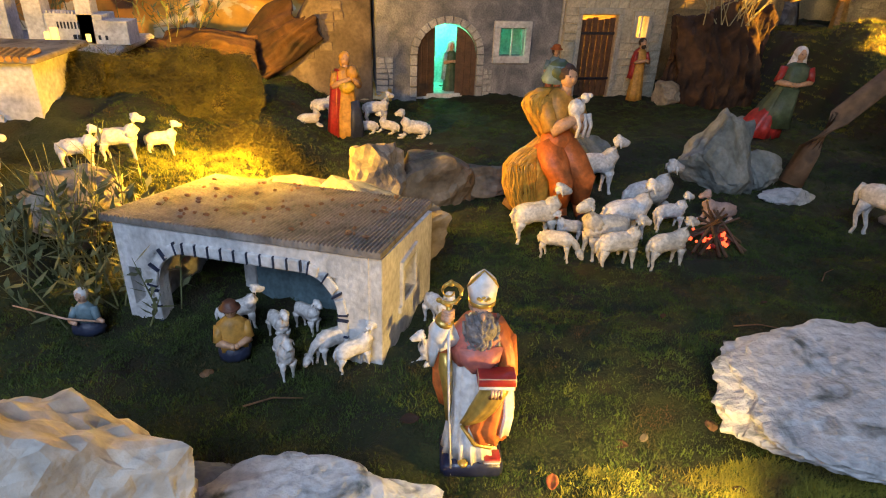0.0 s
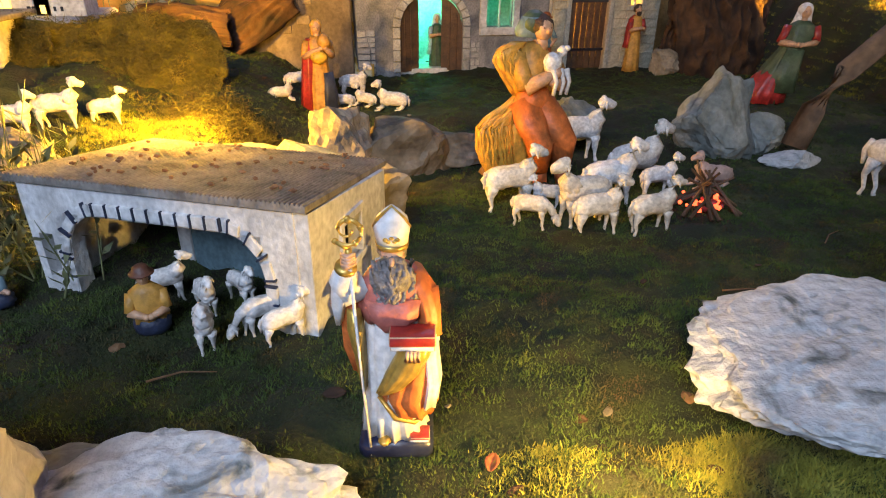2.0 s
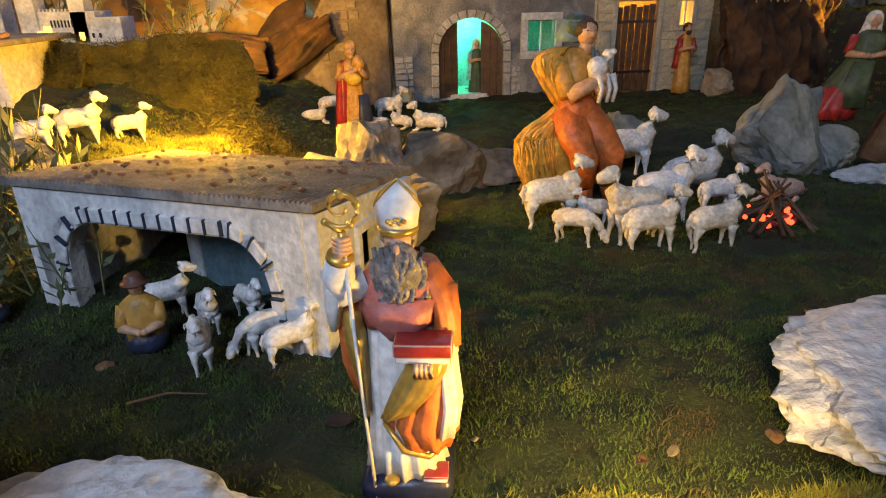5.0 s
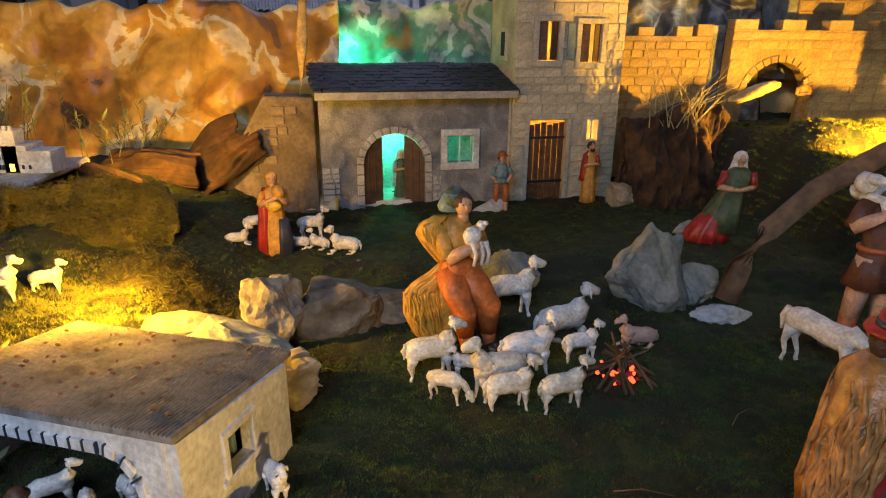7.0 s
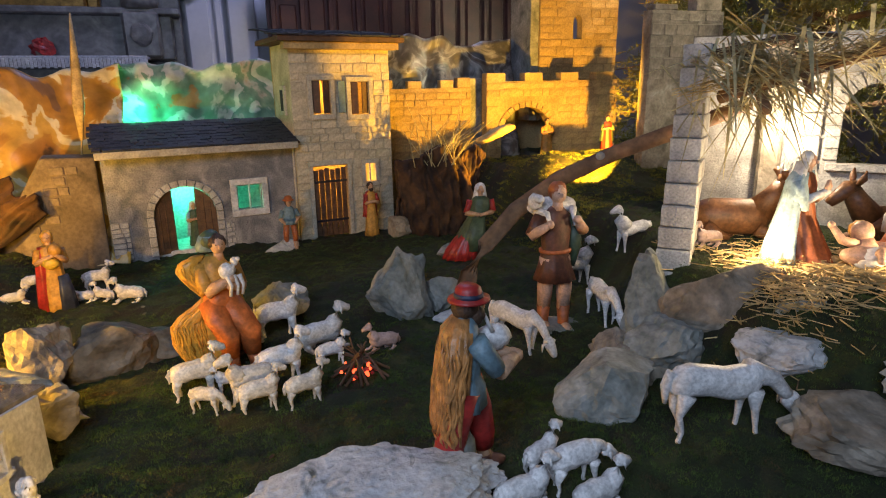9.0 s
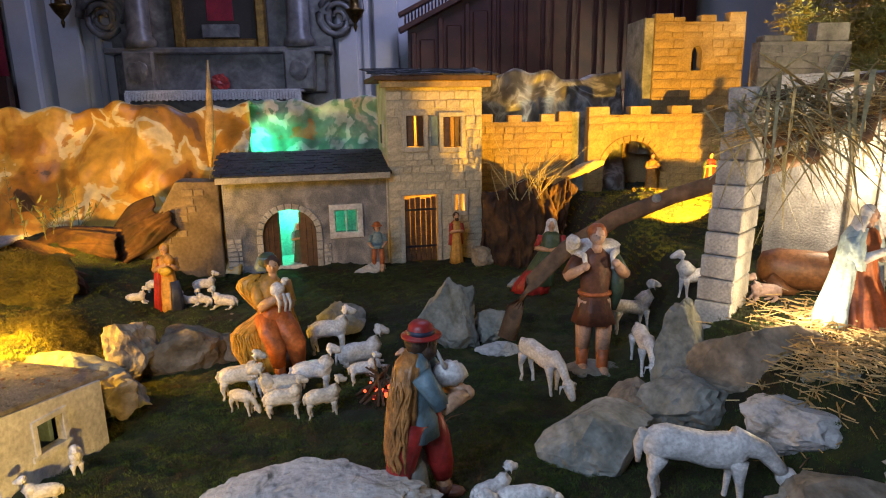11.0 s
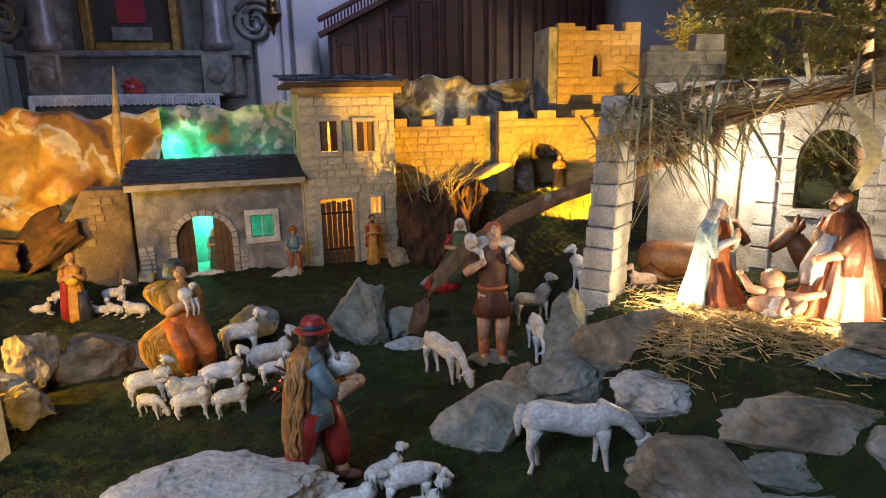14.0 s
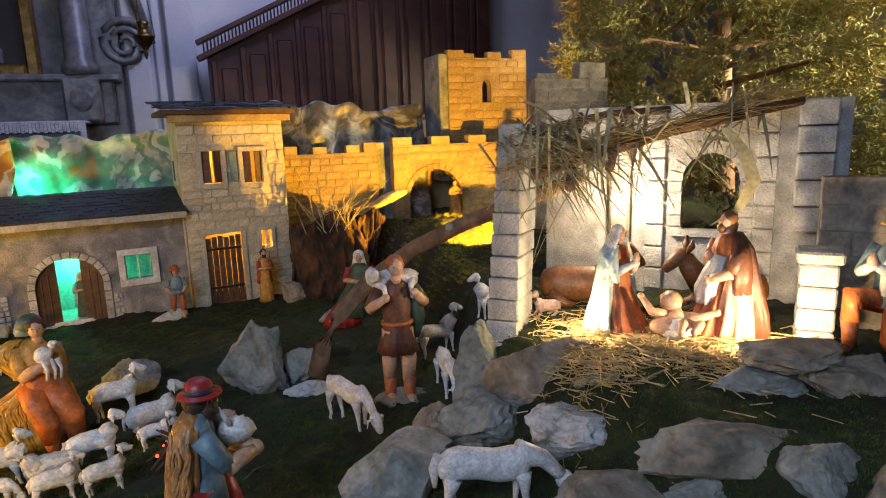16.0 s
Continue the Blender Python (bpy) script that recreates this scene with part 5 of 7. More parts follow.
# ---- masonry ----
def stones(parent, x0, x1, z0, z1, y, course, width, material, seed, skip=(), gap=0.005, proud=0.008, top=None):
    """Courses of single stones on a wall's face in the plane y, leaving out the openings in skip."""
    rnd = random.Random(seed)
    pool = []
    for k in range(6):
        w = width * (0.7 + 0.15 * k)
        bm = boxed(-w / 2, w / 2, -proud, 0.004, -course / 2 + gap / 2, course / 2 - gap / 2, 0.003)
        for v in bm.verts:
            if v.co.y < -0.002:
                v.co += Vector((rnd.uniform(-1, 1) * 0.002, rnd.uniform(-1, 1) * 0.003, rnd.uniform(-1, 1) * 0.002))
        pool.append((w, made("stone", bm, material)))
    z = z0 + course / 2
    base = course
    while z + course * 0.45 < z1:
        x = x0 - rnd.uniform(0, width * 0.0)
        kz = rnd.uniform(0.78, 1.22)
        course = base * kz
        while x < x1 - 0.012:
            w, me = rnd.choice(pool)
            sx = 1.0
            if x + w > x1:
                sx = (x1 - x) / w
            c = x + w * sx / 2
            lim = top(c) if top else z1
            if not any(a - w * sx * 0.35 < c < b + w * sx * 0.35 and lo - course * 0.4 < z < hi + course * 0.4 for a, b, lo, hi in skip) and z + course / 2 <= lim:
                ob = new("stone", me)
                ob.parent = parent
                ob.matrix_basis = pose(c, y + rnd.uniform(-0.002, 0.002), z + rnd.uniform(-0.001, 0.001), 0, rnd.uniform(-0.8, 0.8), 0) @ Matrix.Diagonal((sx * (1 - gap / max(w * sx, 0.01)), 1, kz * rnd.uniform(0.92, 1.0), 1))
            x += w * sx
        z += course


def wall_with_holes(x0, x1, z0, z1, y0, y1, holes, arch=None):
    """A wall slab with square holes cut right through; arch: (centre, half width, spring, top)."""
    cuts_x = sorted({x0, x1, *[h for a, b, _, _ in holes for h in (a, b)]})
    cuts_z = sorted({z0, z1, *[h for _, _, a, b in holes for h in (a, b)]})
    bm = bmesh.new()
    for xa, xb in zip(cuts_x, cuts_x[1:]):
        for za, zb in zip(cuts_z, cuts_z[1:]):
            cx, cz = (xa + xb) / 2, (za + zb) / 2
            if not any(a < cx < b and c < cz < d for a, b, c, d in holes):
                box(bm, xa, xb, y0, y1, za, zb)
    if arch:
        c, hw, sp, tp = arch
        n = 14
        for k in range(n):
            a0, a1 = math.pi * k / n, math.pi * (k + 1) / n
            p = [(c + hw * math.cos(a0), sp + (tp - sp) * math.sin(a0)), (c + hw * math.cos(a1), sp + (tp - sp) * math.sin(a1))]
            q = [(p[0][0], tp + 0.001), (p[1][0], tp + 0.001)]
            vs = [bm.verts.new((x, y, z)) for y in (y0, y1) for x, z in (p[0], p[1], q[1], q[0])]
            for f in ((0, 1, 2, 3), (7, 6, 5, 4), (0, 4, 5, 1), (2, 6, 7, 3), (1, 5, 6, 2), (3, 7, 4, 0)):
                bm.faces.new([vs[i] for i in f])
    bmesh.ops.remove_doubles(bm, verts=bm.verts, dist=0.0004)
    return bm


def arch_ring(parent, c, hw, sp, tp, y, thick, material, n=13, legs_to=None, leg_h=0.05):
    """Voussoirs round an arch and squared stones down its jambs, each a stone of its own."""
    for k in range(n):
        a0, a1 = math.pi * k / n + 0.02, math.pi * (k + 1) / n - 0.02
        bm = bmesh.new()
        q = []
        for r in (0, thick):
            for a in (a0, a1):
                q.append((c + (hw + r) * math.cos(a), sp + (tp - sp + r) * math.sin(a)))
        vs = [bm.verts.new((x, yy, z)) for yy in (y - 0.012, y + 0.004) for x, z in (q[0], q[1], q[3], q[2])]
        for f in ((0, 1, 2, 3), (7, 6, 5, 4), (0, 4, 5, 1), (2, 6, 7, 3), (1, 5, 6, 2), (3, 7, 4, 0)):
            bm.faces.new([vs[i] for i in f])
        part("arch_stone", bm, material, parent)
    if legs_to is not None:
        z = sp
        while z - leg_h > legs_to - 0.01:
            for s in (-1, 1):
                a, b = c + s * hw, c + s * (hw + thick)
                part("arch_stone", boxed(min(a, b), max(a, b), y - 0.012, y + 0.004, z - leg_h + 0.004, z - 0.002), material, parent)
            z -= leg_h


def framed_window(parent, x0, x1, z0, z1, y, w, material, shutters=0, bars=True):
    win = empty("window", pose(0, 0, 0))
    win.parent = parent
    for a, b, c, d in ((x0, x1, z1 - w, z1), (x0, x1, z0, z0 + w * 1.1), (x0, x0 + w, z0 + w * 1.1, z1 - w), (x1 - w, x1, z0 + w * 1.1, z1 - w)):
        part("frame", boxed(a, b, y - 0.018, y + 0.01, c, d), material, win)
    if bars:
        cx = (x0 + x1) / 2
        part("bar", boxed(cx - 0.005, cx + 0.005, y - 0.004, y + 0.006, z0 + w, z1 - w), WHITE, win)
    return win


def slates(parent, x0, x1, y0, z0, y1, z1, rows, wide, seed):
    rnd = random.Random(seed)
    pitch = math.degrees(math.atan2(z1 - z0, y1 - y0))
    deep = math.hypot(y1 - y0, z1 - z0) / rows
    bm = boxed(-wide / 2, wide / 2, 0, deep * 1.4, -0.004, 0.004, 0.001)
    me = made("slate", bm, SLATE)
    for r in range(rows):
        x = x0 - wide * 0.5 * (r % 2)
        while x < x1:
            k = rnd.uniform(0.75, 1.25)
            ob = new("slate", me)
            ob.parent = parent
            t = r / rows
            cx = min(max(x + wide / 2, x0 + wide * 0.3), x1 - wide * 0.3)
            ob.matrix_basis = pose(cx, y0 + (y1 - y0) * t + rnd.uniform(-0.006, 0.004), z0 + (z1 - z0) * t + 0.006 + 0.004 * rnd.random(), pitch - 3 + rnd.uniform(-2, 2), rnd.uniform(-2, 2), rnd.uniform(-3, 3)) @ Matrix.Diagonal((k, 1, 1, 1))
            x += wide


# ---- house with a slate roof ----
house = empty("house", HOUSE_AT, "small grey plastered house with slate roof and arched door ajar", "house")
HW, HY = (-0.30, 0.70), 4.14
part("front_wall", wall_with_holes(HW[0], HW[1], -0.03, 0.60, HY, HY + 0.03, [(-0.085, 0.24, -0.03, 0.375), (0.365, 0.495, 0.215, 0.35)], (0.0775, 0.1625, 0.22, 0.374)), PLASTER, house)
part("side_wall", boxed(HW[0], HW[0] + 0.03, HY + 0.03, 4.46, -0.03, 0.61), PLASTER, house)
part("back_wall", boxed(HW[0], HW[1], 4.46, 4.48, -0.03, 0.675), WHITEWASH, house)
part("inner_floor", boxed(HW[0] + 0.03, HW[1], HY + 0.03, 4.46, -0.03, 0.012), WHITEWASH, house)
arch_ring(house, 0.0775, 0.1625, 0.22, 0.374, HY, 0.036, PALESTONE, 13, 0.0, 0.055)
for s, x, a in ((1, -0.085, 16), (-1, 0.24, -14)):
    bm = bmesh.new()
    edge = [(0.0, 0.0), (0.108 * s, 0.0)]
    for k in range(9):
        dx = 0.108 * (1 - k / 8)
        q = (dx - 0.1625) / 0.1625
        edge.append((dx * s, 0.213 + 0.150 * math.sqrt(max(1 - q * q, 0.0))))
    fr = [bm.verts.new((px, 0.0, pz)) for px, pz in edge]
    bk = [bm.verts.new((px, 0.012, pz)) for px, pz in edge]
    bm.faces.new(fr), bm.faces.new(bk[::-1])
    for k in range(len(edge)):
        bm.faces.new((fr[k], fr[(k + 1) % len(edge)], bk[(k + 1) % len(edge)], bk[k]))
    leaf = part("door_leaf", bm, WOOD, house, "dark wooden door leaf standing open", at=pose(x, HY + 0.012, 0.0, 0, 0, a))
    for bx, bh in ((0.03, 0.27), (0.065, 0.31)):
        part("board", boxed(bx * s - 0.004, bx * s + 0.004, -0.004, 0.0, 0.01, bh), WOOD, leaf)
framed_window(house, 0.325, 0.535, 0.175, 0.39, HY, 0.035, WHITEWASH)
roof = part("roof", boxed(-0.32, 0.72, 0, 0.47, -0.012, 0.0), WOOD, house, at=pose(0, 4.04, 0.59, math.degrees(math.atan2(0.105, 0.40)), 0, 0))
part("eaves_board", boxed(-0.32, 0.705, 4.02, 4.045, 0.555, 0.592), BEAM, house)
slates(house, -0.33, 0.70, 4.02, 0.59, 4.44, 0.70, 9, 0.045, 3)
part("downpipe", boxed(0.688, 0.70, 4.10, 4.115, 0.0, 0.55, 0.003), FRAME, house)
stones(house, -0.30, -0.21, 0.0, 0.22, HY, 0.03, 0.045, PALESTONE, 21)
stones(house, 0.28, 0.33, 0.0, 0.16, HY, 0.03, 0.04, PALESTONE, 22)

# ---- tower ----
tower = empty("stone_tower", TOWER_AT, "tall cream stone tower house with slate roof and lit windows", "tower")
TX0, TX1, TY, TZ = 0.70, 1.31, 4.11, 1.13
holes = [(0.795, 1.01, -0.03, 0.43), (1.128, 1.19, 0.315, 0.43), (0.82, 0.93, 0.735, 0.925), (1.055, 1.17, 0.725, 0.915)]
part("front_wall", wall_with_holes(TX0, TX1, -0.03, TZ, TY, TY + 0.03, holes), CREAM, tower)
part("side_wall", boxed(TX0, TX0 + 0.03, TY + 0.03, 4.50, -0.03, TZ), CREAM, tower)
part("side_wall", boxed(TX1 - 0.03, TX1, TY + 0.03, 4.50, -0.03, TZ), CREAM, tower)
part("back_wall", boxed(TX0, TX1, 4.50, 4.52, -0.03, TZ), OCHRESTONE, tower)
stones(tower, TX0, TX1, -0.01, TZ, TY, 0.046, 0.075, CREAM, 31, [(0.77, 1.037, 0, 0.466), (1.10, 1.217, 0.29, 0.45), (0.79, 0.96, 0.70, 0.955), (1.025, 1.2, 0.69, 0.945)], 0.004, 0.007)
part("roof", boxed(0.62, 1.37, 4.00, 4.55, -0.015, 0.012), WOOD, tower, at=pose(0, 0, TZ + 0.02))
part("cornice", boxed(0.66, 1.345, 4.03, 4.11, TZ - 0.035, TZ + 0.004), OCHRESTONE, tower)
slates(tower, 0.61, 1.38, 3.98, TZ + 0.03, 4.55, TZ + 0.10, 8, 0.06, 4)
door = part("door", boxed(0.80, 1.005, TY + 0.012, TY + 0.02, 0.0, 0.05), WOOD, tower, "dark plank door with light between the boards")
for k in range(6):
    x = 0.80 + k * 0.0345
    part("plank", boxed(x, x + 0.029, TY + 0.004, TY + 0.016, 0.0, 0.405 + 0.006 * (k % 3)), WOOD, door)
for z in (0.09, 0.33):
    part("strap", boxed(0.80, 1.005, TY - 0.002, TY + 0.004, z, z + 0.014), BLACK, door)
part("door_frame", boxed(0.77, 0.795, TY - 0.014, TY + 0.02, 0, 0.435), FRAME, tower)
part("door_frame", boxed(1.01, 1.035, TY - 0.014, TY + 0.02, 0, 0.435), FRAME, tower)
part("door_frame", boxed(0.765, 1.04, TY - 0.016, TY + 0.02, 0.435, 0.466), FRAME, tower)
for x0, x1, z0, z1 in ((0.793, 0.957, 0.705, 0.955), (1.028, 1.197, 0.695, 0.945)):
    w = framed_window(tower, x0, x1, z0, z1, TY, 0.027, FRAME, bars=False)
    a, b = x0 + 0.03, x1 - 0.03
    part("shutter", boxed(0, 0.047, -0.004, 0.004, z0 + 0.035, z1 - 0.03), WOOD, w, at=pose(a, TY + 0.004, 0, 0, 0, -24))
    part("shutter", boxed(-0.047, 0, -0.004, 0.004, z0 + 0.035, z1 - 0.03), WOOD, w, at=pose(b, TY + 0.004, 0, 0, 0, 24))
part("shutter", boxed(0.975, 1.018, TY - 0.020, TY - 0.010, 0.74, 0.92), BLUEGREY, tower, "faded blue shutter folded back")
framed_window(tower, 1.103, 1.215, 0.29, 0.452, TY, 0.024, FRAME)
framed_side = part("side_frame", boxed(TX0 - 0.014, TX0 + 0.004, 4.22, 4.32, 0.73, 0.90), FRAME, tower)
part("pane", boxed(TX0 - 0.016, TX0 - 0.010, 4.24, 4.30, 0.755, 0.875), DARK, tower)

# ---- stair wall beside the house ----
bm = bmesh.new()
pr = [(-0.88, -0.03), (-0.32, -0.03), (-0.32, 0.56), (-0.56, 0.57), (-0.66, 0.40), (-0.76, 0.20)]
fr = [bm.verts.new((x, 4.17 - 0.10 * (0.6 - z), z)) for x, z in pr]
bk = [bm.verts.new((x, 4.36, z)) for x, z in pr]
bm.faces.new(fr), bm.faces.new(bk[::-1])
for k in range(len(pr)):
    bm.faces.new((fr[k], fr[(k + 1) % len(pr)], bk[(k + 1) % len(pr)], bk[k]))
bmesh.ops.bevel(bm, geom=list(bm.edges), offset=0.01, segments=2, affect="EDGES", profile=0.5)
sw = thing("stair_wall", bm, TANPLASTER, HOUSE_AT, "sloping brown rendered wall with a few bare stones beside the house", "wall")
for x, z, w in ((-0.53, 0.50, 0.07), (-0.46, 0.50, 0.06), (-0.52, 0.45, 0.06), (-0.57, 0.40, 0.07), (-0.50, 0.40, 0.05), (-0.62, 0.33, 0.06), (-0.55, 0.35, 0.05), (-0.66, 0.22, 0.06), (-0.58, 0.26, 0.07)):
    part("stone", boxed(x, x + w - 0.006, -0.006, 0.01, -0.02, 0.02, 0.003), TANPLASTER, sw, at=pose(0, 4.17 - 0.10 * (0.6 - z), z, -5.7))

# ---- castle ----
def crenels(x0, x1, z, merlon, gapw, high, y0, y1, parent, material):
    x = x0
    while x < x1 - 0.03:
        part("merlon", boxed(x, min(x + merlon, x1), y0, y1, z, z + high, 0.004), material, parent)
        x += merlon + gapw


castle = empty("castle_gate", pose(0, 0, 0), "ochre castle wall with battlements and arched gate", "castle")
CY = 4.72
part("gate_wall", wall_with_holes(2.14, 3.25, 0.2, 0.905, CY, CY + 0.09, [(2.255, 2.685, 0.2, 0.72)], (2.47, 0.215, 0.50, 0.719)), OCHRESTONE, castle)
stones(castle, 2.14, 3.25, 0.33, 0.905, CY, 0.05, 0.085, OCHRESTONE, 51, [(2.215, 2.725, 0.2, 0.76)], 0.004, 0.006)
arch_ring(castle, 2.47, 0.215, 0.50, 0.719, CY, 0.04, OCHRESTONE, 15, 0.33, 0.06)
crenels(2.14, 3.25, 0.905, 0.15, 0.155, 0.06, CY, CY + 0.09, castle, OCHRESTONE)
part("back_panel", boxed(2.10, 3.3, 5.2, 5.22, 0.2, 0.85), OCHRESTONE, castle)
lw = empty("castle_wall", pose(0, 0, 0), "ochre curtain wall with stepped battlements", "castle wall")
part("wall", boxed(1.33, 2.03, 4.76, 4.83, 0.0, 0.865), OCHRESTONE, lw)
stones(lw, 1.33, 2.03, 0.3, 0.865, 4.76, 0.05, 0.09, OCHRESTONE, 52, (), 0.004, 0.006)
for a, b, h in ((1.36, 1.45, 0.06), (1.56, 1.66, 0.05), (1.80, 1.90, 0.055), (1.93, 2.03, 0.07)):
    part("merlon", boxed(a, b, 4.76, 4.83, 0.865, 0.865 + h, 0.004), OCHRESTONE, lw)
part("recess", boxed(2.03, 2.16, 4.86, 4.92, 0.0, 0.93), GREYROCK, lw)
keep = empty("castle_keep", pose(0, 0, 0), "ruined ochre castle keep with arched window", "castle keep")
part("front_wall", wall_with_holes(2.70, 3.40, 0.6, 1.57, 4.98, 5.06, [(2.995, 3.075, 1.22, 1.40)], (3.035, 0.04, 1.34, 1.399)), OCHRESTONE, keep)
part("side_wall", boxed(2.63, 2.70, 5.0, 5.35, 0.6, 1.60), GREYROCK, keep)
stones(keep, 2.70, 3.40, 0.85, 1.57, 4.98, 0.055, 0.10, OCHRESTONE, 53, [(2.97, 3.10, 1.20, 1.43)], 0.004, 0.006)
for a, b, h in ((2.70, 2.84, 0.06), (2.84, 2.93, 0.035), (3.05, 3.17, 0.05), (3.27, 3.40, 0.07)):
    part("merlon", boxed(a, b, 4.98, 5.06, 1.57, 1.57 + h, 0.005), OCHRESTONE, keep)
ruin = empty("ruined_wall", pose(0, 0, 0), "broken brown stone wall behind the stable", "wall")
part("wall", boxed(2.78, 3.32, 3.75, 3.83, 0.3, 1.30), TANROCK, ruin)
stones(ruin, 2.78, 3.32, 0.9, 1.30, 3.75, 0.06, 0.11, TANROCK, 54, (), 0.004, 0.006)
part("merlon", boxed(2.80, 2.97, 3.75, 3.83, 1.30, 1.335, 0.006), TANROCK, ruin)
part("merlon", boxed(3.10, 3.30, 3.75, 3.83, 1.30, 1.40, 0.006), TANROCK, ruin)

# ---- stable ----
stable = empty("ruined_stable", pose(0, 0, 0), "ruined stone stable with arched window, rough poles and straw roof", "stable")
rnd = random.Random(8)
for k in range(11):
    z = 0.15 + k * 0.079
    lean = 0.006 * k
    w = 0.062 - 0.0016 * k
    bm = boxed(-w, w, -0.085, 0.085, 0, 0.077, 0.004)
    for v in bm.verts:
        v.co += Vector((rnd.uniform(-1, 1), rnd.uniform(-1, 1), rnd.uniform(-1, 1))) * 0.002
    part("pillar_stone", bm, PALESTONE, stable, at=pose(1.85 + lean * 1.3, 2.315 + lean * 0.8, z, 0, 0, -48 + rnd.uniform(-2, 2)))
# back wall: its own x runs along the wall, y into it
bw = part("back_wall", wall_with_holes(0.09, 1.30, 0.2, 1.08, 0, 0.07, [(0.70, 0.925, 0.54, 0.875)], (0.8125, 0.1125, 0.755, 0.874)), PALESTONE, stable, at=pose(2.30, 2.96, 0, 0, 0, -48.7))
arch_ring(bw, 0.8125, 0.1125, 0.755, 0.874, 0, 0.055, PALESTONE, 11, 0.56, 0.05)
part("sill", boxed(0.66, 0.965, -0.03, 0.03, 0.515, 0.545), PALESTONE, bw)
for x0, x1 in ((0.55, 0.63), (0.98, 1.06)):
    for k in range(8):
        part("quoin", boxed(x0, x1, -0.018, 0.004, 0.27 + k * 0.098, 0.27 + k * 0.098 + 0.092, 0.005), PALESTONE, bw)
bm = bmesh.new()
ball(bm, (0.47, -0.075, 0.70), 0.012, None, None, 0, 0, 12)
part("bulb", bm, glow("bulb_glass", (1.0, 0.9, 0.7), 12), bw, "small bare light bulb on the post")
part("post", boxed(0.40, 0.49, -0.06, 0.0, 0.24, 1.06, 0.012), TANROCK, bw, "brown wooden post against the wall")
for k in range(5):
    part("quoin", boxed(1.12, 1.25, -0.06, 0.02, 0.56 + k * 0.105, 0.56 + k * 0.105 + 0.098, 0.006), PALESTONE, bw)
for k in range(4):
    part("pedestal_stone", boxed(-0.055, 0.055, -0.06, 0.06, 0.24 + k * 0.075, 0.24 + k * 0.075 + 0.071, 0.007), PALESTONE, stable, at=pose(2.70, 1.73, 0, 0, 0, -48))
part("pedestal_cap", boxed(-0.068, 0.068, -0.07, 0.07, 0.54, 0.58, 0.008), PALESTONE, stable, at=pose(2.70, 1.73, 0, 0, 0, -48))
for a, b, r in (((1.90, 2.22, 0.84), (2.95, 2.04, 1.07), 0.022), ((1.95, 2.30, 0.98), (2.75, 2.50, 1.06), 0.02), ((1.98, 2.10, 0.80), (2.45, 2.75, 1.05), 0.018), ((2.10, 2.05, 0.86), (2.60, 2.60, 1.07), 0.016)):
    bm = bmesh.new()
    m = Vector(a).lerp(Vector(b), 0.5) + Vector((0, 0, 0.02))
    tube(bm, [a, m, b], [r, r * 0.95, r * 0.85], 0, 10)
    part("roof_pole", bm, BARK, stable, "bare wooden pole", True)
# bundle of dry stalks lying along the roof pole
bm = bmesh.new()
rnd = random.Random(44)
for k in range(230):
    u = rnd.uniform(-0.15, 0.82)
    a = Vector((1.90, 2.22, 0.87)).lerp(Vector((2.95, 2.04, 1.095)), u) + Vector((rnd.gauss(0, 0.03), rnd.gauss(0, 0.03), abs(rnd.gauss(0, 0.018))))
    d = Vector((1.05, -0.18 + rnd.gauss(0, 0.15), 0.225 + rnd.gauss(0, 0.10))).normalized() * rnd.uniform(0.2, 0.42)
    w = rnd.uniform(0.001, 0.0032)
    tube(bm, [a, a + d * 0.5 + Vector((0, 0, rnd.uniform(-0.01, 0.02))), a + d + Vector((0, 0, rnd.gauss(-0.01, 0.03)))], [w, w, w * 0.4], 0, 5, 0.5)
bundle = part("straw_bundle", bm, STRAW, stable, "loose golden straw stalks along the pole")
bundle["kind"] = "stuff"
# hanging blades of dry reed
bm = bmesh.new()
rnd = random.Random(12)
for k in range(300):
    u = rnd.random()
    c = Vector((1.90 + u * 0.95, 2.24 - 0.1 * u + rnd.gauss(0, 0.07), 0.90 + 0.15 * u + rnd.gauss(0, 0.05)))
    if k < 190:
        c = Vector((2.02 + rnd.gauss(0, 0.10), 2.2 + rnd.gauss(0, 0.06), 0.93 + rnd.gauss(0, 0.06)))
    d = Vector((rnd.gauss(0.5, 0.8), rnd.gauss(-0.3, 0.5), rnd.gauss(-0.25, 0.5))).normalized()
    L, w = rnd.uniform(0.14, 0.42), rnd.uniform(0.002, 0.009)
    side = d.cross(Vector((0, 0, 1))).normalized() * w
    prev = None
    for s in range(5):
        t = s / 4
        p = c + d * L * (t - 0.3) + Vector((0, 0, -0.22 * L * t * t))
        ww = side * (1 - abs(t - 0.35) * 1.4 if t > 0.35 else 0.9)
        cur = (bm.verts.new(p - ww), bm.verts.new(p + ww))
        if prev:
            bm.faces.new((prev[0], prev[1], cur[1], cur[0]))
        prev = cur
ob = thing("reed_thatch", bm, REED, None, "tangle of dry reed blades on the stable roof", "thatch", "", "stuff")
md = ob.modifiers.new("thick", "SOLIDIFY")
md.thickness = 0.0008
bm = bmesh.new()
pts = [Vector((2.52, 1.98, 0.98)), Vector((2.56, 1.93, 0.90)), Vector((2.58, 1.90, 0.80)), Vector((2.55, 1.93, 0.70)), Vector((2.50, 2.0, 0.64))]
prev = None
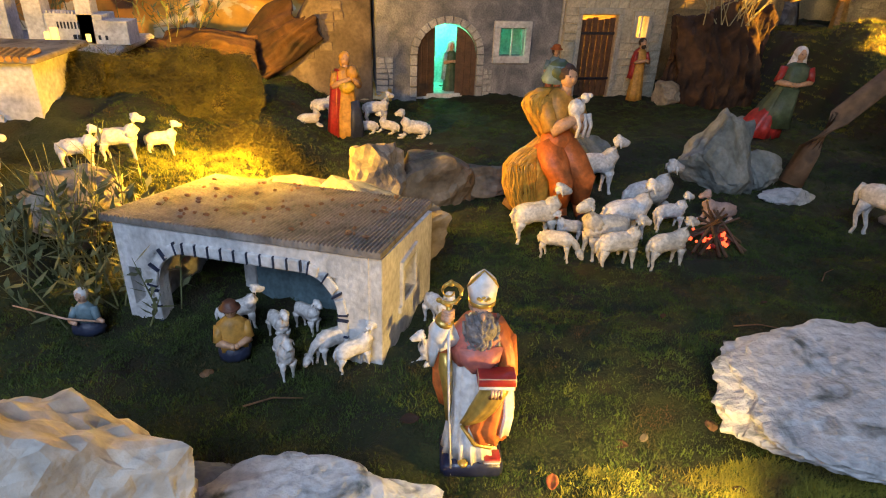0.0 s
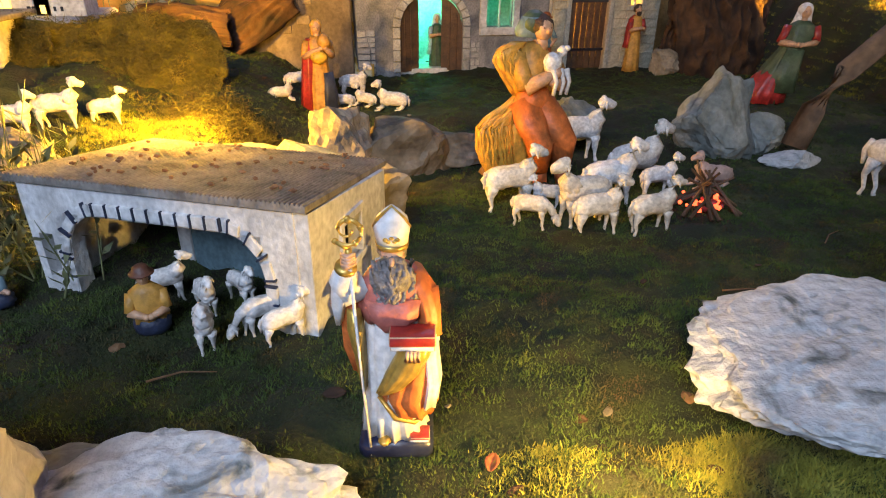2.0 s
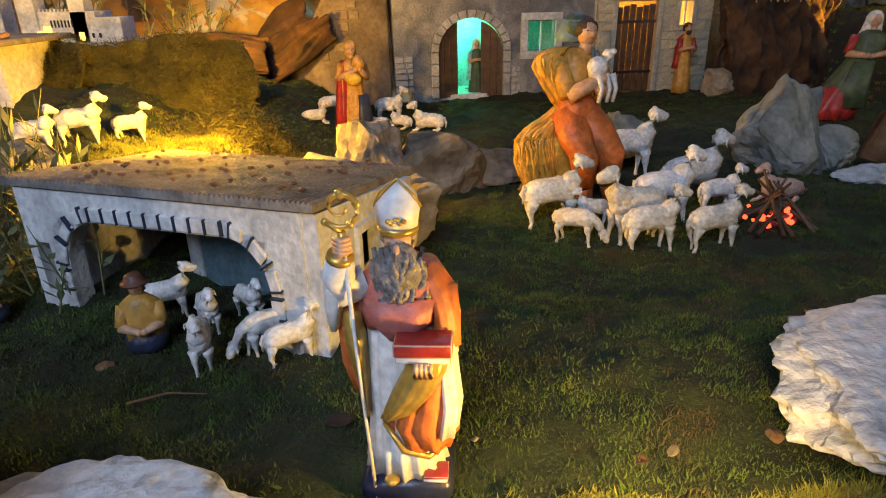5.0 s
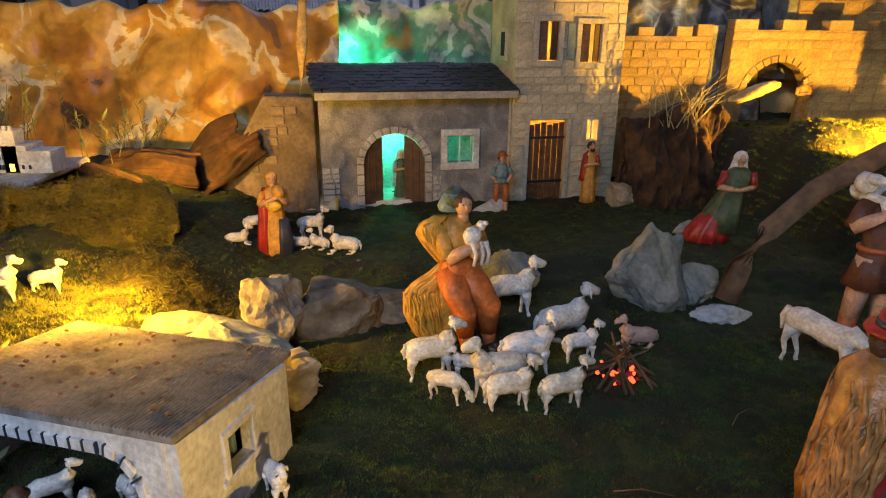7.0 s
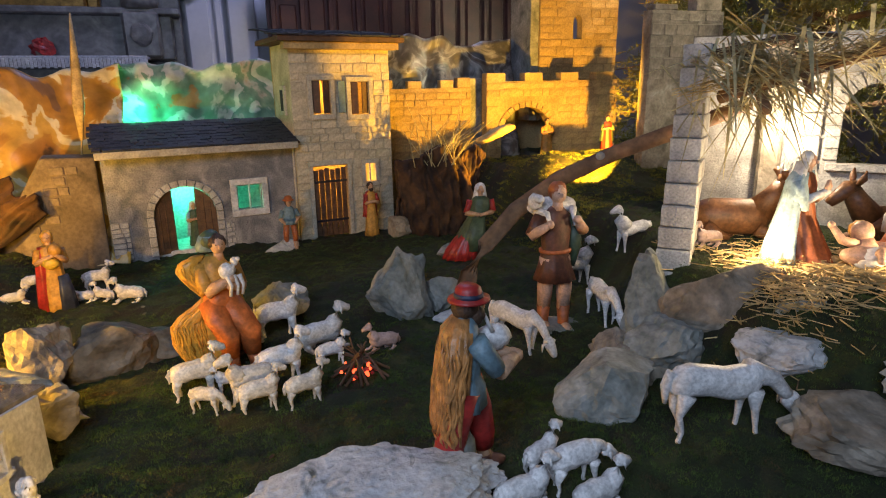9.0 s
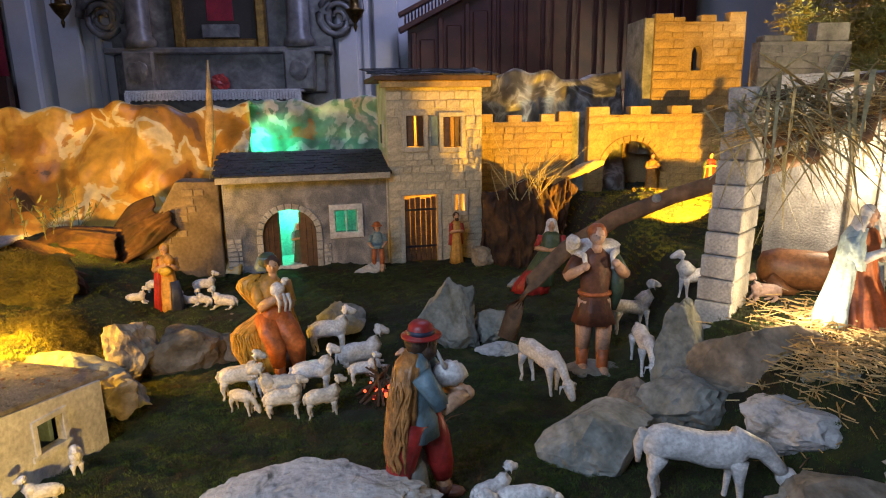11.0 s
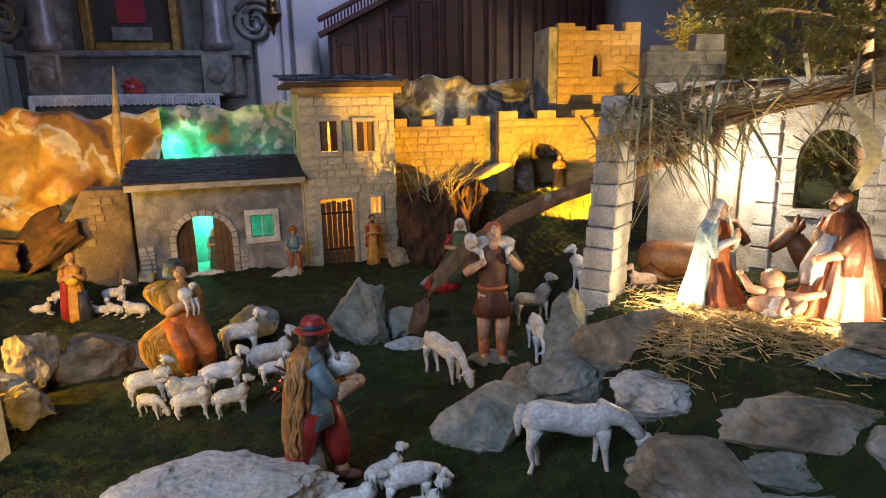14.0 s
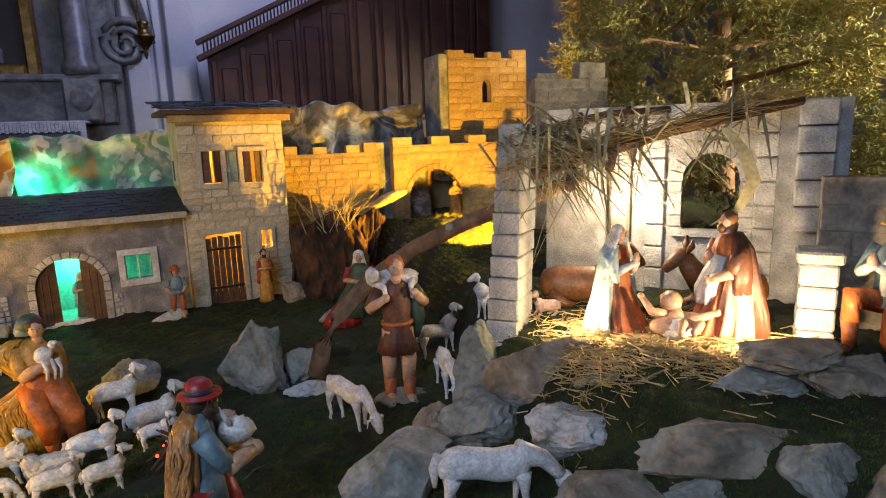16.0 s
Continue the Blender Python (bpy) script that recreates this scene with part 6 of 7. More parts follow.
for p, w in zip(pts, (0.012, 0.02, 0.02, 0.014, 0.003)):
    cur = (bm.verts.new(p + Vector((-w, w * 0.6, 0))), bm.verts.new(p + Vector((w, -w * 0.6, 0))))
    if prev:
        bm.faces.new((prev[0], prev[1], cur[1], cur[0]))
    prev = cur
ob = thing("hanging_leaf", bm, REED, None, "single broad dry leaf hanging from the stable roof", "leaf")
ob.modifiers.new("thick", "SOLIDIFY").thickness = 0.0012
# straw bed
rnd = random.Random(13)
vs, fs = [], []
for k in range(2600):
    u, v = rnd.gauss(0, 0.20), rnd.gauss(0, 0.13)
    x, y = 2.22 + 0.62 * u + 0.76 * v, 1.90 - 0.76 * u + 0.62 * v
    if k % 9 == 0:
        x, y = 1.88 + rnd.gauss(0, 0.07), 1.82 + rnd.gauss(0, 0.09)
    z = surface_z(x, y) + rnd.uniform(0.0, 0.035)
    a, L, w = rnd.uniform(0, math.tau), rnd.uniform(0.03, 0.10), rnd.uniform(0.0012, 0.0022)
    d, s = Vector((math.cos(a), math.sin(a), rnd.uniform(-0.2, 0.2))) * L / 2, Vector((-math.sin(a), math.cos(a), 0)) * w
    p, n = Vector((x, y, z)), len(vs)
    vs += [tuple(p - d - s), tuple(p - d + s), tuple(p + d + s), tuple(p + d - s), tuple(p - d + Vector((0, 0, w * 1.6))), tuple(p + d + Vector((0, 0, w * 1.6)))]
    fs += [(n, n + 3, n + 5, n + 4), (n + 1, n + 4, n + 5, n + 2), (n, n + 1, n + 2, n + 3)]
me = bpy.data.meshes.new("straw_bed")
me.from_pydata(vs, [], fs)
me.materials.append(STRAW)
tagged(new("straw_bed", me), "loose golden straw spread under the figures", "straw", "", "stuff")
rw = empty("garden_wall", pose(2.86, 1.86, 0, 0, 0, -48), "buff block wall beside the stable", "wall")
part("wall", boxed(0, 1.0, 0, 0.06, 0.2, 0.80), TANROCK, rw)
stones(rw, 0, 1.0, 0.26, 0.80, 0, 0.085, 0.15, TANROCK, 55, (), 0.005, 0.006)

# ---- fallen trunk, corks and stems ----
bm = bmesh.new()
P = [(1.20, 2.83, -0.01), (1.235, 2.83, 0.12), (1.31, 2.83, 0.24), (1.45, 2.83, 0.375), (1.66, 2.82, 0.505), (1.86, 2.74, 0.605), (2.05, 2.62, 0.69), (2.3, 2.48, 0.80)]
tube(bm, P, [0.042, 0.038, 0.036, 0.036, 0.034, 0.033, 0.032, 0.028], 0, 12)
tube(bm, [(1.80, 2.77, 0.58), (1.79, 2.73, 0.60)], [0.02, 0.018], 1, 9)
for v in bm.verts:
    v.co += Vector((1, 1, 1)) * 0.006 * noise.noise(v.co * 14)
thing("leaning_trunk", bm, [BARK, BEAM], None, "bent brown branch leaning from the moss up to the stable roof", "branch", smooth=True)


def slab(name, at, size, seed, material, label, rz=0, tilt=0, curl=0.3, turn=0, ridged=False):
    """A curled sheet of bark with thickness."""
    bm = bmesh.new()
    bmesh.ops.create_grid(bm, x_segments=56, y_segments=40, size=0.5)
    off = Vector((seed * 2.3, seed, 0))
    for v in bm.verts:
        x, y = v.co.x, v.co.y
        edge = 1 - 0.25 * noise.noise(Vector((x * 3, y * 3, seed)))
        if ridged:
            r = 0.6 * noise.fractal(Vector((x * 1.6, y * 9.0, 0)) + off, 0.8, 2.1, 4) + 0.5 * noise.noise(Vector((x * 3, y * 2, 4)) + off)
        else:
            r = noise.fractal(Vector((x * 5.5, y * 2.2, 0)) + off, 0.7, 2.1, 5)
        v.co = Vector((x * size[0] * edge, y * size[1] * edge, -curl * size[0] * (x * x * 1.2 + y * y * 0.8) + size[2] * r))
    ob = thing(name, bm, material, pose(*at, tilt, turn, rz), label, "bark", "pieces of cork bark", smooth=True)
    ob.modifiers.new("thick", "SOLIDIFY").thickness = 0.02
    return ob


slab("cork_bark", (-0.90, 3.95, 0.22), (0.66, 0.27, 0.06), 2, CORK, "large sloping sheet of reddish cork bark", 12, 58, 0.25, -38, True)
slab("cork_bark", (-1.12, 3.88, 0.30), (0.50, 0.22, 0.06), 3, CORK, "curled strip of cork bark on the hill", -6, 40, 0.5, -8, True)
slab("cork_bark", (-0.78, 3.28, 0.10), (0.36, 0.26, 0.06), 4, CORK, "curled piece of cork bark by the moss bank", 40, 60, 0.9, 52, True)
slab("cork_bark", (-0.93, 3.46, 0.14), (0.44, 0.22, 0.06), 6, CORK, "arched piece of dark cork bark", 20, 62, 1.0, 24, True)
slab("cork_bark", (-1.25, 3.62, 0.30), (0.46, 0.20, 0.06), 5, CORK, "ragged strip of cork bark under the hill", 0, 34, 0.6, 8, True)
for k, (x, y, z, w, h, r) in enumerate(((1.52, 3.98, 0.24, 0.42, 0.56, -10), (1.68, 4.12, 0.22, 0.34, 0.60, 14), (1.42, 4.12, 0.2, 0.26, 0.5, 0))):
    slab("cork_bark", (x, y, z), (w, h, 0.07), 8 + k, CORK, "upright piece of dark cork bark beside the tower", 0, 84, 0.5, r)
bm = bmesh.new()
ball(bm, (0, 0, 0), 0.13, 0.035, 0.03, 0, 0.4, 16)
thing("maize_husk", bm, STRAW, pose(1.86, 3.95, 0.60, 0, -22, 0), "golden dried seed head among the cork bark", "dried plant", smooth=True)
bm = bmesh.new()
rnd = random.Random(3)
for k in range(34):
    c = Vector((1.55 + rnd.gauss(0, 0.1), 4.05 + rnd.gauss(0, 0.05), 0.42))
    d = Vector((rnd.gauss(0.1, 0.5), rnd.gauss(-0.1, 0.3), 1)).normalized()
    L = rnd.uniform(0.2, 0.5)
    tube(bm, [c, c + d * L * 0.5, c + d * L + Vector((rnd.gauss(0, 0.05), 0, -0.04))], [0.003, 0.0025, 0.001], 0, 4)
thing("dry_grass", bm, REED, None, "dry grass stems standing by the tower", "dried plant", "", "stuff")
bm = bmesh.new()
tube(bm, [(0, 0, 0), (0, 0.02, 0.35), (0.035, 0.03, 0.6)], [0.005, 0.005, 0.004], 0, 6)
loft(bm, [(0.01, 0.02, 0.42, 0.008, 0.008), (0.02, 0.025, 0.6, 0.026, 0.018), (0.035, 0.03, 0.80, 0.020, 0.014), (0.05, 0.03, 1.05, 0.004, 0.004)], 0, 14, 5, 0.2)
for v in bm.verts:
    if v.co.z > 0.45:
        v.co += Vector((noise.noise(v.co * 60), noise.noise(v.co * 70), 0)) * 0.012
thing("pampas_plume", bm, STRAW, pose(-0.40, 4.22, 0.22), "tall dry pampas plume behind the house", "dried plant", smooth=True)


# ---- painted paper mountains ----
def mountain(name, x0, x1, y, z_top, material, seed, label, lean=0.5, jag=0.12, z0=0.0, nx=120, nz=44):
    bm = bmesh.new()
    off = Vector((seed * 5.1, 0, seed))
    grid = []
    for j in range(nz):
        row = []
        for i in range(nx):
            u, v = i / (nx - 1), j / (nz - 1)
            x = x0 + (x1 - x0) * u
            h = z_top + 0.09 * noise.noise(Vector((x * 2.6, seed, 0))) + 0.05 * noise.noise(Vector((x * 7, seed, 3)))
            q = Vector((x * 2.2, v * 2.0, seed))
            crease = abs(noise.noise(q * 0.9 + off)) + 0.42 * abs(noise.noise(q * 1.9 + off)) + 0.10 * abs(noise.noise(q * 4.3))
            z = z0 + (h - z0) * min(v / 0.92, 1) - (0.06 if v > 0.92 else 0) * (v - 0.92) / 0.08
            row.append(bm.verts.new((x, y - lean * (1 - v) ** 1.6 - jag * crease + (0.25 * (v - 0.92) / 0.08 if v > 0.92 else 0), z)))
        grid.append(row)
    for a, b in zip(grid, grid[1:]):
        for i in range(nx - 1):
            bm.faces.new((a[i], a[i + 1], b[i + 1], b[i]))
    ob = thing(name, bm, material, None, label, "mountain", "crumpled paper mountains", smooth=True)
    ob.modifiers.new("thick", "SOLIDIFY").thickness = 0.004
    return ob


mountain("paper_mountain", -3.1, -0.22, 4.75, 1.02, PAPER, 1, "crumpled paper mountains painted brown, ochre and cream", 0.65, 0.24)
mountain("paper_mountain", -0.26, 0.74, 4.85, 1.04, GREENPAPER, 2, "crumpled paper hill painted green and cream behind the house", 0.15, 0.16, 0.3, 60, 40)
mountain("paper_mountain", 1.25, 2.5, 5.15, 1.22, GREYPAPER, 3, "crumpled shiny grey paper rocks behind the castle", 0.25, 0.2, 0.2, 60, 36)

# ---- open stall with a flat roof ----
STALL_AT = pose(-0.335, 1.865, -0.012, 0, 0, -19) @ Matrix.Diagonal((0.845, 0.94, 1.06, 1))
stall = empty("open_stall", STALL_AT, "small whitewashed open stall with arched front and ribbed roof", "stall")
part("front_wall", wall_with_holes(-0.63, 0.0, -0.02, 0.205, 0, 0.035, [(-0.535, -0.075, -0.02, 0.158), (-0.61, -0.575, 0.03, 0.115)]), WHITEWASH, stall)
# rounded corners of the opening and its edge stones
for s, c in ((1, -0.075), (-1, -0.535)):
    for k in range(6):
        a0, a1 = math.pi / 2 * k / 6, math.pi / 2 * (k + 1) / 6
        r = 0.085
        cx, cz = c - s * r, 0.159 - r
        p0 = (cx + s * r * math.cos(a0), cz + r * math.sin(a0))
        p1 = (cx + s * r * math.cos(a1), cz + r * math.sin(a1))
        bm = bmesh.new()
        vs = [bm.verts.new((x, y, z)) for y in (0.0005, 0.0345) for x, z in (p0, p1, (p1[0], 0.1595), (c + s * 0.0005, 0.1595), (c + s * 0.0005, p0[1]))]
        bm.faces.new(vs[:5]), bm.faces.new(vs[5:][::-1])
        for q in range(5):
            bm.faces.new((vs[q], vs[(q + 1) % 5], vs[5 + (q + 1) % 5], vs[5 + q]))
        part("corner_fill", bm, WHITEWASH, stall)
        if k % 2 == 0:
            am = (a0 + a1) / 2 + 0.12
            part("edge_stone", boxed(-0.010, 0.012, -0.006, 0.002, -0.017, 0.017), WHITEWASH, stall, at=pose(cx + s * (r + 0.012) * math.cos(am), 0, cz + (r + 0.012) * math.sin(am), 0, -math.degrees(am) if s > 0 else math.degrees(am), 0))
for k in range(9):
    part("edge_stone", boxed(-0.448 + k * 0.0325, -0.448 + k * 0.0325 + 0.029, -0.006, 0.002, 0.161, 0.184), WHITEWASH, stall)
for k in range(2):
    for c in (-0.062, -0.548):
        part("edge_stone", boxed(c - 0.013, c + 0.013, -0.006, 0.002, 0.005 + k * 0.034, 0.036 + k * 0.034), WHITEWASH, stall)
bm = wall_with_holes(0, 0.37, -0.05, 0.205, -0.03, 0.0, [(0.13, 0.215, 0.055, 0.135)])
for v in bm.verts:
    if v.co.z > 0.19:
        v.co.z -= 0.105 * v.co.x
side = part("side_wall", bm, WHITEWASH, stall, at=pose(0, 0.003, 0, 0, 0, 88))
for a, b, c, d in ((0.115, 0.23, 0.135, 0.15), (0.105, 0.24, 0.04, 0.055), (0.115, 0.13, 0.055, 0.135), (0.215, 0.23, 0.055, 0.135)):
    part("window_frame", boxed(a, b, -0.038, -0.026, c, d, 0.001), WHITEWASH, side)
bm = boxed(-0.63, -0.60, 0.035, 0.37, -0.05, 0.203)
for v in bm.verts:
    if v.co.z > 0.19:
        v.co.z -= 0.105 * v.co.y
part("side_wall", bm, WHITEWASH, stall)
part("back_wall", boxed(-0.63, 0.0, 0.37, 0.39, -0.05, 0.158), BLUEGREY, stall)
part("inner_wall", boxed(-0.402, -0.004, 0.20, 0.215, -0.05, 0.178), BLUEGREY, stall, "blue-grey inner wall")
part("inner_pillar", boxed(-0.44, -0.405, 0.20, 0.235, -0.05, 0.178), WHITEWASH, stall)
bm = bmesh.new()
n = 280
rows = []
for k in range(n + 1):
    x, z = -0.655 + 0.685 * k / n, 0.214 + (0.0035 if k % 4 in (1, 2) else 0)
    rows.append([bm.verts.new(p) for p in ((x, -0.03, z), (x, 0.40, z), (x, 0.40, 0.203), (x, -0.03, 0.203))])
for p, q in zip(rows, rows[1:]):
    for k in range(4):
        bm.faces.new((p[k], p[(k + 1) % 4], q[(k + 1) % 4], q[k]))
bm.faces.new(rows[0]), bm.faces.new(rows[-1])
part("roof", bm, ROOFGREY, stall, "dusty grey ribbed cardboard roof", at=pose(0, 0, 0.004, -6.5, 0, 0))
bm = bmesh.new()
rnd = random.Random(4)
for _ in range(60):
    ball(bm, (rnd.uniform(-0.6, 0.0), rnd.uniform(0.0, 0.37), 0.222 - 0.05 * 0), rnd.uniform(0.003, 0.009), rnd.uniform(0.003, 0.007), 0.003, 0, 0.5, 6)
thing("roof_crumbs", bm, BARK, STALL_AT @ pose(0, 0, 0.004, -6.5, 0, 0), "crumbs of bark and soil scattered on the stall roof", "debris", "", "stuff")

for k in range(10):
    part("joint", boxed(-0.4515 + k * 0.0325, -0.4485 + k * 0.0325, -0.0075, 0.0, 0.161, 0.184, 0), NAVY, stall)
for s, c in ((1, -0.075), (-1, -0.535)):
    for k in range(4):
        am = 0.10 + k * 0.42
        part("joint", boxed(-0.0018, 0.0018, -0.0078, 0.0, -0.013, 0.013, 0), NAVY, stall, at=pose(c - s * 0.085 + s * 0.099 * math.cos(am), 0, 0.074 + 0.099 * math.sin(am), 0, (90 - math.degrees(am)) * s, 0))
    for z in (0.004, 0.038, 0.072):
        part("joint", boxed(c + s * 0.013 - 0.013, c + s * 0.013 + 0.013, -0.0078, 0.0, z - 0.0015, z + 0.0015, 0), NAVY, stall)

# ---- campfire ----
fire = empty("campfire", pose(0.67, 2.40, -0.04), "small campfire of twigs over glowing red embers", "campfire")
rnd = random.Random(6)
for k in range(14):
    a = k * math.tau / 14 + rnd.uniform(-0.2, 0.2)
    bm = bmesh.new()
    tube(bm, [(0.10 * math.cos(a), 0.085 * math.sin(a), 0.0), (0.03 * math.cos(a) + rnd.gauss(0, 0.012), 0.02 * math.sin(a), 0.045), (-0.04 * math.cos(a) + rnd.gauss(0, 0.02), -0.03 * math.sin(a), rnd.uniform(0.07, 0.13))], [0.005, 0.0045, 0.003], 0, 6)
    part("twig", bm, WOOD, fire)
for k in range(26):
    bm = bmesh.new()
    ball(bm, (rnd.gauss(0, 0.03), rnd.gauss(-0.012, 0.025), rnd.uniform(0.01, 0.04)), rnd.uniform(0.004, 0.009), None, None, 0, 0.4, 6)
    part("ember", bm, EMBER if k % 2 else RED, fire)

# ---- white house, moss bank and toy town ----
wh = empty("white_arched_house", pose(-1.30, 2.80, 0), "whitewashed model house with arch and tiled eaves in yellow light", "house")
part("front_wall", wall_with_holes(-0.52, 0, 0.08, 0.375, 0, 0.03, [(-0.40, -0.12, 0.08, 0.27)], (-0.26, 0.14, 0.17, 0.269)), WHITEWASH, wh)
arch_ring(wh, -0.26, 0.14, 0.17, 0.269, 0, 0.022, WHITEWASH, 13)
part("side_wall", boxed(-0.03, 0, 0.03, 0.3, 0.08, 0.375), WHITEWASH, wh)
part("back_wall", boxed(-0.52, 0, 0.3, 0.32, 0.08, 0.375), OCHRE, wh)
part("roof", boxed(-0.55, 0.03, -0.03, 0.34, 0.375, 0.392, 0.004), TANROCK, wh)
for k in range(28):
    bm = bmesh.new()
    tube(bm, [(-0.54 + k * 0.02, -0.032, 0.388), (-0.54 + k * 0.02, 0.06, 0.40)], [0.0095, 0.0095], 0, 6)
    part("eaves_tile", bm, OCHRE, wh)
banks = []
bank = slab("moss_bank", (-1.02, 3.06, 0.22), (0.62, 0.30, 0.03), 21, HEDGE, "steep bank of yellow-green dry moss", 12, 74, 0.15)
tagged(bank, "", "moss bank", "moss banks")
banks.append(bank)
bank = slab("moss_bank", (-1.45, 3.0, 0.20), (0.5, 0.32, 0.03), 22, HEDGE, "steep bank of yellow-green dry moss", -8, 74, 0.15)
tagged(bank, "", "moss bank", "moss banks")
banks.append(bank)
rnd = random.Random(17)
vs, fs = [], []
for k in range(60000):
    if k % 4 == 0:
        x, y = -0.66 + rnd.gauss(0, 0.08), 2.86 + rnd.gauss(0, 0.06)
        z = surface_z(x, y) + abs(rnd.gauss(0, 0.025))
    else:
        bank = banks[k % 2]
        x, y, z = bank.matrix_world @ rnd.choice(bank.data.vertices).co + Vector((rnd.gauss(0, 0.008), -0.026, 0.012 + rnd.gauss(0, 0.006)))
    d = Vector((rnd.gauss(0, 1), rnd.gauss(-0.6, 0.7), rnd.gauss(0.4, 0.7))).normalized() * rnd.uniform(0.012, 0.032)
    s = Vector((rnd.gauss(0, 1), rnd.gauss(0, 1), rnd.gauss(0, 1))).normalized() * 0.0014
    n = len(vs)
    p = Vector((x, y, z))
    vs += [tuple(p - s), tuple(p + s), tuple(p + d)]
    fs.append((n, n + 1, n + 2))
me = bpy.data.meshes.new("moss_fringe")
me.from_pydata(vs, [], fs)
me.materials.append(HEDGE)
tagged(new("moss_fringe", me), "bristly yellow-green moss on the bank and round the lamp", "moss", "", "stuff")
plate = thing("white_plateau", boxed(-2.2, -1.24, 3.22, 3.72, 0.315, 0.345, 0.01), BUFFROCK, None, "pale crumpled base sheet under the model town", "base")
town = empty("model_castle", pose(-1.42, 3.38, 0.345) @ Matrix.Diagonal((0.8, 0.8, 0.8, 1)), "small cream model castle with battlements and lit windows", "model castle")
part("hall", boxed(-0.19, 0.14, 0, 0.16, 0, 0.13), WHITEWASH, town)
part("turret", boxed(-0.19, -0.11, -0.01, 0.08, 0.0, 0.21), WHITEWASH, town)
part("turret", boxed(0.03, 0.10, 0.0, 0.08, 0.0, 0.20), WHITEWASH, town)
part("annex", boxed(0.10, 0.25, -0.01, 0.13, 0, 0.105), WHITEWASH, town)
for x in (-0.185, -0.155, -0.125, 0.035, 0.06, 0.085):
    part("merlon", boxed(x, x + 0.014, -0.01, 0.004, 0.20, 0.222, 0.001), WHITEWASH, town)
for k in range(8):
    part("merlon", boxed(-0.10 + k * 0.016, -0.092 + k * 0.016, 0, 0.01, 0.13, 0.142, 0.001), WHITEWASH, town)
for x, w, h in ((-0.12, 0.022, 0.04), (-0.09, 0.03, 0.06), (0.06, 0.02, 0.035)):
    part("lit_window", boxed(x, x + w, -0.014, -0.003, 0.01, 0.01 + h, 0.002), LITWIN, town)
for k in range(7):
    part("window", boxed(-0.06 + k * 0.015, -0.053 + k * 0.015, -0.003, 0.002, 0.065, 0.095, 0.001), DARK, town)
for x in (0.005, 0.025, 0.115, 0.145):
    part("window", boxed(x, x + 0.011, -0.013, 0.002, 0.02, 0.04, 0.001), DARK, town)
ch = empty("clock_tower", pose(-1.70, 3.38, 0.345) @ Matrix.Diagonal((0.8, 0.8, 0.8, 1)), "cream model town hall with a clock tower and golden disc", "model building")
part("hall", boxed(-0.30, 0.0, 0.02, 0.15, 0, 0.19), WHITEWASH, ch)
part("tower", boxed(0.0, 0.085, 0, 0.1, 0, 0.32), WHITEWASH, ch)
bm = bmesh.new()
tube(bm, [(0.0425, -0.004, 0.22), (0.0425, 0.001, 0.22)], [0.03, 0.03], 0, 24)
clock = part("clock_face", bm, WHITE, ch, "round white clock face with dark marks")
for k in range(12):
    a = k * math.tau / 12
    part("mark", boxed(-0.0015, 0.0015, -0.0065, -0.0035, 0.019, 0.025, 0), BLACK, clock, at=pose(0.0425, 0, 0.22, 0, math.degrees(a), 0))
part("pointer", boxed(-0.0015, 0.0015, -0.0075, -0.0045, 0.0, 0.02, 0), BLACK, clock, at=pose(0.0425, 0, 0.22, 0, 60, 0))
part("pointer", boxed(-0.0015, 0.0015, -0.0075, -0.0045, 0.0, 0.014, 0), BLACK, clock, at=pose(0.0425, 0, 0.22, 0, -50, 0))
bm = bmesh.new()
tube(bm, [(-0.06, 0.012, 0.13), (-0.06, 0.022, 0.13)], [0.035, 0.035], 0, 20)
part("disc", bm, GOLD, ch, "golden round disc")
# flat dark sheets paint the shade inside the arches
for x in (-0.14, -0.09, -0.04):
    part("arcade", boxed(x, x + 0.035, 0.012, 0.022, 0.0, 0.06, 0.002), DARK, ch)
part("lit_door", boxed(-0.065, -0.035, 0.008, 0.02, 0.0, 0.05, 0.002), LITWIN, ch)


# ---- reeds and sprigs ----
def sprig(at, count, high, spread, seed, material, label, leaf=0.05, wide=0.006):
    rnd = random.Random(seed)
    bm = bmesh.new()
    for _ in range(count):
        c = Vector((rnd.gauss(0, spread * 0.5), rnd.gauss(0, spread * 0.4), 0))
        d = Vector((rnd.gauss(0, 0.35), rnd.gauss(-0.1, 0.25), 1)).normalized()
        L = high * rnd.uniform(0.6, 1.1)
        tube(bm, [c, c + d * L * 0.5, c + d * L], [0.002, 0.0016, 0.0006], 0, 5)
        for k in range(rnd.randint(5, 9)):
            t = 0.25 + 0.75 * k / 9
            p = c + d * L * t
            ld = (d * 0.6 + Vector((rnd.gauss(0, 0.7), rnd.gauss(0, 0.7), rnd.gauss(0.1, 0.4)))).normalized() * leaf * rnd.uniform(0.6, 1.2)
            s = ld.cross(Vector((rnd.random(), rnd.random(), 1))).normalized() * wide
            m = p + ld * 0.45
            a, b, cc, e = bm.verts.new(p), bm.verts.new(m - s), bm.verts.new(p + ld), bm.verts.new(m + s)
            bm.faces.new((a, b, cc, e))
    return thing("leafy_sprig", bm, material, pose(*at), label, "plant", "sprigs of greenery")


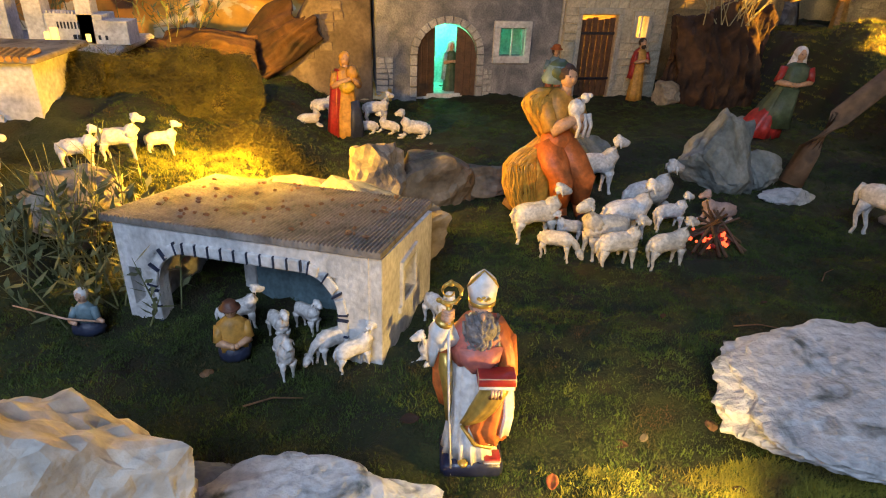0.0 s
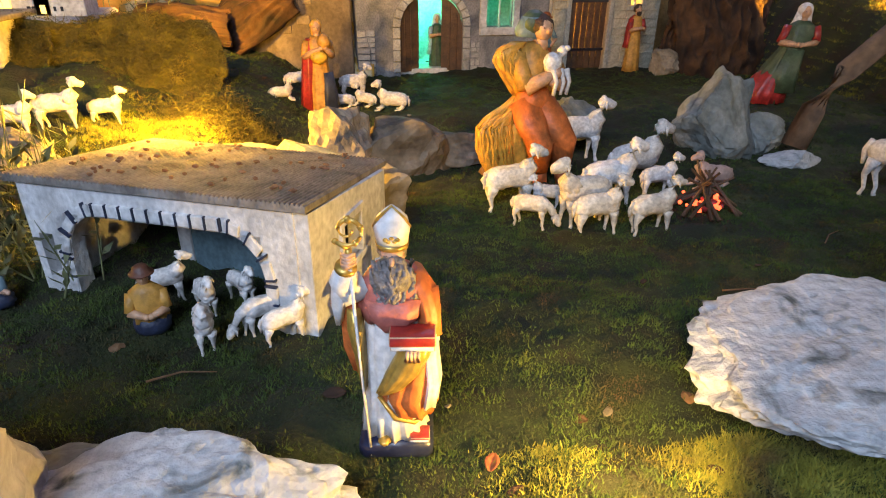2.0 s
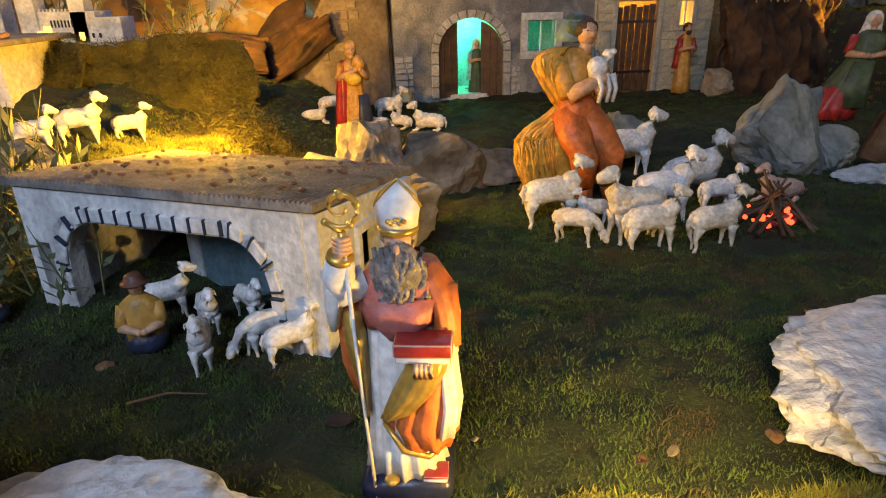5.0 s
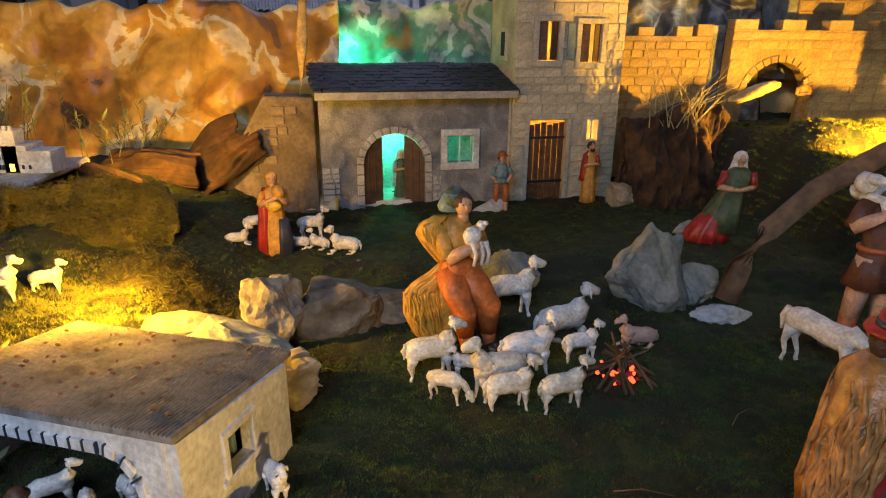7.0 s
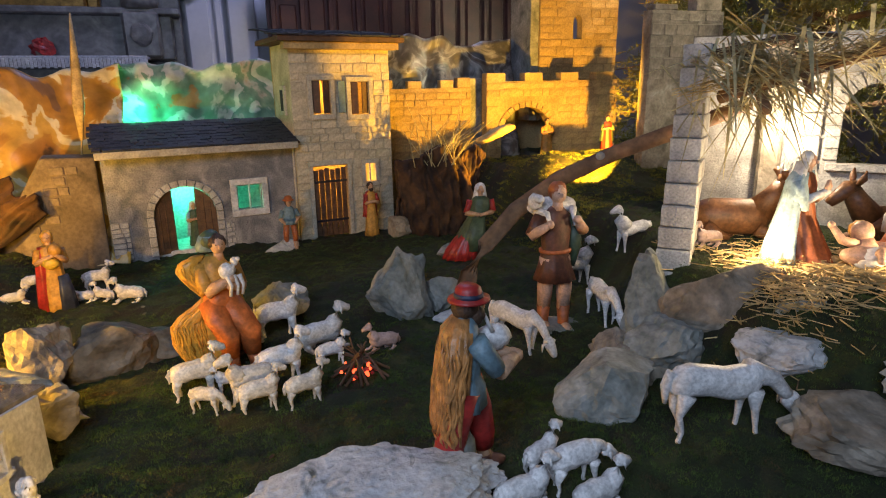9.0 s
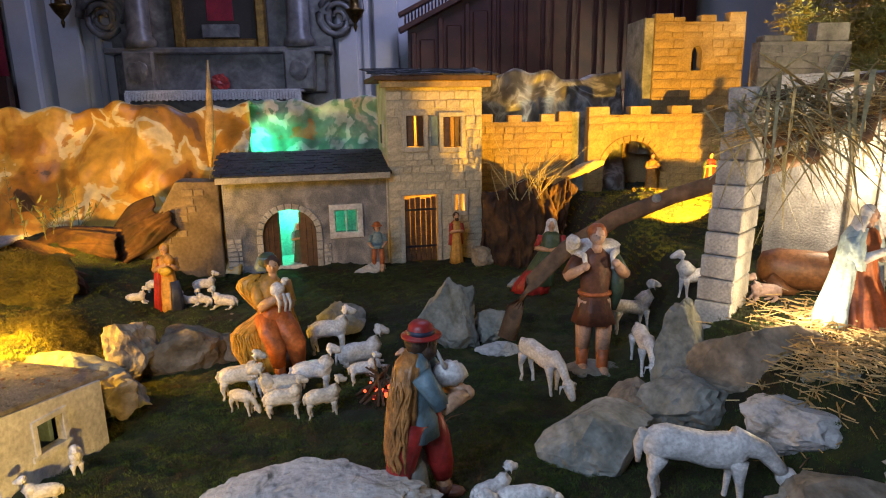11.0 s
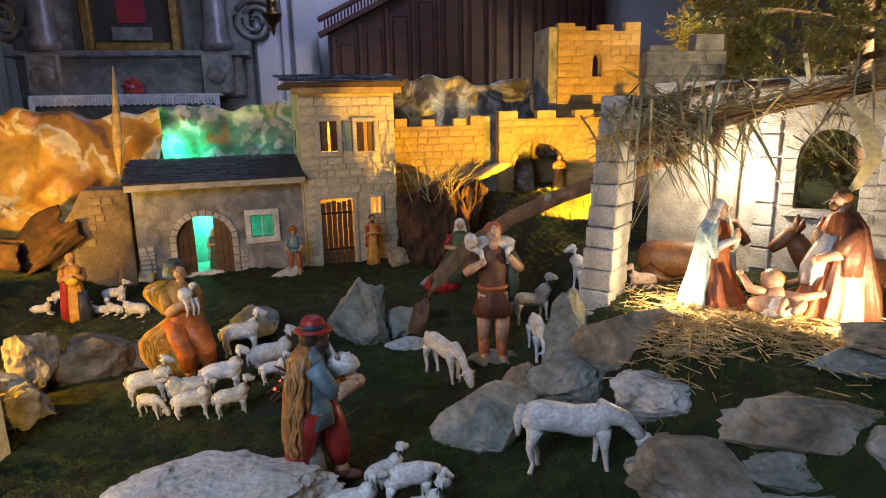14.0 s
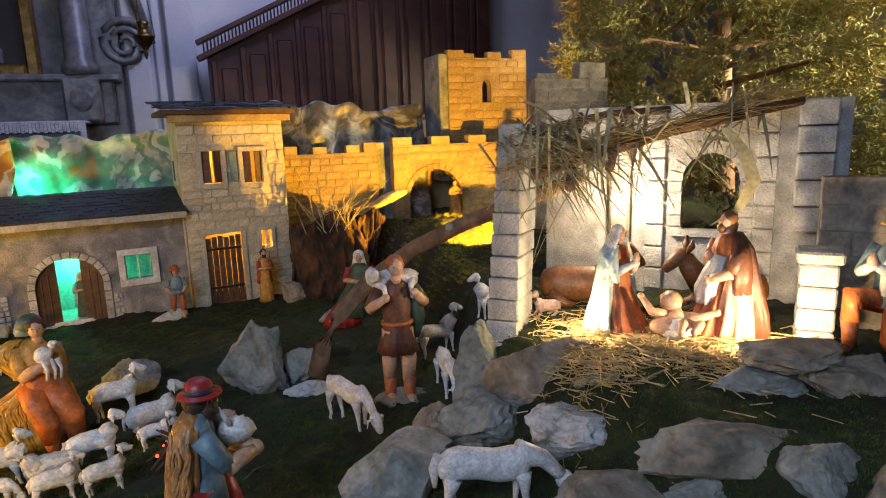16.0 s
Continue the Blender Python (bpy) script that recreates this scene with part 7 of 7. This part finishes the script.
sprig((-1.0, 2.26, 0.0), 54, 0.31, 0.19, 1, LEAF, "olive sprigs standing beside the stall", 0.06, 0.007)
sprig((-0.90, 2.08, 0.0), 22, 0.16, 0.14, 2, LEAF, "low olive sprigs beside the stall", 0.045, 0.006)
sprig((-1.22, 2.2, 0.02), 30, 0.24, 0.22, 5, LEAF, "thick olive sprigs at the edge of the stall", 0.06, 0.007)
sprig((-1.75, 3.95, 0.34), 26, 0.42, 0.25, 3, LEAF, "olive branches in front of the paper mountains", 0.06, 0.006)
sprig((-1.25, 4.05, 0.28), 18, 0.3, 0.2, 4, LEAF, "small olive branches on the hill", 0.05, 0.006)

# ---- evergreen tree ----
tree = empty("evergreen_tree", pose(4.85, 4.3, -0.9), "dark bushy evergreen tree with drooping needle sprays", "tree")
bm = bmesh.new()
tube(bm, [(0, 0, 0), (0.05, 0, 1.2), (0.0, 0.05, 2.6), (0.05, 0, 4.0)], [0.14, 0.11, 0.07, 0.02], 0, 10)
part("trunk", bm, BARK, tree, smooth=True)
rnd = random.Random(31)
for k in range(30):
    z, a = rnd.uniform(1.0, 3.7), rnd.uniform(0, math.tau)
    L = (1.75 - 0.28 * (z - 1.0)) * rnd.uniform(0.8, 1.1)
    bm = bmesh.new()
    tube(bm, [(0, 0, z), (math.cos(a) * L * 0.5, math.sin(a) * L * 0.5, z + 0.12), (math.cos(a) * L, math.sin(a) * L, z + 0.0)], [0.03, 0.018, 0.005], 0, 6)
    part("limb", bm, BARK, tree)
vs, fs = [], []
for k in range(24000):
    z, a = rnd.uniform(0.8, 4.0), rnd.uniform(0, math.tau)
    R = max(1.85 - 0.36 * (z - 0.9), 0.3) * (1 + 0.22 * noise.noise(Vector((math.cos(a) * 2, math.sin(a) * 2, z * 1.6))))
    r = R * math.sqrt(rnd.uniform(0.25, 1))
    if noise.noise(Vector((math.cos(a) * r * 2.6, math.sin(a) * r * 2.6, z * 3.2))) < 0.16:
        continue
    c = Vector((math.cos(a) * r, math.sin(a) * r, z))
    d = Vector((math.cos(a) + rnd.gauss(0, 0.4), math.sin(a) + rnd.gauss(0, 0.4), rnd.gauss(-0.1, 0.5))).normalized()
    L = rnd.uniform(0.12, 0.30)
    for s in range(11):
        p = c + d * L * s / 11
        for _ in range(2):
            n = len(vs)
            q = (d * 0.7 + Vector((rnd.gauss(0, 1), rnd.gauss(0, 1), rnd.gauss(0, 1))) * 0.6).normalized() * rnd.uniform(0.035, 0.07)
            w = q.cross(Vector((rnd.gauss(0, 1), rnd.gauss(0, 1), 1))).normalized() * 0.007
            vs += [tuple(p - w), tuple(p + w), tuple(p + q)]
            fs.append((n, n + 1, n + 2))
me = bpy.data.meshes.new("crown")
me.from_pydata(vs, [], fs)
me.materials.append(YEW)
cr = new("crown", me)
cr.parent = tree
cr["kind"] = "stuff"

# ---- church furnishings ----
altar = empty("side_altar", pose(-1.48, 9.25, -0.9), "grey marble side altar with columns, scrolls and gilt picture frame", "altar")
part("table_block", boxed(-1.0, 1.0, -0.75, 0, 0.3, 2.12, 0.02), MARBLE, altar)
part("step", boxed(-1.6, 1.6, -1.4, 0, 0, 0.3, 0.02), MARBLE, altar)
part("back_panel", boxed(-1.45, 1.45, -0.12, 0.05, 0.3, 5.8, 0.02), MARBLE, altar)
part("predella", boxed(-1.35, 1.35, -0.30, -0.12, 2.12, 2.68, 0.02), MARBLE, altar)
part("ledge", boxed(-1.45, 1.45, -0.42, -0.12, 2.62, 2.70, 0.02), MARBLE, altar)
for s in (-1, 1):
    x = s * 1.02
    part("plinth", boxed(x - 0.2, x + 0.2, -0.46, -0.12, 2.14, 2.66, 0.03), MARBLE, altar)
    bm = bmesh.new()
    ball(bm, (x, -0.47, 2.40), 0.13, 0.03, 0.13, 0, 0.2)
    part("rosette", bm, MARBLE, altar)
    bm = bmesh.new()
    loft(bm, [(x, -0.28, 2.70, 0.2, 0.2), (x, -0.28, 2.80, 0.2, 0.2), (x, -0.28, 2.86, 0.15, 0.15), (x, -0.28, 4.6, 0.13, 0.13), (x, -0.28, 5.0, 0.2, 0.2)], 0, 24, 12, 0.03)
    part("column", bm, MARBLE, altar, smooth=True)
    bm = bmesh.new()
    pts = [(s * 1.52 + math.cos(k * 0.42) * (0.30 - 0.0068 * k) * s, -0.10, 3.10 + math.sin(k * 0.42) * (0.30 - 0.0068 * k)) for k in range(38)]
    tube(bm, [(s * 1.72, -0.1, 4.3), (s * 1.66, -0.1, 3.7), *pts], [0.06, 0.07] + [0.055 - 0.0008 * k for k in range(38)], 0, 8)
    part("scroll", bm, MARBLE, altar, "large carved stone scroll", True)
frame_ob = part("picture", boxed(-0.48, 0.48, -0.17, -0.13, 2.74, 5.2, 0.01), CANVAS, altar, "dark painting with a red hanging in the middle")
for a, b, c, d in ((-0.60, -0.46, 2.68, 5.3), (0.46, 0.60, 2.68, 5.3), (-0.46, 0.46, 2.68, 2.82)):
    part("gilt_frame", boxed(a, b, -0.26, -0.12, c, d, 0.025), GILT, frame_ob)
part("red_panel", boxed(-0.17, 0.17, -0.18, -0.172, 3.05, 4.4, 0.004), VELVET, frame_ob)
part("tabernacle", boxed(-0.24, 0.24, -0.24, -0.172, 2.83, 3.0, 0.01), MARBLE, frame_ob)
cloth = thing("altar_cloth", boxed(-2.55, -0.41, 8.42, 9.15, 1.225, 1.25, 0.004), LINEN, None, "white linen cloth with lace edge on the altar", "altar cloth")
for k in range(58):
    x = -2.55 + k * 0.0369
    part("lace_scallop", boxed(x, x + 0.033, 8.41, 8.418, 1.13 - 0.012 * (k % 2), 1.225, 0.003), LINEN, cloth)
for x0, x1 in ((-2.56, -2.5), (-0.46, -0.40)):
    part("lace_end", boxed(x0, x1, 8.412, 8.43, 0.98, 1.225, 0.003), LINEN, cloth)
pot = empty("flower_pot", pose(-1.5, 8.8, 1.25), "small red plant on the altar", "plant")
bm = bmesh.new()
ball(bm, (0, 0, 0.1), 0.12, 0.1, 0.1, 0, 0.5)
part("leaves", bm, RED, pot)
bm = bmesh.new()
loft(bm, [(0, 0, 0, 0.06, 0.06), (0, 0, 0.08, 0.08, 0.08)], 0, 12)
part("pot", bm, TANROCK, pot)
for k, (x0, x1, d) in enumerate(((0.02, 0.30, 0.12), (0.36, 0.46, 0.06), (0.52, 0.86, 0.14), (-3.75, -3.35, 0.10), (-4.25, -3.95, 0.12), (-3.2, -3.1, 0.05))):
    thing("pilaster", boxed(x0, x1, 9.3 - d, 9.3, -0.9, 7.1, 0.02), WALLPAINT, None, "tall white wall pilaster in dim blue light", "pilaster", "wall pilasters", "structure")
bm = bmesh.new()
n = 60
top = [bm.verts.new((-8 + 3.7 * k / n, 9.12 + 0.05 * math.sin(k * 1.9), 5.5)) for k in range(n + 1)]
bot = [bm.verts.new((-8 + 3.7 * k / n, 9.12 + 0.05 * math.sin(k * 1.9 + 0.2), 0.9)) for k in range(n + 1)]
for k in range(n):
    bm.faces.new((bot[k], bot[k + 1], top[k + 1], top[k]))
ob = thing("red_curtain", bm, VELVET, None, "deep red curtain hanging on the church wall", "curtain", smooth=True)
ob.modifiers.new("thick", "SOLIDIFY").thickness = 0.02
bench = empty("church_bench", pose(-5.5, 8.4, -0.9), "dark wooden church bench under the curtain", "bench")
part("back", boxed(-1.8, 1.5, 0.2, 0.3, 0.3, 2.35, 0.02), WALNUT, bench)
part("seat", boxed(-1.8, 1.5, -0.3, 0.2, 0.5, 0.58, 0.02), WALNUT, bench)
# panelled choir screen with a sloping rail
choir = empty("choir_screen", pose(0, 8.9, 0), "dark walnut panelled stair screen with a sloping balustrade", "choir screen")
slope = 0.50


def rail_z(x):
    return 2.22 + slope * (x - 0.98)


bm = bmesh.new()
pr = [(0.98, -0.9), (4.85, -0.9), (4.85, rail_z(4.85) - 0.2), (0.98, rail_z(0.98) - 0.2)]
vs = [bm.verts.new((x, y, z)) for y in (0, 0.12) for x, z in pr]
for f in ((0, 1, 2, 3), (7, 6, 5, 4), (0, 4, 5, 1), (2, 6, 7, 3), (1, 5, 6, 2), (3, 7, 4, 0)):
    bm.faces.new([vs[i] for i in f])
part("panelling", bm, WALNUT, choir)
for k in range(11):
    x = 1.02 + k * 0.36
    part("stile", boxed(x, x + 0.07, -0.05, 0.0, -0.9, rail_z(x) - 0.27, 0.01), WALNUT, choir)
    part("panel", boxed(x + 0.11, x + 0.32, -0.025, 0.0, 1.25, rail_z(x) - 0.36, 0.02), WALNUT, choir)
ang = -math.degrees(math.atan(slope))
for z, h, d in ((-0.22, 0.07, 0.12), (-0.02, 0.06, 0.10)):
    part("rail", boxed(0, 4.4, -d, 0.05, 0, h, 0.01), WALNUT, choir, at=pose(0.88, 0, rail_z(0.88) + z, 0, ang, 0))
for k in range(84):
    x = 0.95 + k * 0.045
    bm = bmesh.new()
    tube(bm, [(x, -0.03, rail_z(x) - 0.17), (x, -0.03, rail_z(x) - 0.09), (x, -0.03, rail_z(x) - 0.01)], [0.009, 0.014, 0.009], 0, 6)
    part("baluster", bm, WALNUT, choir)
part("base_ledge", boxed(1.0, 4.85, -0.35, 0.0, 0.9, 1.2, 0.03), WALNUT, choir)
for x, y, z in ((-3.05, 8.2, 2.16), (0.33, 8.2, 2.10)):
    lampo = empty("hanging_lamp", pose(x, y, z), "small bronze sanctuary lamp hanging on chains", "hanging lamp", "sanctuary lamps")
    bm = bmesh.new()
    loft(bm, [(0, 0, -0.20, 0.008, 0.008), (0, 0, -0.14, 0.025, 0.025), (0, 0, -0.11, 0.012, 0.012), (0, 0, -0.04, 0.07, 0.07), (0, 0, 0.03, 0.11, 0.11), (0, 0, 0.05, 0.12, 0.12), (0, 0, 0.07, 0.06, 0.06), (0, 0, 0.16, 0.05, 0.05), (0, 0, 0.2, 0.07, 0.07)], 0, 16)
    part("bowl", bm, BRONZE, lampo, smooth=True)
    for k in range(3):
        a = k * math.tau / 3
        bm = bmesh.new()
        tube(bm, [(0.11 * math.cos(a), 0.11 * math.sin(a), 0.05), (0.03 * math.cos(a), 0.03 * math.sin(a), 0.8), (0, 0, 4.8)], [0.006, 0.006, 0.006], 0, 5)
        part("chain", bm, BRONZE, lampo)
# window frame added unseen behind the viewer; no light comes through it
wn = empty("window_1", pose(-1.2, -6.04, 1.4), "tall square window frame added unseen on the closed wall behind the viewer", "window", "", "structure")
for a, b, c, d in ((-1.8, -1.65, 0, 3), (1.65, 1.8, 0, 3), (-1.65, 1.65, 0, 0.15), (-1.65, 1.65, 2.85, 3), (-0.05, 0.05, 0.15, 2.85)):
    part("window_frame", boxed(a, b, 0, 0.12, c, d, 0.01), MARBLE, wn)
